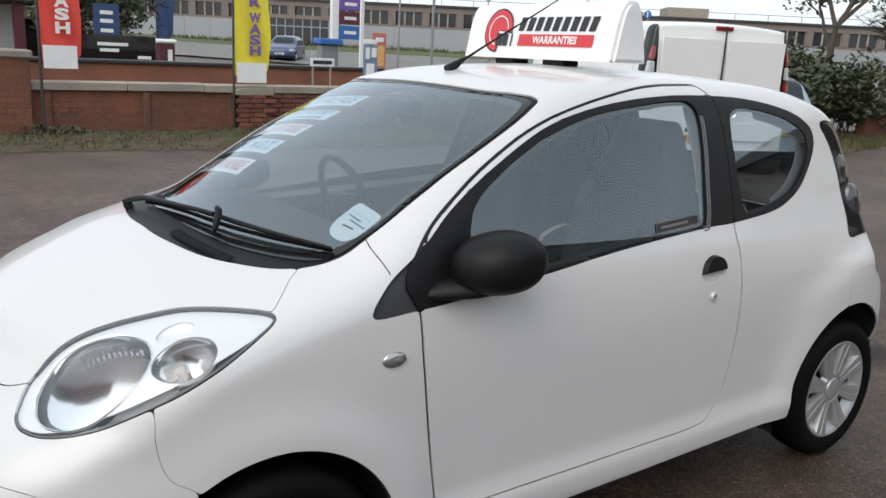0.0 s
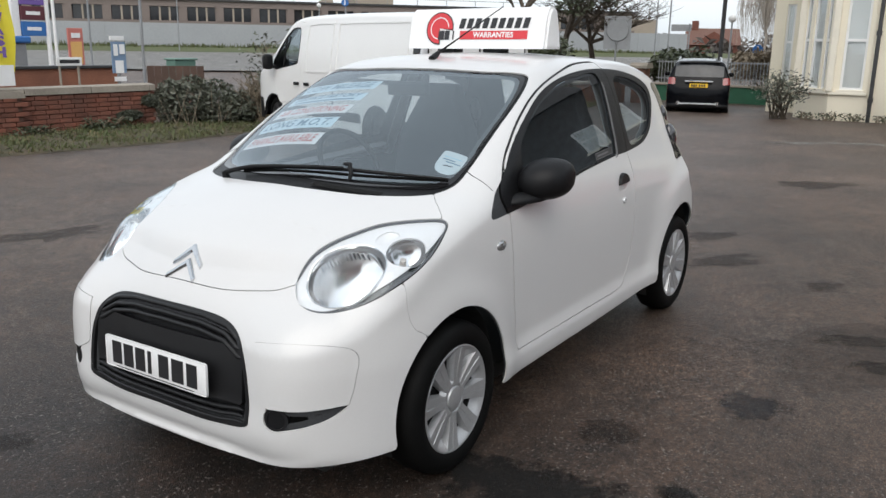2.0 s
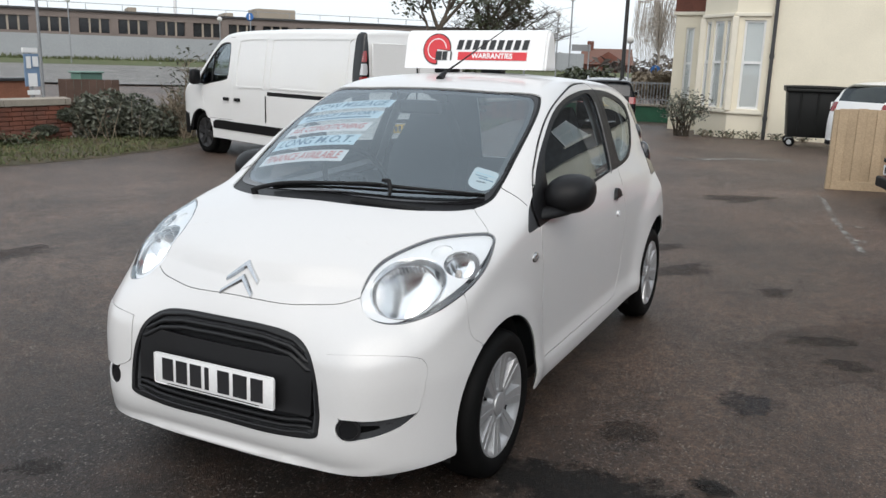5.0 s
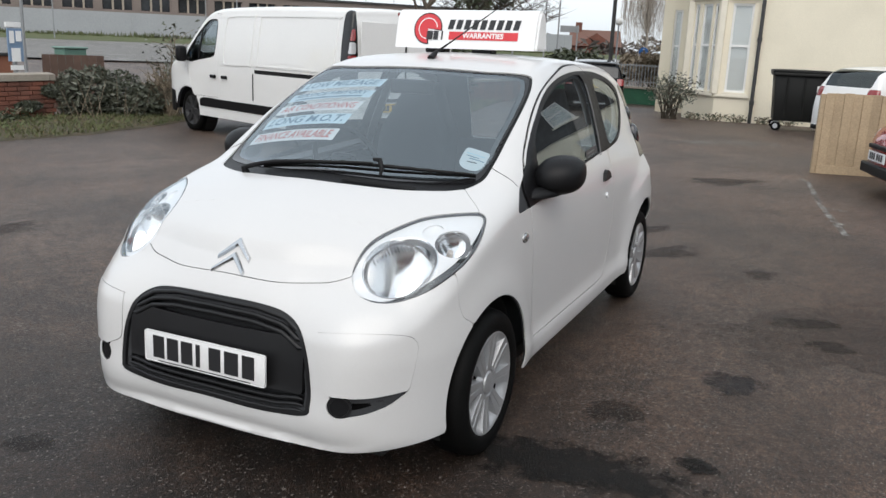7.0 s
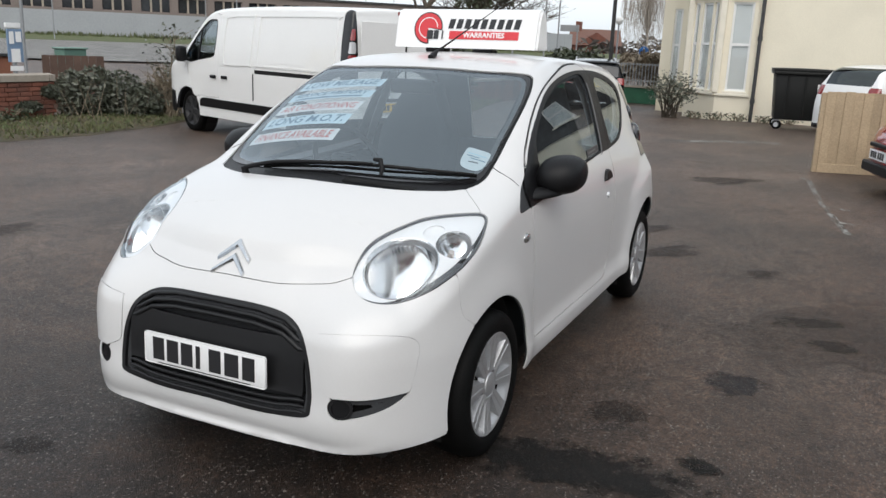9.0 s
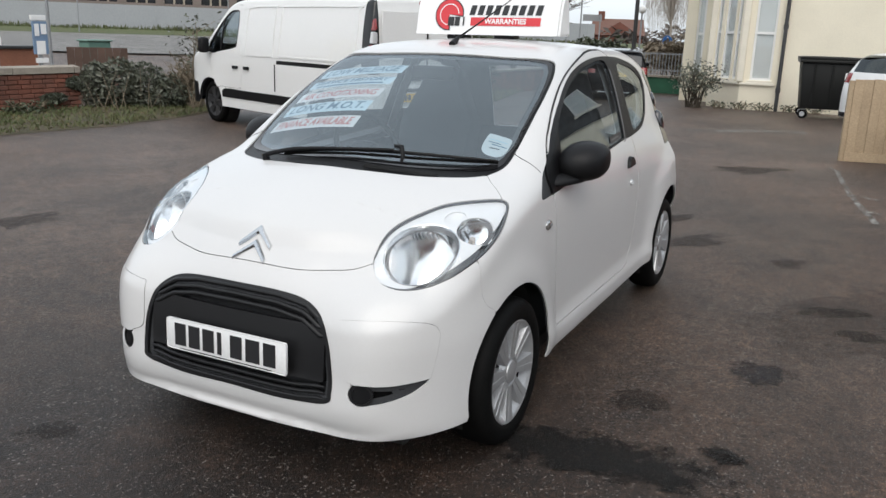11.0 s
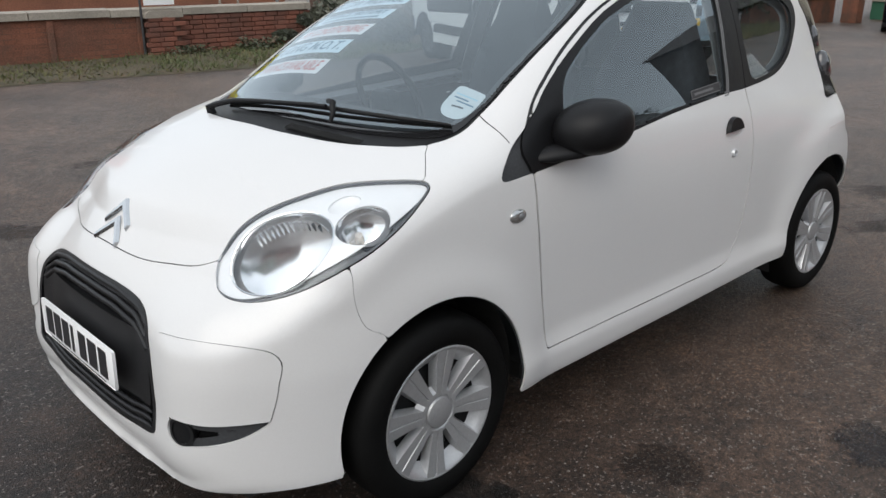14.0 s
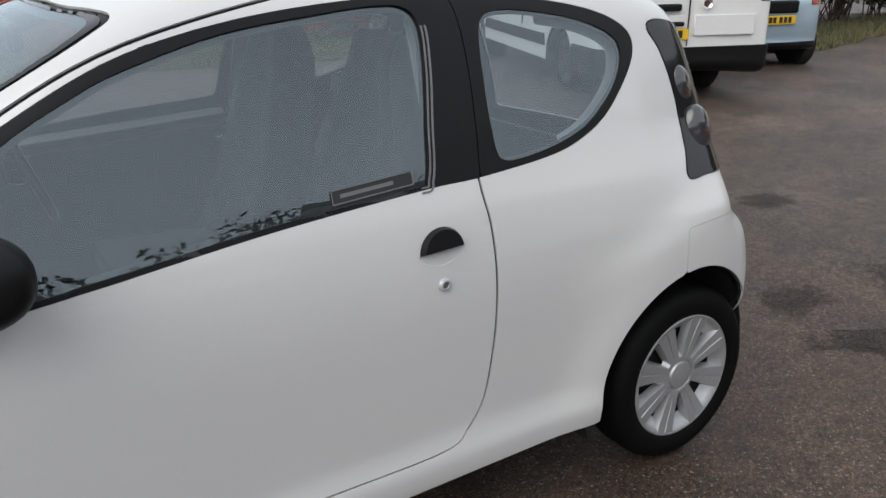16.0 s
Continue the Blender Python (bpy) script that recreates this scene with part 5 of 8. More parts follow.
for s, n in ((-1, "door"), (1, "door")):
    door = panel(n, cut(BODY, most(d_door + GD, -d_dlo, -by * s)), WHITE, car)
    pane = float_glass(cut(BODY, most(d_dglass, -by * s)))
    ob = panel("window_glass", pane, SCREEN, door, "tinted door window glass", depth=0, lift=-0.008)
    ob.data.normals_split_custom_set_from_vertices([tuple(n) for n in pane[2]])
    panel("window_surround", cut(BODY, most(d_dlo + 0.001, -d_dglass, d_door - 0.004, -by * s)), BLACK_PLASTIC, door, "black window surround", depth=0.012, lift=-0.001)
    near_glass = fine(cut(BODY, most(np.abs(d_dglass - 0.008) - 0.03, 1.42 - bx, -by * s)), 2)
    seal_d = inside(DOOR_GLASS, near_glass[0][:, 0], near_glass[0][:, 2])
    for a_, b_ in ((0.002, 0.006), (0.012, 0.017)):
        panel("window_seal", cut(near_glass, most(seal_d - b_, a_ - seal_d, 1.48 - near_glass[0][:, 0], near_glass[0][:, 2] - 1.33)), SEAL, door, "grey rubber window seal", depth=0.006, lift=0.0015)
    pane = float_glass(cut(BODY, most(d_qglass, -by * s)))
    ob = panel("quarter_glass", pane, SCREEN, car, "tinted rear quarter glass", depth=0, lift=-0.004)
    ob.data.normals_split_custom_set_from_vertices([tuple(n) for n in pane[2]])
    panel("quarter_surround", cut(BODY, most(d_dlo + 0.001, -d_qglass, 0.007 - d_door, -by * s, 1.4 - bx)), BLACK_PLASTIC, car, "black quarter window surround", depth=0.012, lift=-0.001)
FRIT = material("black_frit", (0.012, 0.012, 0.013), 0.08, 0, 0.1)
panel("windscreen", cut(BODY, d_scri - 0.010), FRONT_SCREEN, car, "tinted windscreen glass", depth=0, lift=-0.004)
panel("windscreen_border", cut(BODY, most(d_scre, 0.010 - d_scri)), FRIT, car, depth=0.006, lift=-0.003)
panel("cowl_panel", cut(BODY, most(d_scr + 0.001, -d_scre - 0.001)), BLACK_PLASTIC, car, "black plastic cowl below the windscreen", depth=0.01, lift=-0.006)
panel("hatch_glass", cut(BODY, d_hatch), SCREEN, car, depth=0.004, lift=-0.002)

# a dark shell under the paint closes the shut lines and lines the cabin
IN = cut(BODY, most(d_low + 0.02, -d_arch - 0.004, -d_dglass - 0.012, -d_qglass - 0.008, -d_scri - 0.01, -d_hatch, 0.004 - d_lamp, d_gri * -1 - 0.03, -d_fog - 0.02))
panel("cabin_lining", IN, TRIM, car, "dark cabin lining", depth=0, lift=-0.011)

from mathutils.bvhtree import BVHTree

# front grille: recessed panel, ribs, plate seat
FOG_BLACK = material("matt_black_recess", (0.005, 0.005, 0.005), 0.8, 0, 0.1, 20, 400, spec=0.08)
GRILLE_BLACK = material("satin_black_plastic", (0.011, 0.011, 0.012), 0.40, 0, 0.15, 20, 400, 0.0003, spec=0.36)
panel("grille", cut(BODY, d_gri + 0.003), BLACK_PLASTIC, car, "black textured plastic grille", depth=0.01, lift=-0.024)
NS = fine(cut(BODY, np.where(nose, np.minimum(d_gri, d_fog) - 0.03, 0.06)), 2)
ny, nz = NS[0].T[1:]
n_gri, n_fog = near(GRILLE, nz, ny), near(FOG, np.abs(ny), nz)
grille_rim = panel("grille_rim", cut(NS, most(n_gri - 0.001, -n_gri - 0.014)), GRILLE_BLACK, car, depth=0.024, lift=0.002)
nose_skin = BVHTree.FromPolygons([tuple(p) for p in BODY[0]], [tuple(int(i) for i in t) for t in BODY[1]])
for k in range(3):
    for edge_z, half, step_z, thick in (([0.641, 0.637, 0.619, 0.580], 0.350 + 0.012 * k, -0.0225, 0.0088), ([0.322, 0.320, 0.320, 0.330], 0.378, 0.0195, 0.0072)):
        pts = []
        for y in np.linspace(-half, half, 33):
            z = float(np.interp(abs(y), [0, 0.17, 0.28, 0.35], edge_z)) + step_z * k
            pts.append(nose_skin.ray_cast(Vector((-1.5, y, z)), Vector((1, 0, 0)))[0] + Vector((0.004, 0, 0)))
        part("rib", tube(pts, [0.003] + [thick] * 31 + [0.003], 8), GRILLE_BLACK, grille_rim, smooth=70)
panel("plate_seat", cut(BODY, most(d_gri + 0.012, np.maximum(np.abs(bz - 0.475) - 0.092, ay - 0.372))), GRILLE_BLACK, car, depth=0.022, lift=-0.001)
for s in (-1, 1):
    fog = panel("fog_recess", cut(NS, most(n_fog - 0.010, -ny * s)), FOG_BLACK, car, "black fog lamp recess", depth=0.02, lift=-0.030)
    round_ = np.hypot(np.abs(ny) - 0.510, nz - 0.366)
    panel("fog_blank", cut(NS, most(round_ - 0.0335, n_fog + 0.001, -ny * s)), BLACK_PLASTIC, fog, "round black blanking cover", depth=0.02, lift=-0.008)
    panel("fog_ring", cut(NS, most(np.abs(round_ - 0.0345) - 0.0040, n_fog + 0.001, -ny * s)), GRILLE_BLACK, fog, depth=0.03, lift=-0.004)

# headlamps: lens, silver bezel, bowls
BEZEL = material("lamp_bezel", (0.78, 0.78, 0.78), 0.34, 0.05, 0.04, 15, 120)
BOWL = material("lamp_reflector", (0.93, 0.93, 0.93), 0.13, 1.0, 0.03, 14, 60)
LAMP_EDGE = material("lamp_edge_grey", (0.10, 0.10, 0.105), 0.35)
CLEAR_BULB = material("indicator_bulb", (0.62, 0.56, 0.50), 0.15, 0.6)
DARK_LAMP = material("lamp_shadow_trim", (0.20, 0.20, 0.205), 0.3, 0.3, 0.2)


LS = fine(cut(BODY, d_lamp - 0.03), 2)
fx, fy, fz = LS[0].T
fa = np.abs(fy)
fu = (fx - LAMP_C[0]) * LAMP_U[0] + (fa - LAMP_C[1]) * LAMP_U[1] + (fz - LAMP_C[2]) * LAMP_U[2]
fv = (fx - LAMP_C[0]) * LAMP_V[0] + (fa - LAMP_C[1]) * LAMP_V[1] + (fz - LAMP_C[2]) * LAMP_V[2]
f_lamp = near(LAMP, fu, fv)
LAMP_N = np.cross(LAMP_U, LAMP_V)
LAMP_N = LAMP_N / np.linalg.norm(LAMP_N) * np.sign(LAMP_N[2])
swell = (fx - LAMP_C[0]) * LAMP_N[0] + (fa - LAMP_C[1]) * LAMP_N[1] + (fz - LAMP_C[2]) * LAMP_N[2]


def under_lens(u, v):
    """How far the lens stands over the lamp's plane at a point."""
    d = (fu - u) ** 2 + (fv - v) ** 2
    k = np.argpartition(d, 6)[:6]
    return float(swell[k].mean())


def on_lamp(u, v, depth, s):
    """A point of the lamp's plane, depth below its lens, on side s."""
    n = np.cross(LAMP_U, LAMP_V)
    n = n / np.linalg.norm(n) * (1 if np.cross(LAMP_U, LAMP_V)[2] > 0 else -1)
    p = LAMP_C + LAMP_U * u + LAMP_V * v - n * depth
    return Vector((p[0], s * p[1], p[2]))


def bowl(cu, cv, ru, rv, top, deep, s, rings=14, sides=56, facet=0.0, tilt=0.0):
    """An oval dish set into the lamp."""
    bm = bmesh.new()
    rows = []
    def at(r, a, sunk):
        u, v = cu + ru * r * math.cos(a), cv + rv * r * math.sin(a)
        ripple = facet * (1 - r ** 4) * abs(math.sin(34 * (u - cu) + 9 * (v - cv)))
        return bm.verts.new(on_lamp(u, v, top + sunk * (deep * (1 - r ** 2) + ripple + tilt * rv * (1 - r * math.sin(a))) - under_lens(u, v), s))

    for i in range(rings + 1):
        rows.append([at(i / rings, k * math.tau / sides, 1) for k in range(sides)] if i else [at(0, 0, 1)])
    if tilt:
        rows.append([at(1, k * math.tau / sides, 0) for k in range(sides)])
    for k in range(sides):
        bm.faces.new((rows[0][0], rows[1][k], rows[1][(k + 1) % sides]))
    for q, r in zip(rows[1:], rows[2:]):
        for k in range(sides):
            bm.faces.new((q[k], r[k], r[(k + 1) % sides], q[(k + 1) % sides]))
    return bm


for s in (-1, 1):
    lamp_ = panel("headlamp", cut(LS, most(f_lamp + 0.001, -fy * s)), LENS, car, "clear teardrop headlamp lens", depth=0, lift=-0.001)
    panel("lamp_seal", cut(LS, most(f_lamp + 0.0005, -f_lamp - 0.0055, -fy * s)), LAMP_EDGE, lamp_, "grey lamp edge", depth=0.012, lift=-0.002)
    holes = np.minimum(np.hypot(fu + 0.078, (fv - 0.014) / 0.80) - 0.134, np.hypot((fu - 0.122) / 1.2, (fv + 0.033) / 1.0) - 0.060)
    holes = np.minimum(holes, (np.hypot((fu - 0.11) / 0.044, (fv - 0.057) / 0.030) - 1) * 0.036)
    panel("bezel", cut(LS, most(f_lamp + 0.004 + 0.017 * np.clip((-fv - 0.01) / 0.08, 0, 1), -holes, -fy * s)), BEZEL, lamp_, "bright silver inner bezel", depth=0.005, lift=-0.010)
    panel("lower_trim", cut(LS, most(f_lamp + 0.003, -holes - 0.01, -fy * s)), DARK_LAMP, lamp_, "dark grey lower lamp trim", depth=0, lift=-0.030)
    part("reflector", bowl(-0.078, 0.014, 0.137, 0.110, 0.011, 0.075, s, rings=18, tilt=0.55), BOWL, lamp_, "bright main reflector", smooth=60)
    part("reflector_rim", tube([on_lamp(-0.078 + 0.134 * math.cos(a), 0.014 + 0.107 * math.sin(a), 0.0095 - under_lens(-0.078 + 0.134 * math.cos(a), 0.014 + 0.107 * math.sin(a)), s) for a in (k * math.tau / 40 for k in range(41))], 0.0022, 6), BOWL, lamp_)
    part("indicator_reflector", bowl(0.122, -0.033, 0.074, 0.062, 0.011, 0.042, s, facet=0.005, tilt=0.5), BOWL, lamp_, smooth=60)
    part("indicator_bulb", tube([on_lamp(0.105, -0.04, 0.060 - under_lens(0.105, -0.04), s), on_lamp(0.105, -0.04, 0.034 - under_lens(0.105, -0.04), s)], [0.012, 0.010], 12), CLEAR_BULB, lamp_, smooth=50)
    part("upper_bowl", bowl(0.11, 0.057, 0.046, 0.032, 0.011, 0.010, s, tilt=0.15), BEZEL, lamp_, "round pale upper bowl", smooth=60)
    slat = bmesh.new()
    for k in range(13):
        u = -0.115 + 0.0125 * k
        v = 0.107 * math.sqrt(1 - ((u + 0.078) / 0.137) ** 2) + 0.004
        sunk = lambda q: 0.009 + 0.075 * max(0, 1 - ((u + 0.078) / 0.137) ** 2 - ((q - 0.014) / 0.110) ** 2) + 0.55 * (0.124 - q)
        tube([on_lamp(u + (v - q) * 0.25, q, sunk(q) - under_lens(u, q), s) for q in (v, v - 0.008, v - 0.016)], [0.0046, 0.0042, 0.002], 5, slat)
    part("reflector_flutes", slat, BOWL, lamp_)
for s in (-1, 1):
    # smoked tail lamps with two swelling domes
    tl = panel("tail_lamp", cut(BODY, most(d_tail + 0.001, -by * s)), FRIT, car, "dark smoked tail lamp", depth=0.01, lift=0.002)
SMOKE = material("smoked_lamp", (0.045, 0.043, 0.046), 0.08, 0, 0.2, 10, 60, coat=1.0)
for s in (-1, 1):
    for cx, cy, cz, r in ((2.395, 0.620, 1.10, 0.070), (2.430, 0.668, 0.980, 0.080)):
        bm = bmesh.new()
        bmesh.ops.create_uvsphere(bm, u_segments=24, v_segments=14, radius=r, matrix=Matrix.Translation((cx, s * cy, cz)) @ Matrix.Rotation(-0.12, 4, "Y") @ Matrix.Diagonal((0.72, 0.55, 1.2, 1)))
        part("tail_lamp_dome", bm, SMOKE, car, "smoked round tail lamp dome", smooth=80)

# wheels
TREAD = [(0.184, -0.012), (0.196, -0.002), (0.206, 0.004), (0.228, 0.008), (0.250, 0.004), (0.266, -0.006), (0.2745, -0.022), (0.278, -0.045), (0.278, -0.110), (0.272, -0.135), (0.255, -0.150), (0.19, -0.150)]
WHEEL_SILVER = material("wheel_silver", (0.44, 0.445, 0.455), 0.38, 0.55, 0.08, 14, 120)
CAP_DARK = material("wheel_hollow", (0.008, 0.008, 0.009), 0.8)


def wheel(parent, x, y, z, s, turn=0.0, r=1.0, spokes=8, cap=None):
    """A tyre with a pressed trim: s is the side it faces (-1 or 1)."""
    cap = cap or WHEEL_SILVER
    m = pose(x, y, z) @ Matrix.Diagonal((r, r * -s, r, 1))
    tyre = part("wheel", lathe([(a, -b) for a, b in TREAD][::-1], 56), RUBBER, parent, "black tyre", m, smooth=35)
    bm = lathe([(0.0, 0.05), (0.15, 0.055), (0.190, 0.03)], 32)
    part("rim_hollow", bm, CAP_DARK, tyre)
    bm = lathe([(0.150, 0.034), (0.160, 0.026), (0.172, 0.014), (0.182, 0.004), (0.192, 0.000), (0.199, 0.003), (0.200, 0.03)], 56)
    cx = lathe([(0.0, 0.006), (0.036, 0.006), (0.042, 0.008), (0.045, 0.014), (0.050, 0.014), (0.054, 0.010), (0.064, 0.011), (0.080, 0.030)], 40)
    hub = bmesh.new()
    bm.to_mesh(tmp := bpy.data.meshes.new("rim"))
    hub.from_mesh(tmp)
    cx.to_mesh(tmp)
    hub.from_mesh(tmp)
    for b in (bm, cx):
        b.free()
    bpy.data.meshes.remove(tmp)
    part("hubcap", hub, cap, tyre, "silver plastic wheel trim", smooth=40)
    for k in range(spokes):
        a = turn + k * math.tau / spokes
        wide = 8 / spokes
        bm = bmesh.new()
        cols = []
        for r0, w, h in ((0.050, 0.020, 0.0105), (0.075, 0.0245, 0.010), (0.11, 0.0305, 0.008), (0.15, 0.037, 0.005), (0.186, 0.043, 0.001)):
            row = []
            for f, dz in ((-1.0, 0.028), (-0.93, 0.012), (-0.82, 0.0), (-0.09, 0.0), (-0.05, 0.0025), (0.05, 0.0025), (0.09, 0.0), (0.82, 0.0), (0.93, 0.012), (1.0, 0.028)):
                row.append(bm.verts.new((r0, h + dz, f * w * wide)))
            cols.append(row)
        for p, q in zip(cols, cols[1:]):
            for i in range(9):
                bm.faces.new((p[i], q[i], q[i + 1], p[i + 1]))
        bmesh.ops.rotate(bm, verts=bm.verts, cent=(0, 0, 0), matrix=Matrix.Rotation(a, 3, "Y"))
        part("spoke", bm, cap, tyre, smooth=24)
    return tyre


for x, turn in ((0.022, 0.12), (2.36, 0.30)):
    for s in (-1, 1):
        wheel(car, x, s * 0.775, 0.278, s, turn)
        # the dark well behind the wheel
        bm = bmesh.new()
        cxx, cz, rr = (0.022, 0.285, 0.338) if x < 1 else (2.352, 0.290, 0.358)
        rows = [[bm.verts.new((cxx + rr * math.cos(a) * (0.86 if x > 1 and math.cos(a) > 0 else 0.955 if x < 1 and math.cos(a) < 0 else 1), s * yy, cz + rr * math.sin(a))) for a in (math.pi * (-0.12 + 1.24 * k / 24) for k in range(25))] for yy in (0.715 if x < 1 else 0.74, 0.52)]
        rows.append([bm.verts.new((cxx, s * 0.52, 0.26))])
        for k in range(24):
            bm.faces.new((rows[0][k], rows[0][k + 1], rows[1][k + 1], rows[1][k]))
            bm.faces.new((rows[1][k], rows[1][k + 1], rows[2][0]))
        part("wheel_well", bm, GAP, car)
part("underbody", box(-0.5, 2.6, -0.62, 0.62, 0.165, 0.24, 0.02), GAP, car)
# boxes added inboard of the sills to block light and darken the ground
for s in (-1, 1):
    part("sill_shade_block", box(0.44, 1.93, s * 0.645 - 0.05, s * 0.645 + 0.05, 0.19, 0.26, 0.01), GAP, car, "black box added under the sill to deepen the shade")
# another added blocker, deepens the shade below the bumper
part("nose_shade_block", box(-0.46, -0.30, -0.55, 0.55, 0.155, 0.22, 0.02), GAP, car, "black box added under the nose to deepen the shade")

# cabin
PALE_TRIM = material("pale_cabin_trim", (0.30, 0.31, 0.32), 0.7, 0, 0.1)
for s in (-1, 1):
    panel("pillar_trim", cut(BODY, most(np.abs(bx - 1.585 - 0.05 * (bz - 1.15)) - 0.045, np.abs(bz - 1.14) - 0.24, -by * s)), PALE_TRIM, car, "pale grey pillar trim", depth=0.004, lift=-0.045)
    panel("quarter_trim", cut(BODY, most(d_qglass - 0.05, -d_qglass - 0.012, 1.93 - bx, -by * s)), PALE_TRIM, car, "pale grey quarter window lining", depth=0.004, lift=-0.040)
    panel("door_card", cut(BODY, most(np.abs(bz - 0.925 - 0.06 * (bx - 1.0)) - 0.022, np.abs(bx - 1.05) - 0.46, -by * s)), SEAL, car, "grey door card ledge", depth=0.05, lift=-0.035)
SEAT = material("seat_cloth", (0.055, 0.061, 0.07), 0.9, 0, 0.3, 30, 300, 0.001)
for s in (-1, 1):
    bm = prism([(1.00, 0.42), (1.50, 0.38), (1.56, 0.55), (1.30, 0.58), (0.98, 0.60)], "y", s * 0.36 - 0.22, s * 0.36 + 0.22, 0.04)
    part("front_seat_base", bm, SEAT, car, smooth=40)
    bm = curve([(1.36, 0.52), (1.46, 0.80), (1.53, 1.05), (1.565, 1.20), (1.60, 1.29), (1.66, 1.28), (1.69, 1.17), (1.64, 1.0), (1.58, 0.75), (1.52, 0.50)], 4)
    bk = bmesh.new()
    rows = []
    for f in (-1.0, -0.92, -0.6, 0.0, 0.6, 0.92, 1.0):
        shrink = 0.82 if abs(f) == 1 else 1.0
        rows.append([bk.verts.new((1.52 + (px_ - 1.52) * shrink - (0.02 if 0.5 < abs(f) < 0.95 else 0), s * 0.36 + f * (0.23 if pz_ < 1.02 else max(0.12, 0.23 - (pz_ - 1.02) * 0.55)), 0.88 + (pz_ - 0.88) * (0.97 if abs(f) == 1 else 1))) for px_, pz_ in bm])
    m_ = len(bm)
    for p, q in zip(rows, rows[1:]):
        for i in range(m_):
            bk.faces.new((p[i], p[(i + 1) % m_], q[(i + 1) % m_], q[i]))
    bk.faces.new(rows[0][::-1])
    bk.faces.new(rows[-1])
    part("front_seat_back", bk, SEAT, car, "dark grey high-backed front seat", smooth=50)
part("rear_bench", prism([(1.85, 0.45), (2.25, 0.42), (2.38, 0.90), (2.30, 0.92), (2.18, 0.60), (1.85, 0.58)], "y", -0.56, 0.56, 0.03), SEAT, car, smooth=40)
part("dashboard", prism(curve([(0.20, 0.55), (0.12, 0.90), (0.22, 0.955), (0.42, 0.965), (0.58, 0.93), (0.64, 0.86), (0.58, 0.78), (0.60, 0.55)], 4).tolist(), "y", -0.64, 0.64, 0.02), TRIM, car, "dark dashboard", smooth=40)
ring = [(0.80 + 0.06 * math.sin(a) * -1, 0.36 + 0.18 * math.cos(a), 0.93 + 0.17 * math.sin(a)) for a in (k * math.tau / 28 for k in range(29))]
wheel_ob = part("steering_wheel", tube(ring, 0.014, 8), BLACK_PLASTIC, car, smooth=60)
part("steering_boss", box(0.74, 0.82, 0.29, 0.43, 0.87, 0.97, 0.03, 2), BLACK_PLASTIC, wheel_ob)
part("inside_mirror", box(0.78, 0.81, -0.11, 0.11, 1.275, 1.34, 0.012, 2), BLACK_PLASTIC, car)

# ---------------------------------------------------------------- fittings on the body
SKIN = BVHTree.FromPolygons([tuple(p) for p in BODY[0]], [tuple(int(i) for i in t) for t in BODY[1]])


def touch(origin, way):
    hit = SKIN.ray_cast(Vector(origin), Vector(way).normalized())
    return (hit[0], hit[1]) if hit[0] is not None else (Vector(origin), -Vector(way).normalized())


def drape(name, bm, origin, eu, ev, way, lift, mat, parent, label=""):
    """Lays a flat mesh (its x and y along eu and ev; its z stands off) onto the body along a direction."""
    eu, ev = Vector(eu).normalized(), Vector(ev).normalized()
    for v in bm.verts:
        p, n = touch(Vector(origin) + eu * v.co.x + ev * v.co.y - Vector(way).normalized() * 0.4, way)
        if n.dot(Vector(way)) > 0:
            n = -n
        v.co = p + n * (lift + v.co.z)
    return part(name, bm, mat, parent, label)


def sheet(w, h, nu=12, nv=4, thick=0.0):
    """A flat grid centred on its origin."""
    bm = bmesh.new()
    g = [[bm.verts.new((w * (i / nu - 0.5), h * (j / nv - 0.5), thick)) for j in range(nv + 1)] for i in range(nu + 1)]
    for i in range(nu):
        for j in range(nv):
            bm.faces.new((g[i][j], g[i + 1][j], g[i + 1][j + 1], g[i][j + 1]))
    return bm


def lettering(text, size, width=None, shear=0.0, depth=0.0, bold=0.0):
    """The built-in font's letters as a flat mesh, centred; width squeezes them to a length."""
    cu = bpy.data.curves.new("letters", "FONT")
    cu.body, cu.size, cu.align_x, cu.align_y, cu.shear, cu.offset, cu.extrude = text, size, "CENTER", "CENTER", shear, bold, depth
    cu.resolution_u = 3
    ob = bpy.data.objects.new("letters", cu)
    scene.collection.objects.link(ob)
    me = bpy.data.meshes.new_from_object(ob.evaluated_get(bpy.context.evaluated_depsgraph_get()))
    bpy.data.objects.remove(ob)
    bpy.data.curves.remove(cu)
    bm = bmesh.new()
    bm.from_mesh(me)
    bpy.data.meshes.remove(me)
    if width and bm.verts:
        have = max(v.co.x for v in bm.verts) - min(v.co.x for v in bm.verts)
        mid = (max(v.co.x for v in bm.verts) + min(v.co.x for v in bm.verts)) / 2
        for v in bm.verts:
            v.co.x = (v.co.x - mid) * width / have
    return bm


def paint(name, color, rough=0.4, metal=0.0, **k):
    return material(name, color, rough, metal, 0.06, 8, 120, **k)


INK = paint("black_ink", (0.02, 0.02, 0.022))
RED = paint("red_print", (0.62, 0.04, 0.05))
PALE = paint("white_print", (0.80, 0.80, 0.80))
PALE_BLUE = paint("pale_blue_print", (0.42, 0.66, 0.78))

CLEAR_PLASTIC = paint("clear_plastic", (0.50, 0.50, 0.50), 0.10, 0.8)
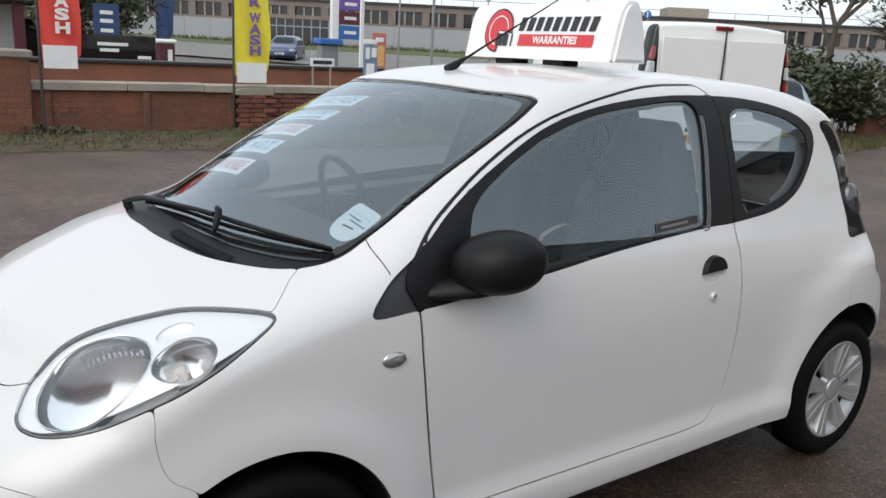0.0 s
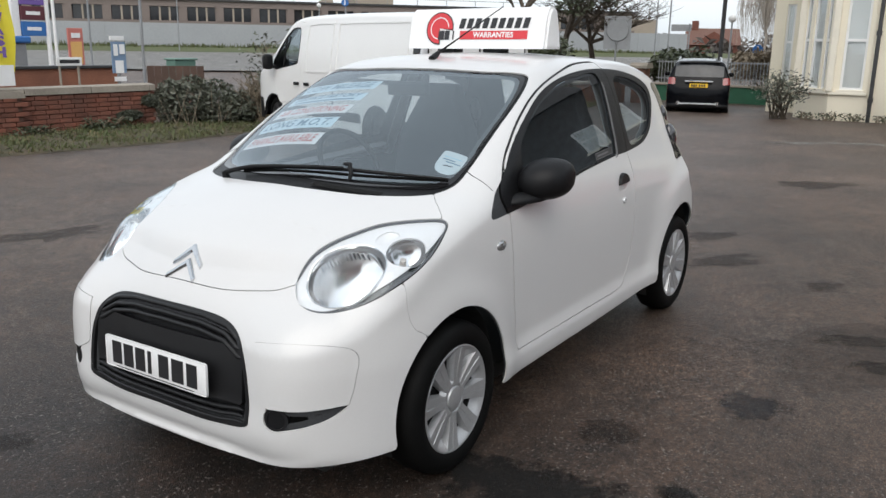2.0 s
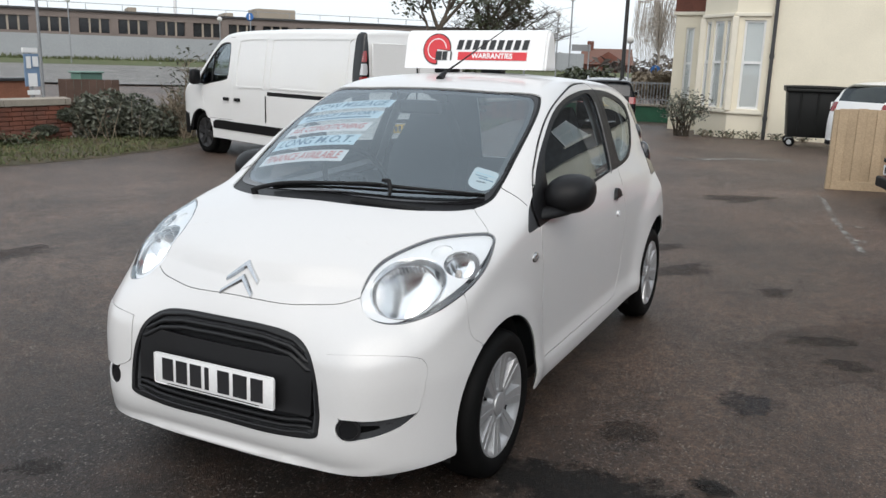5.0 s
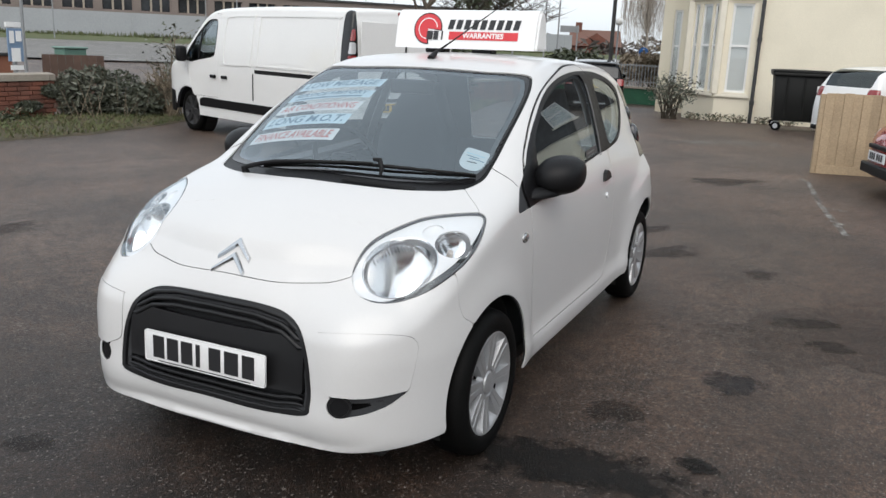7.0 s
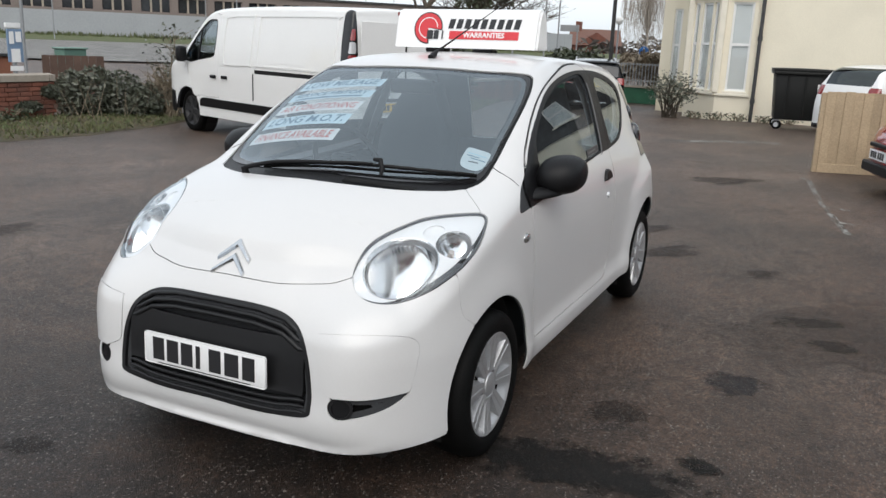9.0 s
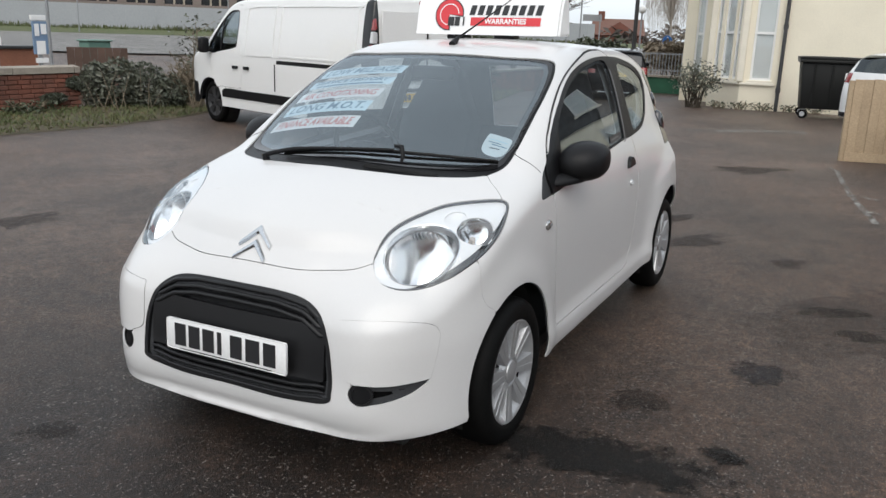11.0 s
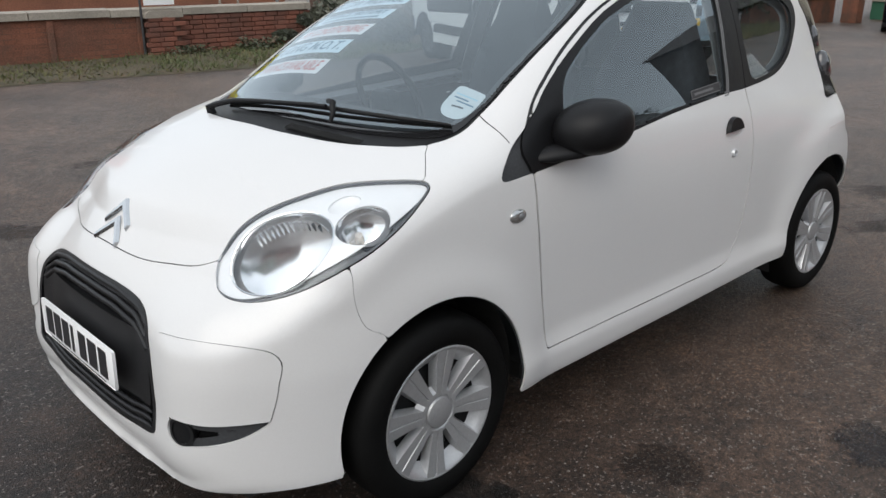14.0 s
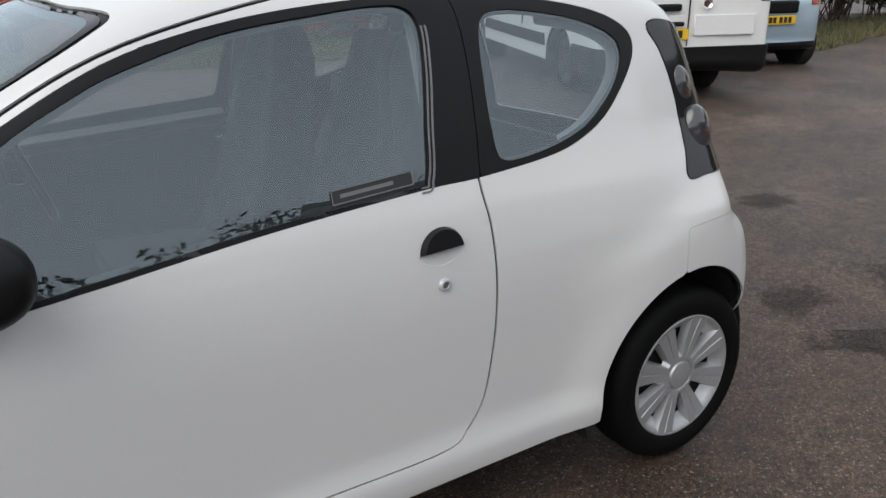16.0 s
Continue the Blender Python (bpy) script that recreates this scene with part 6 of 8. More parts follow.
# seam between wing and windscreen pillar
for s in (-1, 1):
    pts = [SKIN.find_nearest(Vector((x, s * y, z)))[0] for x, y, z in ((0.322, 0.612, 1.036), (0.316, 0.645, 1.022), (0.317, 0.677, 1.007), (0.322, 0.70, 0.991), (0.327, 0.722, 0.972))]
    part("pillar_seam", tube(pts, 0.0018, 5), GAP, car)

# the door mirrors
def mirror(s):
    def egg(x, y, z):
        return (0.592 + x, s * (0.815 + y), 0.996 + z)
    def at(x, y, z):
        return (x, s * y, z)
    bm = bmesh.new()
    rows = []
    for k in range(17):
        a = math.pi * k / 16
        yy = -0.092 * math.cos(a)
        r = math.sin(a) ** 0.62 if 0 < k < 16 else 0.06
        row = []
        for j in range(28):
            b = j * math.tau / 28
            cx_, cz_ = math.cos(b), math.sin(b)
            fx = 0.116 if cx_ < 0 else 0.088
            row.append(bm.verts.new(egg(fx * r * cx_ + 0.25 * yy, yy, 0.079 * r * math.copysign(abs(cz_) ** 0.85, cz_) + 0.10 * fx * r * cx_ + 0.05 * yy)))
        rows.append(row)
    for p, q in zip(rows, rows[1:]):
        for j in range(28):
            bm.faces.new((p[j], p[(j + 1) % 28], q[(j + 1) % 28], q[j]))
    bm.faces.new(rows[0][::-1])
    bm.faces.new(rows[-1])
    bmesh.ops.recalc_face_normals(bm, faces=bm.faces)
    house = part("door_mirror", bm, BLACK_PLASTIC, car, "black plastic door mirror housing", smooth=60)
    bm = tube([at(0.415, 0.722, 0.912), at(0.46, 0.750, 0.918), at(0.53, 0.785, 0.925), at(0.60, 0.812, 0.932), at(0.655, 0.815, 0.938)], [0.020, 0.042, 0.048, 0.044, 0.014], 16)
    for v in bm.verts:
        level = 0.912 + 0.11 * (v.co.x - 0.415)
        v.co.z = level + (v.co.z - level) * (0.75 if v.co.z > level else 0.30)
    part("mirror_arm", bm, BLACK_PLASTIC, house, smooth=60)
    bm = bmesh.new()
    bmesh.ops.create_circle(bm, cap_ends=True, segments=28, radius=1.0, matrix=Matrix.Translation(egg(0.072, 0, 0)) @ Matrix.Rotation(radians(90), 4, "Y") @ Matrix.Diagonal((0.052, 0.056, 1, 1)))
    part("mirror_glass", bm, CHROME, house)


for s in (-1, 1):
    mirror(s)
    # handle pocket, lever, lock
    half = [(0.058 * math.cos(a), 0.052 * math.sin(a)) for a in (math.pi * k / 18 for k in range(19))]
    bm = bmesh.new()
    rim = [bm.verts.new((x, z, 0.0)) for x, z in half]
    top = [bm.verts.new((x * 0.86, z * 0.84 + 0.003, 0.016)) for x, z in half]
    for i in range(len(half) - 1):
        bm.faces.new((rim[i], rim[i + 1], top[i + 1], top[i]))
    bm.faces.new(top)
    bm.faces.new((rim[-1], rim[0], top[0], top[-1]))
    hd = drape("door_handle", bm, (1.508, s * 0.79, 0.853), (1, 0, 0.05), (0, 0, 1), (0, -s, 0), 0.001, BLACK_PLASTIC, car, "black half-round door handle")
    bm = bmesh.new()
    low = [bm.verts.new((0.062 * math.cos(a), -0.034 * math.sin(a), -0.001 if 0 < k < 18 else 0.002)) for k, a in enumerate(math.pi * k / 18 for k in range(19))]
    mid_ = bm.verts.new((0, -0.004, -0.016))
    for i in range(18):
        bm.faces.new((low[i], low[i + 1], mid_))
    drape("handle_scoop", bm, (1.508, s * 0.79, 0.853), (1, 0, 0.05), (0, 0, 1), (0, -s, 0), 0.002, WHITE, hd)
    bm = lathe([(0.0, -0.004), (0.0085, -0.004), (0.0095, -0.010), (0.0135, -0.009), (0.016, 0.0)], 24)
    p, n = touch((1.508, s * 1.2, 0.774), (0, -s, 0))
    lk = part("door_lock", bm, SILVER, car, "round steel door lock", Matrix.Translation(p) @ pose(0, 0, 0, 0, 0, 0 if s < 0 else 180), smooth=30)
    part("key_slot", lathe([(0.0, -0.006), (0.0075, -0.006), (0.0085, -0.004)], 16), DARK_LAMP, lk, "dark key barrel")
    # side repeater
    p, n = touch((0.315, s * 1.2, 0.778), (0, -s, 0))
    bm = bmesh.new()
    bmesh.ops.create_uvsphere(bm, u_segments=24, v_segments=12, radius=1, matrix=Matrix.Diagonal((0.034, 0.010, 0.020, 1)))
    rp = part("side_repeater", bm, CLEAR_PLASTIC, car, "small clear side indicator", Matrix.Translation(p), smooth=80)
    bm = bmesh.new()
    bmesh.ops.create_uvsphere(bm, u_segments=20, v_segments=10, radius=1, matrix=Matrix.Translation((0.006, s * 0.004, 0)) @ Matrix.Diagonal((0.017, 0.009, 0.011, 1)))
    part("indicator_bulb", bm, DARK_LAMP, rp)
st = drape("window_sticker", sheet(0.20, 0.030, 10, 3), (1.365, -0.75, 1.012), (1, 0, 0.07), (0, 0, 1), (0, 1, 0), -0.005, INK, car, "dark strip sticker with a pale edge")
for u, v, w, h in ((0.0, 0.014, 0.20, 0.0025), (0.0, -0.014, 0.20, 0.0025), (-0.099, 0.0, 0.0025, 0.028), (0.099, 0.0, 0.0025, 0.028), (-0.015, 0.0, 0.13, 0.008)):
    drape("sticker_bar", sheet(w, h, 10, 2), (1.365 + u, -0.75, 1.012 + v + 0.07 * u), (1, 0, 0.07), (0, 0, 1), (0, 1, 0), -0.0040, SEAL, st)
# badge: two chevrons
BADGE_METAL = material("satin_chrome", (0.66, 0.67, 0.68), 0.16, 1.0, 0.05)
for k in (0, 1):
    bm = bmesh.new()
    w, t_ = 0.066, 0.021
    pts = [(-w, -0.066), (0, 0.0), (w, -0.066), (w, -0.066 - t_), (0, -t_ * 1.45), (-w, -0.066 - t_)]
    base = [bm.verts.new((x, z, 0.0)) for x, z in pts]
    ridge = [bm.verts.new((x * 0.97, z + (-t_ / 2 if i < 3 else t_ / 2) * 0.55, 0.009)) for i, (x, z) in enumerate(pts)]
    for i in range(6):
        bm.faces.new((base[i], base[(i + 1) % 6], ridge[(i + 1) % 6], ridge[i]))
    bm.faces.new((ridge[0], ridge[1], ridge[4], ridge[5]))
    bm.faces.new((ridge[1], ridge[2], ridge[3], ridge[4]))
    drape("badge", bm, (-0.450 - 0.020 * k, -0.014, 0.828 - 0.048 * k), (0, -1, 0), (0.45, 0, 0.89), (0.89, 0, -0.45), 0.001, BADGE_METAL, car, "chrome chevron badge")
# number plate with plain bars
bm = box(-0.26, 0.26, -0.0555, 0.0555, -0.004, 0.004, 0.008, 2)
PM = Matrix.Translation((-0.642, 0.004, 0.450)) @ Matrix(((0, 0.03, -1, 0), (-1, 0, 0, 0), (0, 1, 0.03, 0), (0, 0, 0, 1)))
plate = part("number_plate", bm, PALE, car, "white front number plate with black bars", PM, smooth=40)
for x, w in ((-0.195, 0.05), (-0.132, 0.05), (-0.069, 0.05), (-0.020, 0.018), (0.052, 0.05), (0.122, 0.058), (0.192, 0.05)):
    part("plate_bar", box(x - w / 2, x + w / 2, -0.038, 0.041, 0.004, 0.0055), INK, plate)
part("plate_border", box(-0.20, 0.20, -0.0505, -0.0475, 0.004, 0.0052), INK, plate)

# wipers and screen washer grille
def screen_point(x, y, lift):
    p, n = touch((x, y, 2.5), (0, 0, -1))
    return p + n * lift


def along(pts, lift):
    """Points on the screen through plan points, smoothed, at heights that may vary along the way."""
    line = curve(pts, 5, closed=False)
    hs = np.interp(np.linspace(0, 1, len(line)), np.linspace(0, 1, len(lift)), lift)
    return [screen_point(x, y, h) for (x, y), h in zip(line, hs)]


sweep = [(0.045, 0.27), (0.068, 0.02), (0.108, -0.235), (0.170, -0.42), (0.247, -0.582)]
line = along(sweep, [0.014, 0.022, 0.030, 0.024, 0.014])
wp = part("wiper_blade", tube(line, list(np.interp(np.linspace(0, 1, len(line)), [0, 0.3, 0.55, 0.8, 1], [0.004, 0.006, 0.0075, 0.006, 0.004])), 8), BLACK_PLASTIC, car, "single black windscreen wiper", smooth=60)
part("wiper_rubber", tube(along(sweep, [0.006, 0.008, 0.008, 0.008, 0.006]), 0.006, 5), RUBBER, wp)
line = along([(0.005, 0.335), (0.022, 0.20), (0.050, -0.02), (0.094, -0.215)], [0.018, 0.034, 0.036, 0.040])
part("wiper_arm", tube(line, list(np.linspace(0.010, 0.006, len(line))), 8), BLACK_PLASTIC, wp, smooth=60)
part("wiper_joint", tube([screen_point(0.106, -0.215, 0.052), screen_point(0.100, -0.245, 0.056), screen_point(0.080, -0.262, 0.03), screen_point(0.066, -0.262, 0.010)], [0.008, 0.010, 0.009, 0.006], 8), BLACK_PLASTIC, wp, smooth=60)
part("wiper_pivot", tube([screen_point(0.005, 0.335, -0.01), screen_point(0.005, 0.335, 0.026)], [0.016, 0.012], 14), BLACK_PLASTIC, wp, smooth=40)
for k in range(34):
    yy = -0.14 - 0.0085 * k
    xx = -0.012 + 0.35 * max(0, abs(yy) - 0.15) ** 1.6
    part("vent_slot", tube([screen_point(xx, yy, 0.0), screen_point(xx + 0.028, yy, 0.001)], 0.0028, 4), GAP, car)
# aerial
p = screen_point(1.005, -0.005, 0)
mast = part("aerial", tube([p + Vector((-0.03, 0, -0.004)), p + Vector((0.0, 0, 0.012)), p + Vector((0.035, -0.003, 0.034))], [0.018, 0.015, 0.007], 10), BLACK_PLASTIC, car, "black roof aerial", smooth=50)
part("aerial_rod", tube([p + Vector((0.03, -0.003, 0.03)), p + Vector((0.085, -0.062, 0.085)), p + Vector((0.26, -0.21, 0.24))], [0.0052, 0.0036, 0.0022], 8), BLACK_PLASTIC, mast)

# sale strips behind the windscreen
STRIP_BLUE = paint("strip_pale_blue", (0.60, 0.76, 0.84))
STRIP_INK = paint("strip_blue_ink", (0.07, 0.17, 0.27))
STRIP_RED = paint("strip_red_ink", (0.60, 0.13, 0.10))
rows = [("LOW MILEAGE", 0.700, STRIP_BLUE, STRIP_INK, 0.078), ("SERVICE HISTORY", 0.600, STRIP_BLUE, STRIP_INK, 0.070), ("AIR CONDITIONING", 0.500, PALE, STRIP_RED, 0.075), ("LONG M.O.T.", 0.402, STRIP_BLUE, STRIP_INK, 0.080), ("FINANCE AVAILABLE", 0.305, PALE, STRIP_RED, 0.078)]
ev = Vector((0.87, 0, 0.49))
down = (0.49, 0, -0.87)
for text, x, back, ink, h in rows:
    p = touch((x, 0.325, 2.5), (0, 0, -1))[0]
    small = text.startswith("SERVICE")
    st = drape("sale_strip", sheet(0.47, h, 16, 5), p, (0, -1, 0), ev, down, -0.010, back, car, "printed sale strip behind the windscreen")
    drape("strip_lettering", lettering(text, h * (0.62 if small else 0.92), 0.42, 0.15, bold=0.0012), p + ev * (0.013 if small else 0), (0, -1, 0), ev, down, -0.0085, ink, st)
    if small:
        drape("strip_bar", sheet(0.38, 0.012, 10, 2), p - ev * 0.022, (0, -1, 0), ev, down, -0.0085, ink, st)
# paper disc on the near lower corner
p = touch((0.325, -0.535, 2.5), (0, 0, -1))[0]
bm = bmesh.new()
hub = bm.verts.new((0, 0, 0))
rim = []
for k in range(40):
    a = k * math.tau / 40
    e_ = 0.25 if math.sin(a) > 0 else 0.8
    rim.append(bm.verts.new((math.copysign(abs(math.cos(a)) ** e_, math.cos(a)) * 0.050, math.copysign(abs(math.sin(a)) ** e_, math.sin(a)) * 0.062, 0)))
for k in range(40):
    bm.faces.new((hub, rim[k], rim[(k + 1) % 40]))
td = drape("paper_disc", bm, p, (0, -1, 0), ev, down, -0.0085, paint("disc_paper", (0.66, 0.72, 0.74)), car, "pale paper disc behind the windscreen")
for k, (u, v, w_) in enumerate(((0.0, 0.030, 0.075), (-0.01, 0.016, 0.05), (0.012, 0.004, 0.06))):
    drape("disc_print", sheet(w_, 0.005, 6, 2), p + ev * v + Vector((0, -u, 0)), (0, -1, 0), ev, down, -0.0078, STRIP_INK if k else PALE_BLUE, td)
drape("disc_mark", sheet(0.04, 0.006, 6, 2), p - ev * 0.016, (0, -1, 0.25), ev, down, -0.0078, INK, td)

# roof sign
sign = thing("roof_sign", "white roof sign with red and black lettering", "sign", CAR)
PROF = curve([(1.342, 1.484), (1.352, 1.53), (1.372, 1.62), (1.395, 1.668), (1.425, 1.682), (1.46, 1.668), (1.485, 1.60), (1.50, 1.53), (1.508, 1.484)], 6, closed=False)
WHITE_PLASTIC = material("white_plastic", (0.82, 0.82, 0.82), 0.3, 0, 0.03, 4, 90)
bm = prism(PROF.tolist(), "y", -0.405, 0.405)
bmesh.ops.bevel(bm, geom=[e for e in bm.edges if abs(e.verts[0].co.y - e.verts[1].co.y) < 1e-5 and len(e.link_faces) == 2 and any(len(f.verts) > 6 for f in e.link_faces)], offset=0.012, segments=2, affect="EDGES")
part("sign_box", bm, WHITE_PLASTIC, sign, smooth=50)
for y in (0.17, -0.10):
    part("magnet_foot", box(1.36, 1.44, y - 0.055, y + 0.055, 1.462, 1.488, 0.006), BLACK_PLASTIC, sign)
LEAN = Vector((0.215, 0, 0.977))


def on_sign(name, bm, y, up, lift, mat, label=""):
    """Lays flat work on the sign's front face."""
    m = Matrix.Translation(Vector((1.352, y, 1.53)) + LEAN * up) @ Matrix(((0, LEAN.x, -0.977, 0), (-1, 0, 0, 0), (0, LEAN.z, 0.215, 0), (0, 0, 0, 1))) @ Matrix.Translation((0, 0, lift + 0.0025))
    return part(name, bm, mat, sign, label, m)


for k in range(9):  # a name, as plain slanted bars
    bm = sheet(0.031, 0.050, 2, 2)
    for v in bm.verts:
        v.co.x += 0.22 * v.co.y
    on_sign("name_bar", bm, 0.075 - k * 0.0455, 0.078, 0.0005, INK)
on_sign("red_bar", sheet(0.385, 0.042, 2, 2), -0.108, 0.020, 0.0003, RED)
on_sign("bar_lettering", lettering("WARRANTIES", 0.036, 0.23, 0.0, 0.0, 0.0012), -0.108, 0.020, 0.001, PALE)


def disc_ring(r0, r1, a0, a1, n=28):
    bm = bmesh.new()
    a = [(a0 + (a1 - a0) * k / n) for k in range(n + 1)]
    p = [bm.verts.new((r0 * math.cos(t), r0 * math.sin(t), 0)) for t in a]
    q = [bm.verts.new((r1 * math.cos(t), r1 * math.sin(t), 0)) for t in a]
    for i in range(n):
        bm.faces.new((p[i], q[i], q[i + 1], p[i + 1]))
    return bm


on_sign("emblem_edge", disc_ring(0.0, 0.083, -0.15, 4.85), 0.21, 0.055, 0.0003, INK)
on_sign("emblem_disc", disc_ring(0.0, 0.077, -0.08, 4.75), 0.21, 0.055, 0.0008, RED)
on_sign("emblem_ring", disc_ring(0.051, 0.056, 0.1, 4.6), 0.21, 0.055, 0.0013, PALE)
for k, w in enumerate((0.036, 0.028, 0.008)):
    on_sign("emblem_bar", sheet(w, 0.046, 2, 2), 0.196 - k * 0.036, 0.020, 0.0018, INK)

# ---------------------------------------------------------------- other vehicles
def ease(points, xs_):
    p = np.array(points)
    return np.interp(xs_, p[:, 0], p[:, 1])


def hull(side, widths, plan, step=0.03, k=0.07, sag_f=0.10, sag_r=-0.06, crown=0.03, flare=(), half=0.9):
    """A vehicle's skin from its side outline, its width by height and its plan outline (half)."""
    sd_ = curve(side, 8)
    pl = curve([(a, b) for a, b in plan] + [(plan[-1][0] - 0.05, -0.4), (plan[0][0] + 0.05, -0.4)], 8)
    x0, x1 = sd_[:, 0].min() - 0.1, sd_[:, 0].max() + 0.1
    g = 0.015
    sx, sz = np.meshgrid(np.arange(x0, x1, g), np.arange(0, 2.4, g), indexing="ij")
    S = inside(sd_, sx, sz)
    px, py = np.meshgrid(np.arange(x0, x1, g), np.arange(-0.05, 1.3, g), indexing="ij")
    Pl = inside(pl, px, py)
    xm = (x0 + x1) / 2

    def field(X, Y, Z):
        a = np.abs(Y)
        q = (a / 0.7) ** 2
        sag = np.interp(X, [x0, xm - 0.4, xm + 0.4, x1], [sag_f, 0.0, 0.0, sag_r])
        fs = bilinear(S, (x0, 0.0), g, X - sag * q + 0 * Z, Z + crown * q + 0 * X)
        fp = bilinear(Pl, (x0, -0.05), g, X + 0 * a, a + 0 * X)
        w = ease(widths, Z)
        for hx, hz, r, amount in flare:
            w = w + amount * np.exp(-((np.hypot(X - hx, Z - hz) - r) / 0.07) ** 2)
        return smax(fs, smax((a - w) * 0.95, fp, 0.06), k)

    top = sd_[:, 1].max() + 0.08
    return shell(field, (x0, -1.15, 0.08), (x1, 1.15, top), step)


def wheels(parent, base, track, r, cap, spokes, y_hub=None):
    for x in (0.0, base):
        for s in (-1, 1):
            wheel(parent, x, s * track, 0.278 * r, s, 0.2, r, spokes, cap)


def place(x, y, heading):
    return Matrix.Translation((x, y, ground_z(x, y))) @ Matrix.Rotation(radians(heading + 180), 4, "Z")


def bars_on_plate(parent, m, w, mat_back, label):
    pl = part("number_plate", box(-w / 2, w / 2, -0.055, 0.055, -0.004, 0.004, 0.006), mat_back, parent, label, m)
    for x in (-0.36, -0.24, -0.12, 0.06, 0.19, 0.32):
        part("plate_bar", box(x * w - 0.024, x * w + 0.024, -0.036, 0.036, 0.004, 0.006), INK, pl)


YELLOW_PLATE = paint("yellow_plate", (0.80, 0.50, 0.03))
RED_LENS = material("red_lens", (0.24, 0.012, 0.012), 0.15, 0, 0.1, coat=1.0)
CLEAR_LENS = material("pale_lens", (0.55, 0.55, 0.56), 0.12, 0.2, 0.1, coat=1.0)
PRIVACY = glass_material("dark_car_glass", (0.22, 0.24, 0.25), gloss=0.06)
VAN_WHITE = material("van_white", (0.78, 0.78, 0.77), 0.3, 0, 0.03, 1.5, 60, 0, 0.5)
BACK = Matrix(((0, 0, 1, 0), (1, 0, 0, 0), (0, 1, 0, 0), (0, 0, 0, 1)))  # lays flat work on a rear face

# white panel van
van = thing("van", "white panel van with black trim parked by the ivy", "van", place(8.50, 7.40, 71.3))
VH = hull([(-0.90, 0.30), (-0.97, 0.45), (-0.96, 0.68), (-0.90, 0.90), (-0.76, 1.06), (-0.55, 1.16), (-0.28, 1.26), (0.0, 1.46), (0.26, 1.68), (0.50, 1.85), (0.78, 1.93), (1.3, 1.96), (2.2, 1.97), (3.4, 1.955), (3.98, 1.93), (4.05, 1.85), (4.09, 1.4), (4.10, 0.9), (4.11, 0.5),
           (4.08, 0.36), (3.6, 0.30), (1.5, 0.28)],
          [(0, 0.90), (0.3, 0.95), (0.6, 0.965), (0.95, 0.968), (1.15, 0.955), (1.5, 0.905), (1.85, 0.845), (2.1, 0.80)],
          [(-0.985, 0.0), (-0.96, 0.45), (-0.86, 0.72), (-0.65, 0.87), (-0.3, 0.945), (0.5, 0.975), (2.0, 0.98), (3.7, 0.975), (4.0, 0.955), (4.09, 0.90), (4.115, 0.5), (4.12, 0.0)], 0.026, 0.06, 0.10, -0.01, 0.03, ((0, 0.34, 0.40, 0.015), (3.1, 0.34, 0.40, 0.015)))
vx, vy, vz = VH[0].T
va = np.abs(vy)
v_arch = np.where(va > 0.4, np.minimum(np.hypot(vx, vz - 0.33) - 0.385, np.hypot(vx - 3.10, vz - 0.33) - 0.385), 0.06)
v_win = near(curve([(0.02, 1.16), (0.03, 1.24), (0.20, 1.42), (0.42, 1.62), (0.60, 1.735), (0.78, 1.755), (0.86, 1.72), (0.88, 1.5), (0.86, 1.28), (0.80, 1.20), (0.4, 1.14), (0.12, 1.10)], 6), vx, vz)
v_scr = np.where(vz > 1.1, near(curve(both([(-0.30, 0.0), (-0.28, 0.35), (-0.18, 0.62), (0.0, 0.74), (0.25, 0.74), (0.48, 0.70), (0.56, 0.62), (0.52, 0.3), (0.50, 0.0)]), 6), vx, vy), 0.06)
v_bump = near(np.array([(-1.2, 0), (-1.2, 0.62), (-0.80, 0.66), (-0.42, 0.62), (-0.36, 0.30), (-0.3, 0)]), vx, vz)
v_tail = near(curve([(3.93, 1.02), (3.90, 1.3), (3.88, 1.7), (3.90, 1.86), (4.0, 1.9), (4.2, 1.88), (4.2, 1.0), (4.1, 0.98)], 6), vx, vz)
v_tail = np.maximum(v_tail, 0.80 - va)
v_low = 0.29 - vz
v_skirt = near(np.array([(0.42, 0.44), (0.42, 0.54), (0.50, 0.57), (2.66, 0.57), (2.7, 0.44)]), vx, vz)
v_rail = near(np.array([(1.95, 1.005), (1.95, 1.06), (3.75, 1.06), (3.75, 1.005)]), vx, vz)
v_rb = np.where(vx > 3.5, vz - 0.55, 0.06)
v_door1 = near(curve([(0.03, 1.08), (0.20, 0.62), (0.42, 0.60), (0.9, 0.60), (0.985, 0.66), (0.99, 1.2), (0.985, 1.75), (0.90, 1.83), (0.7, 1.82), (0.45, 1.68), (0.20, 1.46), (0.03, 1.25)], 6), vx, vz)
v_panel1 = near(curve([(1.12, 1.17), (1.12, 1.72), (1.20, 1.79), (1.80, 1.80), (1.85, 1.75), (1.85, 1.15), (1.80, 1.12), (1.25, 1.10)], 6), vx, vz)
v_panel2 = near(curve([(2.02, 1.15), (2.02, 1.75), (2.08, 1.80), (3.70, 1.80), (3.76, 1.75), (3.76, 1.17), (3.70, 1.12), (2.08, 1.12)], 6), vx, vz)
vg = 0.0022
panel("body", cut(VH, most(-v_arch, v_low, -v_win, -v_scr, -v_bump, -v_tail, -v_skirt, -v_rail, -v_rb, vg - v_door1)), VAN_WHITE, van, "white painted van body")
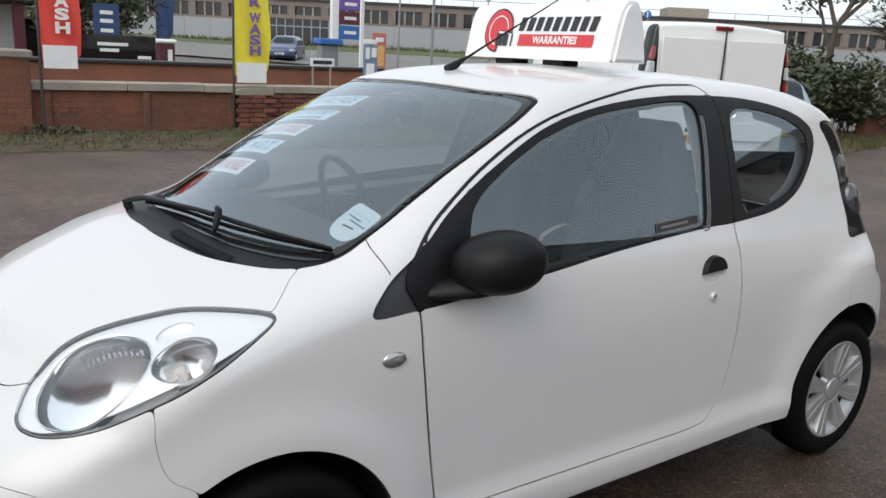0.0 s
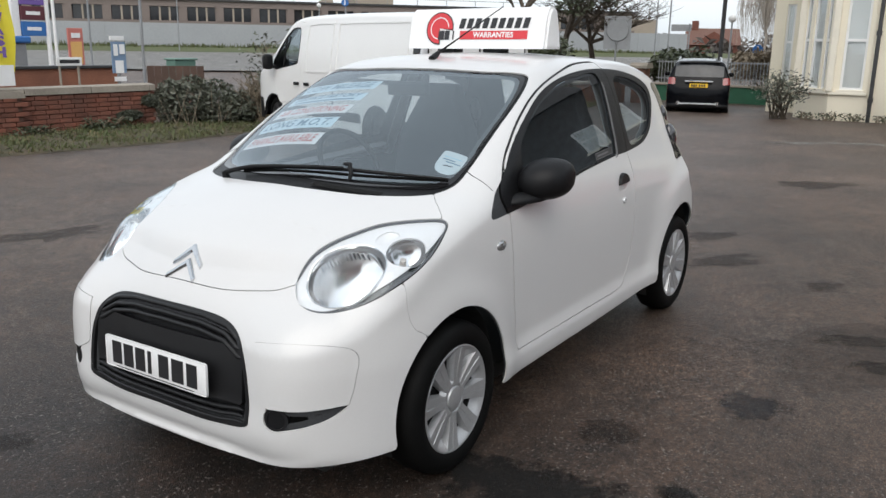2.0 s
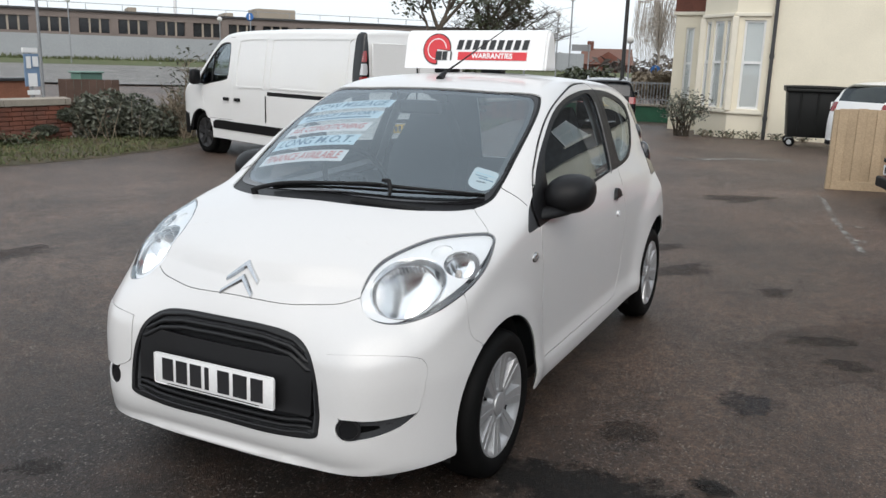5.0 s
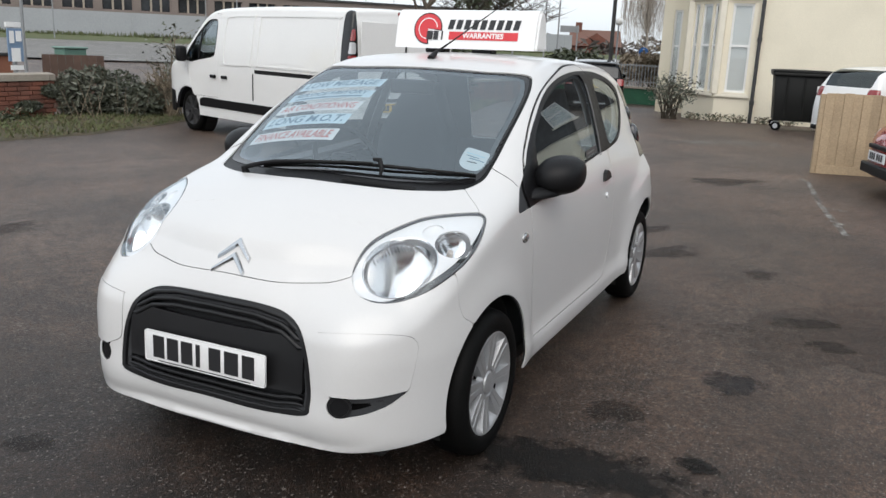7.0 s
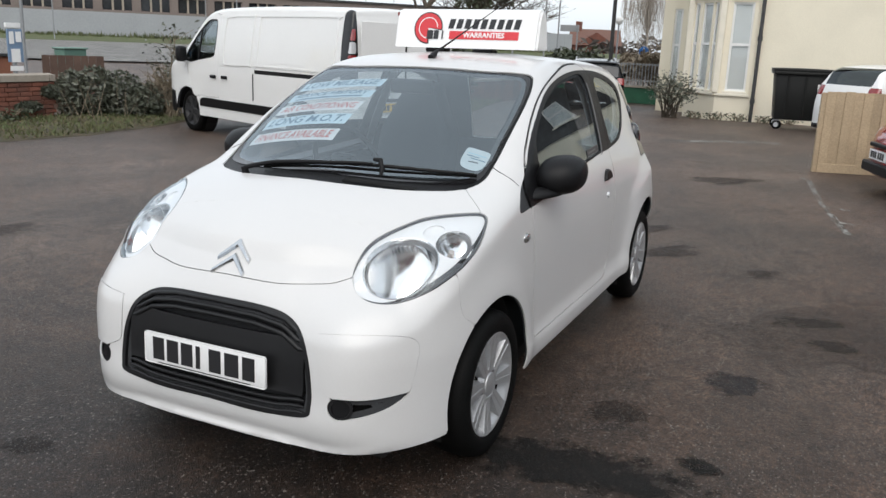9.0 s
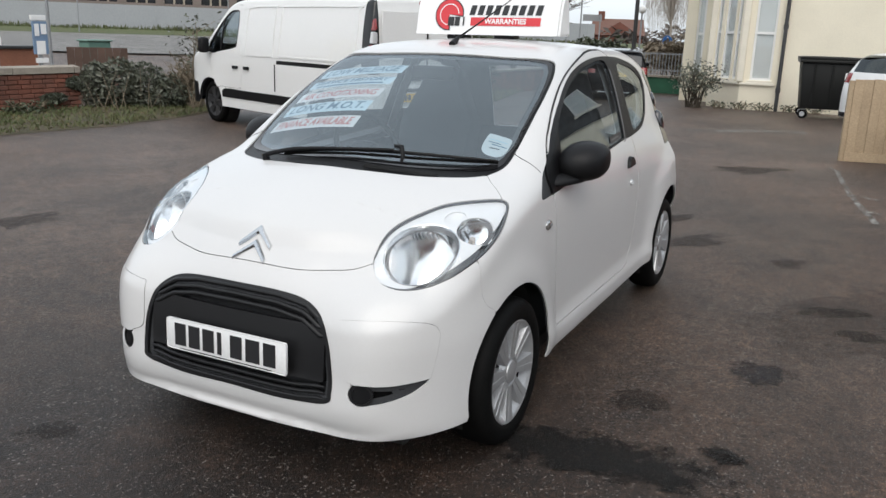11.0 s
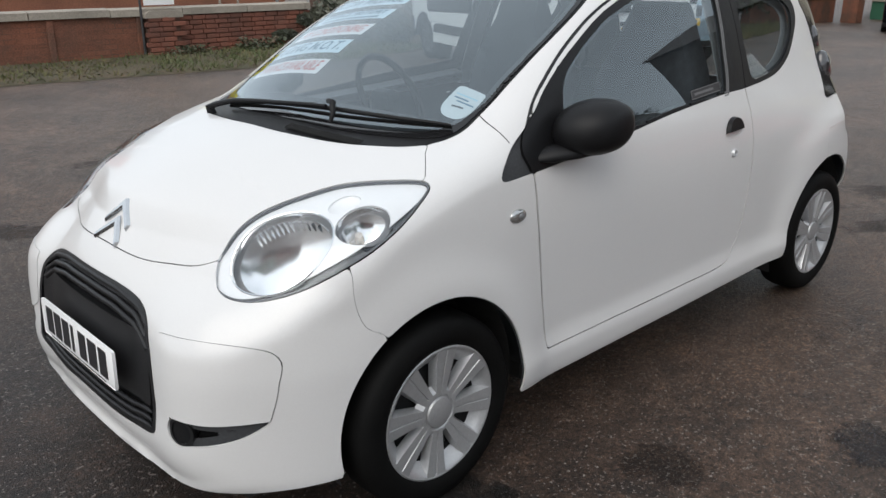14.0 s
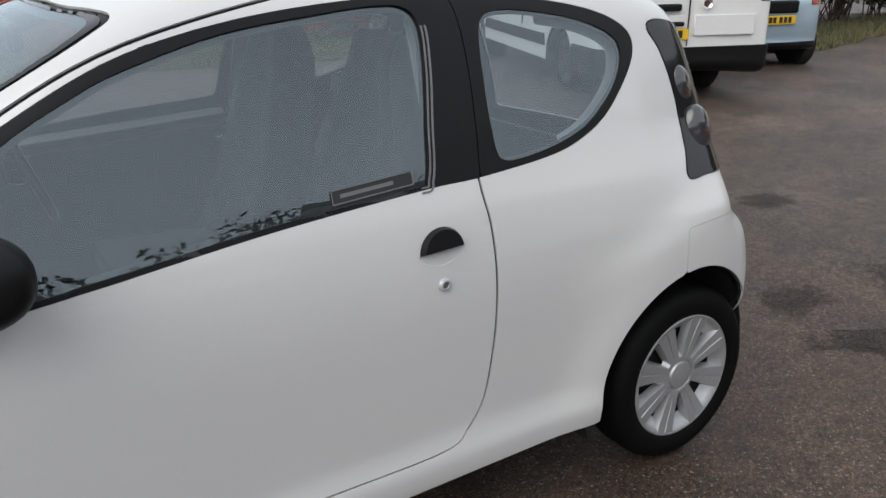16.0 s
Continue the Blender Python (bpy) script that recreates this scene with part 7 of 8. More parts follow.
for s in (-1, 1):
    d_ = panel("front_door", cut(VH, most(v_door1 + vg, -v_win, -vy * s)), VAN_WHITE, van)
    panel("window_glass", cut(VH, most(v_win, -vy * s)), SCREEN, d_, "dark cab window", depth=0, lift=-0.01)
    panel("window_seal", cut(VH, most(v_win, -v_win - 0.02, -vy * s)), BLACK_PLASTIC, d_, depth=0.01, lift=0.001)
    part("window_bar", tube([(0.40, s * 0.955, 1.15), (0.47, s * 0.90, 1.62)], 0.014, 6), BLACK_PLASTIC, d_)
    panel("load_panel_rib", cut(VH, most(np.abs(v_panel1) - 0.014, -vy * s)), VAN_WHITE, van, lift=0.010, depth=0.012)
    panel("sliding_door_rib", cut(VH, most(np.abs(v_panel2) - 0.014, -v_rail, -vy * s)), VAN_WHITE, van, lift=0.010, depth=0.012)
    panel("sill_trim", cut(VH, most(v_skirt, -vy * s)), BLACK_PLASTIC, van, "black lower side trim", lift=0.012, depth=0.02)
    panel("slide_rail", cut(VH, most(v_rail, -vy * s)), BLACK_PLASTIC, van, "black sliding door rail", lift=-0.01)
    panel("tail_lamp", cut(VH, most(v_tail, -vy * s)), FRIT, van, "tall black-edged tail lamp", lift=0.004)
    for z0, z1, mm in ((1.52, 1.66, RED_LENS), (1.36, 1.50, CLEAR_LENS), (1.20, 1.34, RED_LENS)):
        panel("lamp_lens", cut(VH, most(v_tail + 0.03, np.abs(vz - (z0 + z1) / 2) - (z1 - z0) / 2, -vy * s, 4.035 - vx)), mm, van, lift=0.012)
    part("mirror", box(0.0, 0.14, s * 1.07 - 0.08, s * 1.07 + 0.08, 1.10, 1.34, 0.05, 3), BLACK_PLASTIC, van, "black van door mirror", smooth=50)
    part("mirror_arm", tube([(0.10, s * 0.94, 1.14), (0.07, s * 1.05, 1.16)], 0.03, 8), BLACK_PLASTIC, van)
    for x in (0.84, 1.16):
        part("door_handle", box(x - 0.075, x + 0.075, s * 0.975 - 0.014, s * 0.975 + 0.014, 0.885, 0.935, 0.012, 2), BLACK_PLASTIC, van)
    part("seam", box(1.928, 1.932, s * 0.955 - 0.02, s * 0.955 + 0.015, 0.62, 1.0), GAP, van)
panel("windscreen", cut(VH, v_scr), SCREEN, van, "van windscreen", depth=0, lift=-0.006)
panel("front_bumper", cut(VH, most(v_bump, -v_arch, v_low)), BLACK_PLASTIC, van, "black front bumper")
panel("rear_bumper", cut(VH, most(v_rb, -v_arch, v_low)), BLACK_PLASTIC, van, "dark rear bumper", lift=0.03, depth=0.04)
panel("lining", cut(VH, most(v_low + 0.05, -v_arch - 0.01, -v_win - 0.02, -v_scr - 0.02)), TRIM, van, depth=0, lift=-0.035)
for s in (-1, 1):
    part("rear_door_panel", box(4.102, 4.112, s * 0.405 - 0.375, s * 0.405 + 0.375, 1.16, 1.76, 0.004), VAN_WHITE, van, "", smooth=40)
    part("rear_door_panel", box(4.114, 4.124, s * 0.40 - 0.34, s * 0.40 + 0.34, 0.66, 0.86, 0.004), VAN_WHITE, van, "", smooth=40)
part("rear_seam", box(4.09, 4.116, -0.002, 0.002, 0.56, 1.9), GAP, van)
part("rear_handle", box(4.10, 4.15, -0.36, -0.10, 0.90, 0.97, 0.02, 2), BLACK_PLASTIC, van, "black rear door handle")
part("plate_lamp", box(4.10, 4.15, -0.40, -0.06, 0.755, 0.80, 0.015, 2), BLACK_PLASTIC, van)
bars_on_plate(van, Matrix.Translation((4.128, -0.26, 0.68)) @ BACK, 0.52, YELLOW_PLATE, "yellow rear number plate with bars")
part("brake_lamp", box(4.03, 4.07, -0.11, 0.11, 1.855, 1.905, 0.012, 2), RED_LENS, van, "high red brake lamp")
part("badge", lathe([(0.0, 0.0), (0.035, 0.0), (0.048, -0.012), (0.05, -0.02)], 20), CHROME, van, "round chrome badge", Matrix.Translation((4.12, 0.18, 0.97)) @ Matrix.Rotation(radians(90), 4, "Z"))
BLACK_RIM = material("black_steel_wheel", (0.03, 0.03, 0.032), 0.5, 0.2, 0.2)
wheels(van, 3.10, 0.87, 1.20, BLACK_RIM, 6)
for x in (0.0, 3.1):
    for s in (-1, 1):
        part("wheel_well", lathe([(0.0, 0.0), (0.39, 0.0), (0.39, 0.2)], 24), GAP, van, "", pose(x, s * 0.62, 0.34) @ Matrix.Diagonal((1, s, 1, 1)))
part("underbody", box(-0.6, 3.95, -0.6, 0.6, 0.28, 0.34), GAP, van)


BLUE_PAINT = material("dark_blue_paint", (0.03, 0.05, 0.13), 0.3, 0, 0.05, 1.5, 60, 0, 0.6)


def hatchback(name, label, m, color, length=3.5, height=1.46, width=0.81, base=2.35, glass_z=0.95, nose=0.70, tail_lamp=RED_LENS, cap=SILVER, r=1.0, plate_back=True, roof_black=False, spokes=8, step=0.03, tint=None):
    """A parked car of another make: body, glass, lamps, plates, wheels."""
    c = thing(name, label, "car", m)
    tint = tint or PRIVACY
    L, H, W, n = length - nose, height, width, nose
    hull_ = hull([(-n + 0.12, 0.2), (-n, 0.32), (-n, 0.55), (-n + 0.08, 0.70), (-n + 0.28, 0.82), (-0.1, 0.93), (0.25, 1.02), (0.62, H - 0.22), (0.98, H - 0.06), (1.35, H - 0.01), (1.8, H), (L - 0.65, H - 0.04), (L - 0.36, H - 0.13), (L - 0.24, H - 0.30), (L - 0.14, glass_z + 0.02), (L - 0.04, 0.82), (L, 0.6), (L - 0.02, 0.4),
                  (L - 0.12, 0.24), (1.2, 0.2)],
                 [(0, W - 0.06), (0.25, W - 0.02), (0.35, W - 0.03), (0.6, W), (0.8, W), (glass_z, W - 0.04), (glass_z + 0.25, W - 0.14), (H, W - 0.28), (H + 0.2, W - 0.34)],
                 [(-n, 0.0), (-n + 0.04, W * 0.45), (-n + 0.16, W * 0.72), (-n + 0.42, W * 0.92), (0.1, W * 0.985), (1.2, W), (base, W), (L - 0.22, W * 0.96), (L - 0.09, W * 0.83), (L - 0.02, W * 0.55), (L, 0.0)], step, 0.07, 0.10, -0.07, 0.03, ((0, 0.28 * r, 0.36, 0.02), (base, 0.28 * r, 0.36, 0.02)))
    x, y, z = hull_[0].T
    a = np.abs(y)
    ar = np.where(a > 0.35, np.minimum(np.hypot(x, z - 0.28 * r) - 0.32 * r, np.hypot(x - base, z - 0.28 * r) - 0.32 * r), 0.06)
    win = near(curve([(0.42, glass_z), (0.62, 1.08), (0.9, H - 0.19), (1.3, H - 0.11), (1.9, H - 0.10), (L - 0.75, H - 0.14), (L - 0.56, glass_z + 0.20), (L - 0.66, glass_z + 0.05), (1.6, glass_z + 0.01)], 6), x, z)
    scr = np.where(z > 0.8, near(curve(both([(0.22, 0.0), (0.26, 0.35), (0.42, 0.56), (0.62, 0.57), (0.86, 0.50), (0.90, 0.3), (0.88, 0.0)]), 6), x, y), 0.06)
    hatch = np.where(x > L - 0.6, np.maximum(np.abs(z - (H + glass_z) / 2 + 0.01) - (H - glass_z) / 2 + 0.075, a - (W - 0.24)), 0.06)
    tl = np.where(x > L - 0.35, np.maximum(np.abs(z - glass_z + 0.06) - 0.10, np.maximum(W - 0.26 - a, L - 0.28 - x)), 0.06)
    fl = np.where(x < -n + 0.55, np.maximum(np.abs(z - 0.66) - 0.07, W * 0.62 - a), 0.06)
    low = 0.22 - z
    panel("body", cut(hull_, most(-ar, low, -win, -scr, -hatch, -tl, -fl)), color, c)
    panel("windscreen", cut(hull_, scr), tint, c, depth=0.006)
    panel("hatch_glass", cut(hull_, hatch), tint, c, depth=0.006)
    for s in (-1, 1):
        panel("side_glass", cut(hull_, most(win, -y * s)), tint, c, depth=0.006)
        panel("glass_seal", cut(hull_, most(win, -win - 0.02, -y * s)), BLACK_PLASTIC, c, lift=0.002)
        panel("tail_lamp", cut(hull_, most(tl, -y * s)), tail_lamp, c, "red tail lamp", lift=0.006)
        panel("headlamp", cut(hull_, most(fl, -y * s)), CLEAR_LENS, c, "clear headlamp", lift=0.004)
        part("mirror", box(0.55, 0.67, s * (W + 0.07) - 0.08, s * (W + 0.07) + 0.08, glass_z + 0.0, glass_z + 0.13, 0.035, 2), color, c, smooth=50)
    panel("lining", cut(hull_, most(low + 0.04, -ar - 0.01, -win - 0.015, -scr - 0.015, -hatch - 0.015)), TRIM, c, depth=0, lift=-0.03)
    for end in (x - 0.1, L - 0.5 - x):
        panel("lower_trim", cut(hull_, most(np.abs(z - 0.29) - 0.045, -ar, low, end)), BLACK_PLASTIC, c, lift=0.004)
    part("underbody", box(-n + 0.2, L - 0.2, -W + 0.2, W - 0.2, 0.2, 0.25), GAP, c)
    wheels(c, base, W - 0.03, r, cap, spokes)
    for xx in (0.0, base):
        for s in (-1, 1):
            part("wheel_well", lathe([(0.0, 0.0), (0.325 * r, 0.0), (0.325 * r, 0.16)], 24), GAP, c, "", pose(xx, s * (W - 0.22), 0.28 * r) @ Matrix.Diagonal((1, s, 1, 1)))
    bars_on_plate(c, Matrix.Translation((L + 0.006, 0, 0.62 if glass_z < 1.0 else 0.88)) @ BACK, 0.52, YELLOW_PLATE, "yellow rear number plate with bars")
    bars_on_plate(c, Matrix.Translation((-n - 0.006, 0, 0.45)) @ Matrix.Rotation(math.pi, 4, "Z") @ BACK, 0.52, PALE, "white front number plate with bars")
    return c, L


PALE_BLUE_PAINT = material("pale_blue_paint", (0.36, 0.47, 0.55), 0.25, 0.2, 0.04, 2, 60, 0, 0.7)
BLACK_PAINT = material("black_paint", (0.003, 0.0035, 0.005), 0.15, 0, 0.15, 2, 60, 0, 0.0, spec=0.14)
RED_PAINT = material("red_paint", (0.30, 0.018, 0.022), 0.2, 0, 0.05, 2, 60, 0, 0.8)
blue, L = hatchback("small_car", "pale blue small hatchback parked beside the van", place(10.85, 7.25, 74), PALE_BLUE_PAINT)
part("rear_panel", box(L - 0.05, L + 0.005, -0.30, 0.30, 0.70, 0.86, 0.03, 2), BLACK_PLASTIC, blue, "black rear panel")
hatchback("blue_car", "dark blue hatchback parked before the glazed entrance", place(20.0, 43.6, 235), BLUE_PAINT, 4.1, 1.48, 0.86, 2.5, 0.97, 0.8, RED_LENS, SILVER, 1.05, step=0.05)
suv, L = hatchback("black_car", "black sports utility car seen by the gateway", place(26.0, 6.3, 17), BLACK_PAINT, 4.68, 1.645, 0.935, 2.75, 1.06, 0.95, RED_LENS, SILVER, 1.30, step=0.035, tint=DARK_GLASS)
part("roof_spoiler", box(L - 0.55, L - 0.30, -0.6, 0.6, 1.52, 1.56, 0.02, 2), BLACK_PAINT, suv)
part("chrome_strip", box(L - 0.06, L + 0.012, -0.40, 0.40, 0.985, 1.02, 0.01), CHROME, suv, "chrome strip over the plate")
for s in (-1, 1):
    part("roof_rail", tube([(0.9, s * 0.60, 1.60), (1.2, s * 0.61, 1.67), (2.6, s * 0.61, 1.66), (2.95, s * 0.60, 1.58)], 0.02, 8), SILVER, suv)
    part("exhaust", lathe([(0.03, -0.06), (0.05, -0.06), (0.05, 0.06)], 16), CHROME, suv, "", pose(L - 0.06, s * 0.55, 0.36, 0, 0, 90))
part("rear_diffuser", box(L - 0.10, L + 0.008, -0.55, 0.55, 0.33, 0.37, 0.01), SILVER, suv)
hatchback("white_car", "white hatchback parked behind the fence panel", place(18.6, -3.85, -45), VAN_WHITE, 3.9, 1.60, 0.85, 2.45, 1.10, 0.75, RED_LENS, SILVER, 1.05, step=0.035)
hatchback("red_car", "red hatchback parked nose out beside the fence", place(7.92, -2.95, 107), RED_PAINT, 3.9, 1.48, 0.84, 2.5, 0.97, 0.78, RED_LENS, SILVER, 1.05, step=0.035)

red_nose = bpy.data.objects["red_car"]
part("front_grille", box(-0.795, -0.70, -0.46, 0.46, 0.24, 0.36, 0.02, 2), BLACK_PLASTIC, red_nose, "black lower grille")
part("upper_grille", box(-0.79, -0.70, -0.30, 0.30, 0.53, 0.58, 0.015, 2), BLACK_PLASTIC, red_nose)

# ---------------------------------------------------------------- second wall, flags and signs behind the boundary
FAR_BRICK = material("far_brickwork", (0.30, 0.125, 0.075), 0.9, 0, 0.3, 1.4, 40, 0.004, second=(0.20, 0.085, 0.055))
wall2 = tagged(part("wall_far", box(-12, 8.5, 13.0, 13.25, -0.4, 0.93), FAR_BRICK), "second low brick wall with a dark top behind the boundary", "wall", kind="structure")
part("wall_top", box(-12, 8.52, 12.95, 13.3, 0.93, 0.99, 0.01), DARK_STEEL, wall2)
boards = thing("board_fence", "dark brown close-boarded fence", "fence")
BOARD = material("brown_board", (0.10, 0.06, 0.045), 0.85, 0, 0.25, 3, 40, per_object=0.15)
BM = Matrix.Translation((8.7, 12.4, 0)) @ Matrix.Rotation(math.atan2(-0.085, 0.112), 4, "Z")
for k in range(8):
    part("board", box(k * 0.141, k * 0.141 + 0.137, 0, 0.02, -0.05, 0.99), BOARD, boards, "", BM)
part("rail", box(0, 8 * 0.141, 0.02, 0.06, 0.7, 0.78), BOARD, boards, "", BM)


def flag(x, y, base, bottom, top, width, label, color, letters, ink, lower=None, lean=0.0):
    f = thing("flag", label, "flag")
    part("pole", tube([(x, y, base), (x, y, top * 0.7), (x + lean, y, top + 0.25)], [0.022, 0.018, 0.012], 8), DARK_STEEL, f, smooth=60)
    bm = bmesh.new()
    n, mm = 10, 22
    g = [[bm.verts.new((x + 0.02 + width * i / n * (1.0 if j > 2 else 0.75 + 0.12 * j) + lean * j / mm, y + 0.05 * math.sin(i * 0.75 + j * 0.35) * i / n, bottom + (top - bottom) * j / mm - 0.10 * (i / n) * (1 if j == 0 else 0.4))) for j in range(mm + 1)] for i in range(n + 1)]
    for i in range(n):
        for j in range(mm):
            bm.faces.new((g[i][j], g[i + 1][j], g[i + 1][j + 1], g[i][j + 1]))
    part("cloth", bm, color, f, smooth=80)
    if lower:
        part("lower_band", box(x + 0.03, x + width * 0.9, y - 0.062, y - 0.058, bottom - 0.11, bottom + 0.20), lower, f)
    for ch, z in letters:
        bm = lettering(ch, 0.20, 0.19, 0, 0.0, 0.010)
        part("letter", bm, ink, f, "", Matrix.Translation((x + width * 0.57, y - 0.07, z)) @ pose(0, 0, 0, 90, 0, 0))
    return f


YELLOW = paint("yellow_cloth", (0.80, 0.68, 0.05), 0.7)
RED_CLOTH = paint("red_cloth", (0.72, 0.07, 0.05), 0.7)
NAVY = paint("navy_print", (0.03, 0.06, 0.16), 0.6)
PURPLE = paint("purple_print", (0.16, 0.09, 0.34), 0.5)
MAROON = paint("maroon_print", (0.10, 0.02, 0.03), 0.5)
SKYBLUE = paint("blue_panel", (0.03, 0.14, 0.40), 0.5)
ORANGE = paint("orange_print", (0.72, 0.42, 0.14), 0.6)
flag(4.22, WY - 0.06, -0.03, 0.90, 2.35, 0.58, "yellow banner flag with purple capital letters", YELLOW, [("R", 2.02), ("W", 1.78), ("A", 1.61), ("S", 1.445), ("H", 1.28)], PURPLE, PALE)
flag(1.44, WY - 0.14, -0.03, 1.05, 2.3, 0.52, "red banner flag with white capital letters", RED_CLOTH, [("W", 2.0), ("A", 1.83), ("S", 1.66), ("H", 1.48)], PALE, PALE)
flag(7.75, 26.4, -0.05, 1.3, 4.2, 0.55, "dark blue feather flag", NAVY, [], PALE)
bn = thing("banner", "black banner with pale bars tied to a rail", "banner")
part("cloth", box(3.2, 5.0, 17.15, 17.17, 0.72, 1.38), FRIT, bn)
for x0, x1, z in ((3.75, 4.4, 1.15), (3.8, 4.2, 1.02), (4.6, 4.9, 0.88)):
    part("bar", box(x0, x1, 17.14, 17.149, z, z + 0.07), PALE, bn)
for x in (3.2, 5.0):
    part("post", tube([(x, 17.2, -0.05), (x, 17.2, 1.42)], 0.025, 8), STEEL, bn)
ob = thing("poster_board", "dark blue upright poster board", "sign")
part("panel", box(4.25, 4.85, 19.6, 19.64, 1.15, 2.1), NAVY, ob)
for z in (1.85, 1.65, 1.42):
    part("bar", box(4.40, 4.70, 19.585, 19.597, z, z + 0.09), PALE, ob)
part("post", tube([(4.55, 19.66, -0.05), (4.55, 19.66, 1.2)], 0.03, 8), STEEL, ob)
cb = thing("litter_bin", "dark maroon square litter bin with a white lid", "bin")
part("bin_body", box(6.05, 6.5, 20.5, 20.95, -0.04, 1.2, 0.03), MAROON, cb)
part("lid", box(6.0, 6.55, 20.45, 21.0, 1.2, 1.32, 0.04), PALE, cb)
part("bar", box(6.30, 6.42, 20.485, 20.498, 0.55, 1.05), PALE, cb)
# station price totem
tt = thing("totem_sign", "tall white totem sign with purple, maroon and blue panels", "sign")
part("column", box(19.55, 19.95, 36.5, 36.8, -0.05, 6.5, 0.03), PALE, tt)
part("column", box(21.15, 21.3, 36.3, 36.5, -0.05, 6.5, 0.02), PALE, tt)
for z0, z1, mm in ((3.75, 4.4, RED), (3.05, 3.68, PURPLE), (2.35, 2.98, MAROON), (1.62, 2.28, SKYBLUE)):
    part("panel", box(19.95, 21.15, 36.42, 36.6, z0, z1, 0.02), mm, tt)
    part("bar", box(20.2, 20.9, 36.405, 36.418, (z0 + z1) / 2 - 0.08, (z0 + z1) / 2 + 0.08), PALE, tt)
kk = thing("vending_kiosk", "grey air and water kiosk with a blue hood", "kiosk")
part("cabinet", box(17.25, 18.15, 33.1, 33.6, -0.05, 1.3, 0.03), STEEL, kk)
part("hood", box(17.1, 18.3, 32.9, 33.8, 1.3, 1.6, 0.06), SKYBLUE, kk)
fb = thing("poster_sign", "red and orange poster in an upright frame", "sign")
part("frame", box(18.35, 19.05, 30.3, 30.38, 0.35, 1.95, 0.02), paint("faded_red_print", (0.52, 0.17, 0.14), 0.6), fb)
part("poster", box(18.45, 18.95, 30.285, 30.299, 0.5, 1.4), ORANGE, fb)
part("bar", box(18.5, 18.9, 30.28, 30.297, 1.55, 1.75), PALE, fb)
fp = thing("flagpole", "plain white flagpole beside the forecourt", "pole")
part("pole", tube([(17.0, 29.0, -0.05), (17.0, 29.0, 7.0)], 0.06, 10), PALE, fp, smooth=60)
ns = thing("street_nameplate", "white street nameplate on two legs", "sign")
part("plate", box(5.78, 6.24, WY + 0.42, WY + 0.44, 1.06, 1.2, 0.004), PALE, ns)
part("bar", box(5.83, 6.19, WY + 0.412, WY + 0.419, 1.10, 1.16), INK, ns)
for x in (5.84, 6.18):
    part("leg", tube([(x, WY + 0.45, -0.05), (x, WY + 0.45, 1.2)], 0.02, 8), COPING, ns)
nb = thing("notice_board", "blue and white notice board on a post", "sign", Matrix.Translation((-0.22, 0, 0)))
part("panel", box(7.05, 7.33, WY + 0.42, WY + 0.45, 0.92, 1.46, 0.005), paint("faded_blue", (0.16, 0.24, 0.36), 0.6), nb)
part("header", box(7.03, 7.31, WY + 0.41, WY + 0.455, 1.48, 1.56, 0.005), PALE, nb)
for q in ((7.08, 7.16, 1.22, 1.42), (7.20, 7.30, 1.25, 1.42), (7.10, 7.26, 0.92, 1.14), (7.06, 7.30, 0.78, 0.86)):
    part("notice", box(q[0], q[1], WY + 0.405, WY + 0.418, q[2], q[3]), PALE, nb)
part("post", tube([(7.2, WY + 0.48, -0.05), (7.2, WY + 0.48, 1.5)], 0.03, 8), STEEL, nb)

BROWN = paint("dark_brown_fascia", (0.045, 0.032, 0.028), 0.6)
cn = thing("forecourt_canopy", "dark brown forecourt canopy on slim posts", "canopy")
part("fascia", box(-7.0, 7.3, 26.7, 32.5, 2.18, 2.95, 0.03), BROWN, cn)
for x in (3.7, -1.5, -6.0):
    part("post", box(x - 0.14, x + 0.14, 26.9, 27.2, -0.05, 2.18, 0.01), MAROON, cn)
ks = thing("forecourt_kiosk", "white forecourt kiosk with dark and blue panels", "kiosk")
part("body", box(-4.0, 4.9, 29.2, 31.5, -0.05, 2.1, 0.03), PALE, ks)
for x0, x1, z0, z1, mm in ((-3.6, 2.2, 0.5, 1.7, FRIT), (2.5, 3.2, 0.4, 1.25, NAVY), (4.2, 4.75, 0.2, 1.7, FRIT), (2.5, 3.1, 1.45, 1.75, SKYBLUE)):
    part("panel", box(x0, x1, 29.14, 29.21, z0, z1, 0.01), mm, ks)

uc = thing("utility_cabinet", "weathered green street utility cabinet", "cabinet")
part("body", box(13.4, 14.15, 17.4, 17.8, -0.05, 0.96, 0.02), paint("faded_green", (0.10, 0.19, 0.155), 0.6), uc)
part("lid", box(13.36, 14.19, 17.36, 17.84, 0.96, 1.01, 0.015), paint("pale_green", (0.16, 0.26, 0.22), 0.6), uc)

# ---------------------------------------------------------------- street, verges and the long building
def slab(name, pts, mat, label, category, lift):
    bm = bmesh.new()
    a, b, c, d = (Vector(p) for p in pts)
    grid = []
    for i in range(121):
        p, q = a.lerp(b, i / 120), d.lerp(c, i / 120)
        grid.append([bm.verts.new((v.x, v.y, ground_z(v.x, v.y) + lift)) for v in (p.lerp(q, k / 4) for k in range(5))])
    for p, q in zip(grid, grid[1:]):
        for k in range(4):
            bm.faces.new((p[k], q[k], q[k + 1], p[k + 1]))
    return tagged(part(name, bm, mat), label, category, kind="structure")


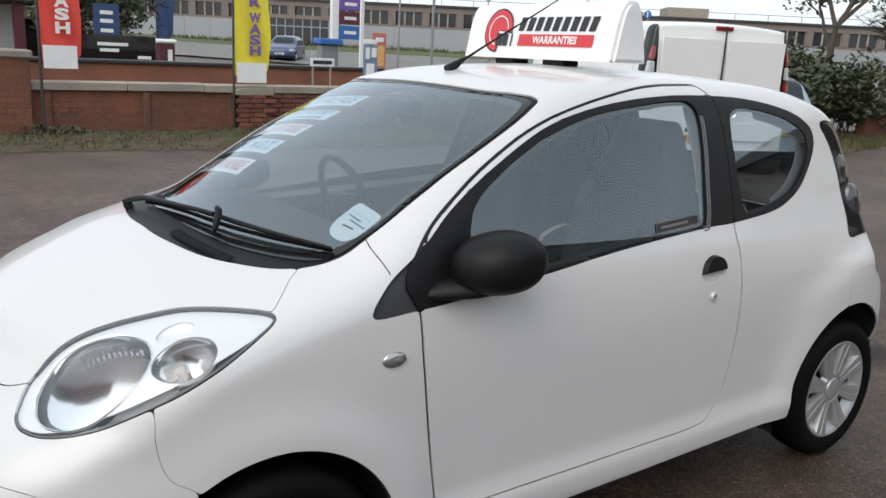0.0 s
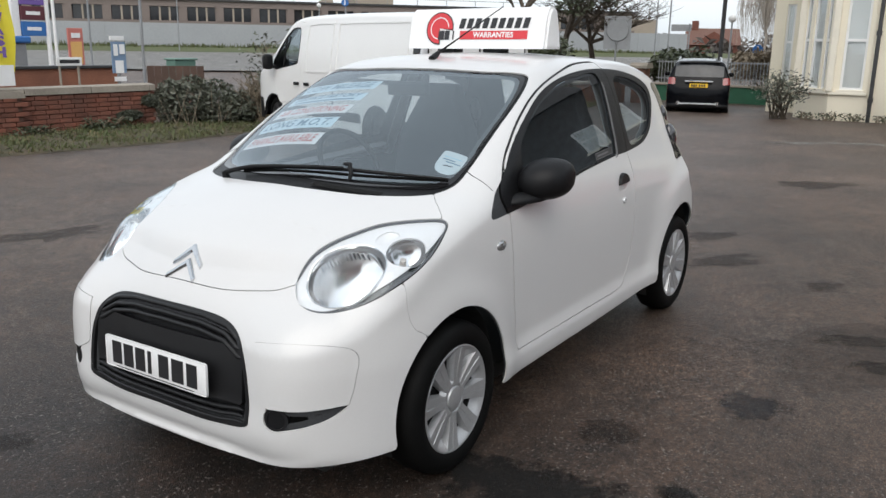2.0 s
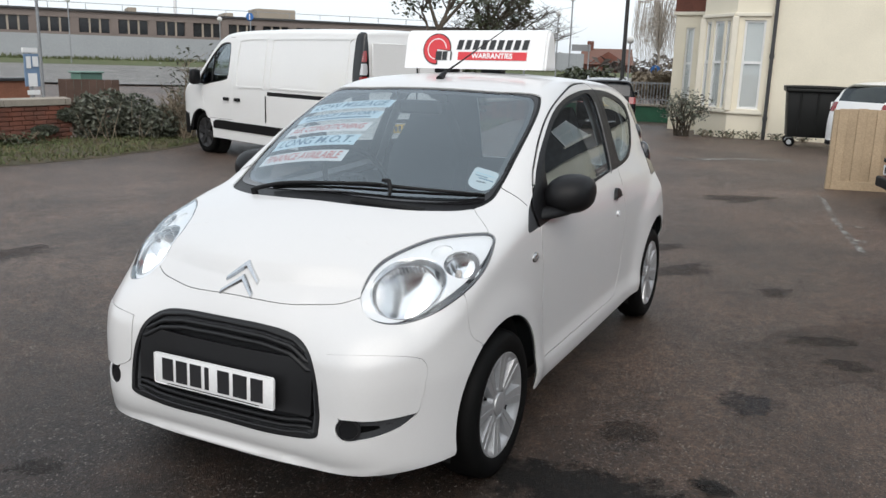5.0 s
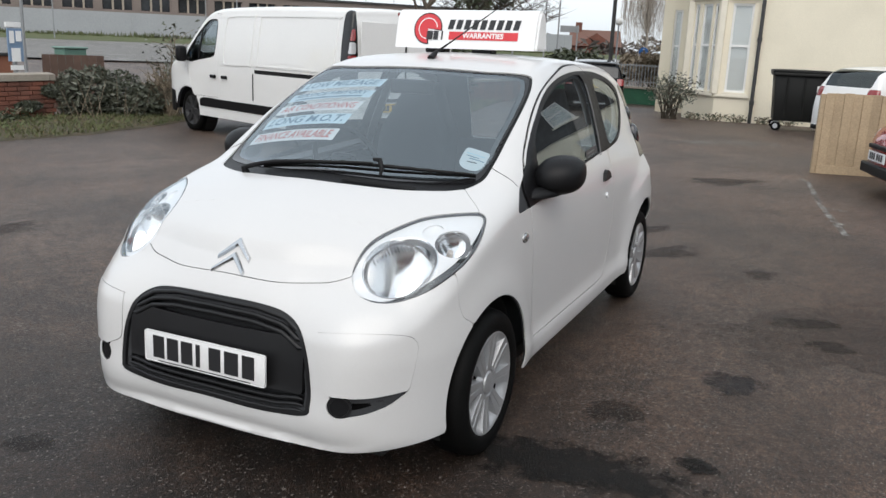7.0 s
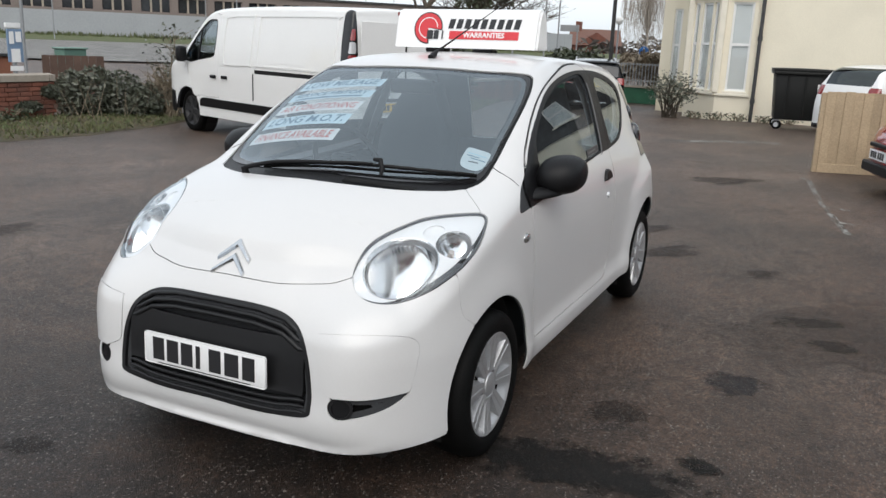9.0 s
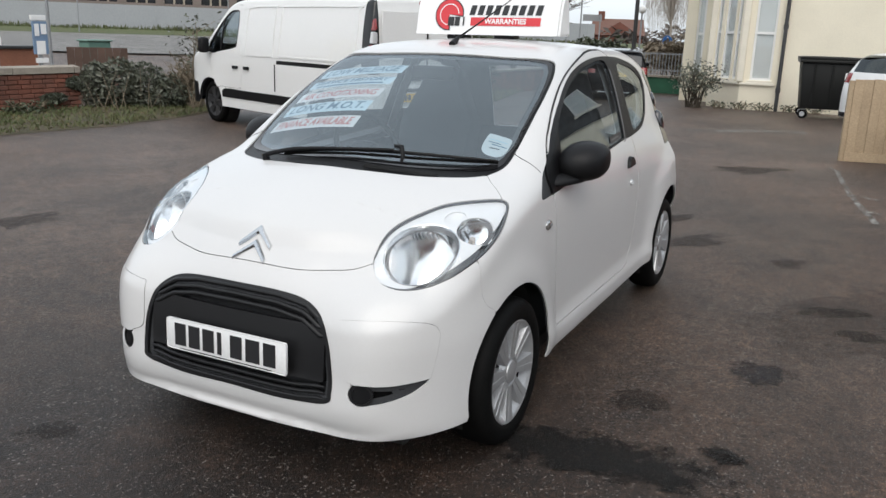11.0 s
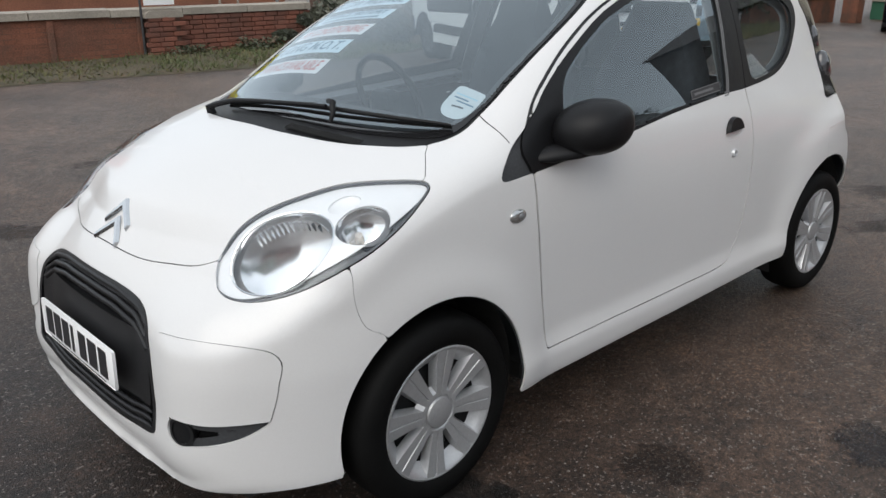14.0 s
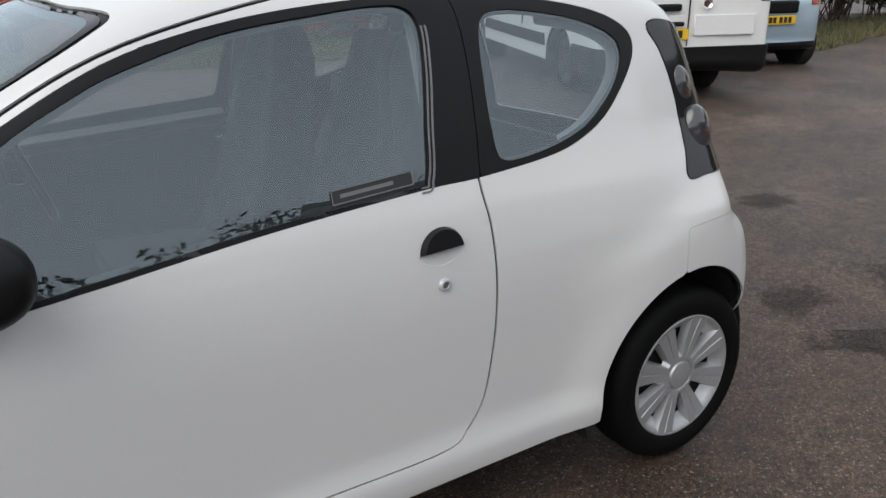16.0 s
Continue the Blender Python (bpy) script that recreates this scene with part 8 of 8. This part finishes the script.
MEADOW = material("mown_meadow", (0.075, 0.105, 0.035), 0.95, 0, 0.4, 1.2, 30, 0.01, second=(0.12, 0.12, 0.06))
A, B = Vector((-20, 112)), Vector((128, -8))  # the line of the long hoarding
D = (B - A).normalized()
N = Vector((-D.y, D.x))
far_line = lambda s, off: A + D * s + N * off
slab("road", [tuple(far_line(s, o)) for s, o in ((-20, -30), (230, -30), (230, -7.2), (-20, -7.2))], ROADWAY, "grey street beyond the car park", "road", 0.09)
slab("verge_far", [tuple(far_line(s, o)) for s, o in ((-20, -7), (230, -7), (230, 2), (-20, 2))], MEADOW, "green grass verge before the grey hoarding", "verge", 0.09)
slab("verge_near", [(-6, 15.0), (9.5, 14.8), (7.0, 24.5), (-6, 25.5)], MEADOW, "mown grass by the far wall", "verge", 0.03)
hoard = tagged(part("hoarding", box(-2, 136.6, 0, 0.12, -0.5, 3.0), HOARDING, m=Matrix.Translation((A.x, A.y, 0)) @ Matrix.Rotation(math.atan2(D.y, D.x), 4, "Z")), "long plain grey hoarding", "hoarding", kind="structure")
for k in range(57):
    part("hoarding_batten", box(k * 2.44 - 1, k * 2.44 - 0.96, -0.03, 0.0, -0.5, 3.0), HOARDING, hoard)
verts, faces = [], []
for _ in range(3500):
    q = far_line(rnd.uniform(55, 136), -rnd.uniform(0.1, 1.4))
    h, w, a = rnd.uniform(0.10, 0.42) * (1 + 0.8 * noise.noise((q.x * 0.3, q.y * 0.3, 0))), rnd.uniform(0.04, 0.10), rnd.uniform(0, math.tau)
    z, i = ground_z(q.x, q.y) + 0.08, len(verts)
    verts += [(q.x - w * math.cos(a), q.y - w * math.sin(a), z), (q.x + w * math.cos(a), q.y + w * math.sin(a), z), (q.x + rnd.uniform(-0.15, 0.15), q.y + rnd.uniform(-0.15, 0.15), z + h)]
    faces.append((i, i + 1, i + 2))
tagged(new("grass", mesh("grass", verts, faces, GREEN_BLADE, False)), "ragged green weeds along the hoarding foot", "grass", kind="stuff")
HM = Matrix.Translation((A.x, A.y, 0)) @ Matrix.Rotation(math.atan2(D.y, D.x), 4, "Z")
block = thing("long_building", "long low brown concrete building with strip windows", "building", HM @ Matrix.Translation((0, 3.0, 0)))
part("lower_wall", box(0, 132, 0, 14, -0.5, 3.28), CONCRETE, block)
part("upper_wall", box(0, 132, -0.05, 14, 4.50, 5.05), CONCRETE, block)
part("core", box(0.5, 131.5, 0.5, 13.5, 3.28, 4.50), DARK_GLASS, block)
part("parapet", box(-0.2, 132.2, -0.25, 14.2, 5.05, 5.22), DARK_STEEL, block)
for k in range(41):
    u = k * 3.2
    part("window_bay", box(u + 2.6, u + 3.2, -0.04, 0.4, 3.28, 4.50), CONCRETE, block)
    for j in (0, 1, 2):
        part("window", box(u + 0.1 + j * 0.84, u + 0.78 + j * 0.84, 0.18, 0.24, 3.32, 4.46), DARK_GLASS, block)
        part("mullion", box(u + 0.78 + j * 0.84, u + 0.94 + j * 0.84, 0.05, 0.4, 3.28, 4.50), TAN if j < 2 else CONCRETE, block)
part("roof_rail", box(0, 132, 0.2, 0.25, 5.75, 5.8), STEEL, block)
for k in range(45):
    part("rail_post", box(k * 3, k * 3 + 0.05, 0.2, 0.25, 5.2, 5.8), STEEL, block)
for u, w, h in ((102.4, 3.9, 1.05), (99.4, 0.8, 0.5), (90.6, 0.8, 0.55), (58, 3, 0.7)):
    part("roof_plant", box(u, u + w, 3, 7, 5.2, 5.2 + h, 0.05), TAN, block)
part("roof_mast", tube([(94.6, 1.0, 5.1), (94.6, 1.0, 9.0)], 0.16, 10), PALE, block, "white mast on the roof", smooth=60)
part("entrance", box(64.8, 71.2, -3.5, -2.85, 0.1, 3.25), DARK_GLASS, block, "dark glazed entrance")
for u in np.linspace(64.8, 71.2, 9):
    part("entrance_mullion", box(u - 0.05, u + 0.05, -3.58, -3.502, 0.1, 3.25), STEEL, block)
part("entrance_transom", box(64.8, 71.2, -3.57, -3.503, 2.55, 2.65), STEEL, block)
part("entrance_band", box(64.6, 71.9, -3.6, -2.85, 3.26, 3.6), CONCRETE, block)
part("entrance_pier", box(71.25, 71.9, -3.6, -2.85, 0.1, 3.25), CONCRETE, block)
tan = thing("concrete_block", "tan flat-roofed concrete building with a dark band", "building", Matrix.Translation((84, 36.5, 0)) @ Matrix.Rotation(math.atan2(D.y, D.x), 4, "Z"))
part("base", box(-8, 8, 0, 9, -0.5, 2.0), HOARDING, tan)
part("band", box(-7, 7.5, 0.3, 8, 2.0, 2.8), DARK_GLASS, tan)
part("storey", box(-8, 8.6, -0.4, 9, 2.8, 4.6, 0.1), TAN, tan)
for x, y, h, lab in ((16.9, 23.5, 8.0, "thin grey lamp post"), (43.3, 54.2, 5.35, "grey globe lamp before the long building"), (52.3, 47.0, 4.45, "grey globe lamp before the long building"), (54.5, 18.1, 5.0, "grey street lamp on a tall post"), (48.7, 15.2, 5.6, "grey street lamp on a tall post"), (24.5, 38.0, 6.0, "grey street lamp on a tall post"), (41.2, 9.45, 2.85, "slim grey lamp post near the gateway")):
    lp = thing("street_lamp", lab, "street lamp")
    part("post", tube([(x, y, -0.5), (x, y, h)], [0.055, 0.045], 10), STEEL, lp, smooth=60)
    bm = bmesh.new()
    bmesh.ops.create_uvsphere(bm, u_segments=16, v_segments=10, radius=0.2, matrix=Matrix.Translation((x, y, h + 0.15)))
    part("globe", bm, CURTAIN, lp, smooth=80)
dp = thing("dark_pole", "tall dark utility pole by the gateway", "pole")
part("pole", tube([(31.2, 7.1, -0.6), (31.2, 7.1, 9.0)], [0.085, 0.07], 12), DARK_STEEL, dp, smooth=60)
rs = thing("road_sign", "back of a round road sign on a post", "road sign")
part("post", tube([(27.9, 10.1, -0.5), (27.9, 10.1, 2.5)], 0.04, 8), STEEL, rs)
part("disc", lathe([(0.0, 0.0), (0.40, 0.0), (0.42, 0.02), (0.40, 0.04), (0.0, 0.04)], 28), STEEL, rs, "", pose(27.85, 10.05, 2.15, 0, 0, -70))
part("backing", box(-0.5, 0.5, 0.05, 0.07, -0.6, 0.6), STEEL, rs, "", pose(27.87, 10.06, 2.05, 0, 0, -70))
for x, y, z, lab in ((36.4, 6.95, 1.5, "blue round road sign on a post"), (35.8, 30.1, 3.8, "blue road sign on a post")):
    bs = thing("road_sign", lab, "road sign")
    part("post", tube([(x + 0.05, y, -0.5), (x + 0.05, y, z)], 0.04, 8), STEEL, bs)
    part("disc", lathe([(0.0, -0.01), (0.20, -0.01), (0.22, 0.0), (0.0, 0.01)], 24), SKYBLUE, bs, "", pose(x, y, z, 0, 0, -65))
    part("bar", box(-0.03, 0.03, -0.02, -0.012, -0.15, 0.15), PALE, bs, "", pose(x, y, z, 0, 0, -65))
ds = thing("direction_sign", "grey direction sign on a post", "road sign")
part("post", tube([(49.5, 14.2, -0.5), (49.5, 14.2, 3.0)], 0.045, 8), STEEL, ds)
part("panel", box(-0.6, 0.6, -0.03, 0.03, 2.55, 2.95), STEEL, ds, "", pose(49.45, 14.7, 0, 0, 0, -65))
TILE = material("red_roof_tile", (0.16, 0.085, 0.065), 0.85)
for x, y, w, h, turn in ((104, 28.6, 2.9, 2.5, 20),):
    hs = thing("distant_house", "distant red brick house with a brown tiled roof", "house", pose(x, y, -0.5, 0, 0, turn))
    part("wall", box(-3, 3, -w, w, 0, h), OLD_BRICK, hs)
    part("roof", prism([(-3.4, h), (0, h + 2.0), (3.4, h)], "y", -w - 0.3, w + 0.3), TILE, hs)
    part("gable", prism([(-2.6, h), (0, h + 1.6), (2.6, h)], "x", -3.2, -2.95), OLD_BRICK, hs, "", pose(0, 0, 0))
    part("chimney", box(-0.4, 0.4, w - 1.2, w - 0.4, h + 1.2, h + 2.9), OLD_BRICK, hs)
    part("window", box(-3.04, -2.99, -0.6, 0.6, 0.9, 2.0), DARK_GLASS, hs)
    part("window", box(-3.04, -2.99, -w + 0.6, -w + 1.6, 0.9, 2.0), DARK_GLASS, hs)
# a far belt of bare trees and roofs along the horizon
V, Fc = leaf_cloud([(rnd.uniform(95, 190), y_, rnd.uniform(0.2, 2.2), 5, 4, 2.4) for y_ in np.linspace(-60, 120, 70)], 9000, 0.6, 77)
tagged(new("distant_trees", mesh("distant_trees", V, Fc, material("winter_trees", (0.11, 0.095, 0.085), 0.95, 0, 0.3), False)), "grey-brown belt of distant winter trees", "trees", kind="stuff")

# ---------------------------------------------------------------- the wall's bricks
bricks(4.84, 7.28, WY, -0.06, 9, wall, 0.02)
bricks(4.28, 4.84, WY - 0.112, -0.06, 9, pier)
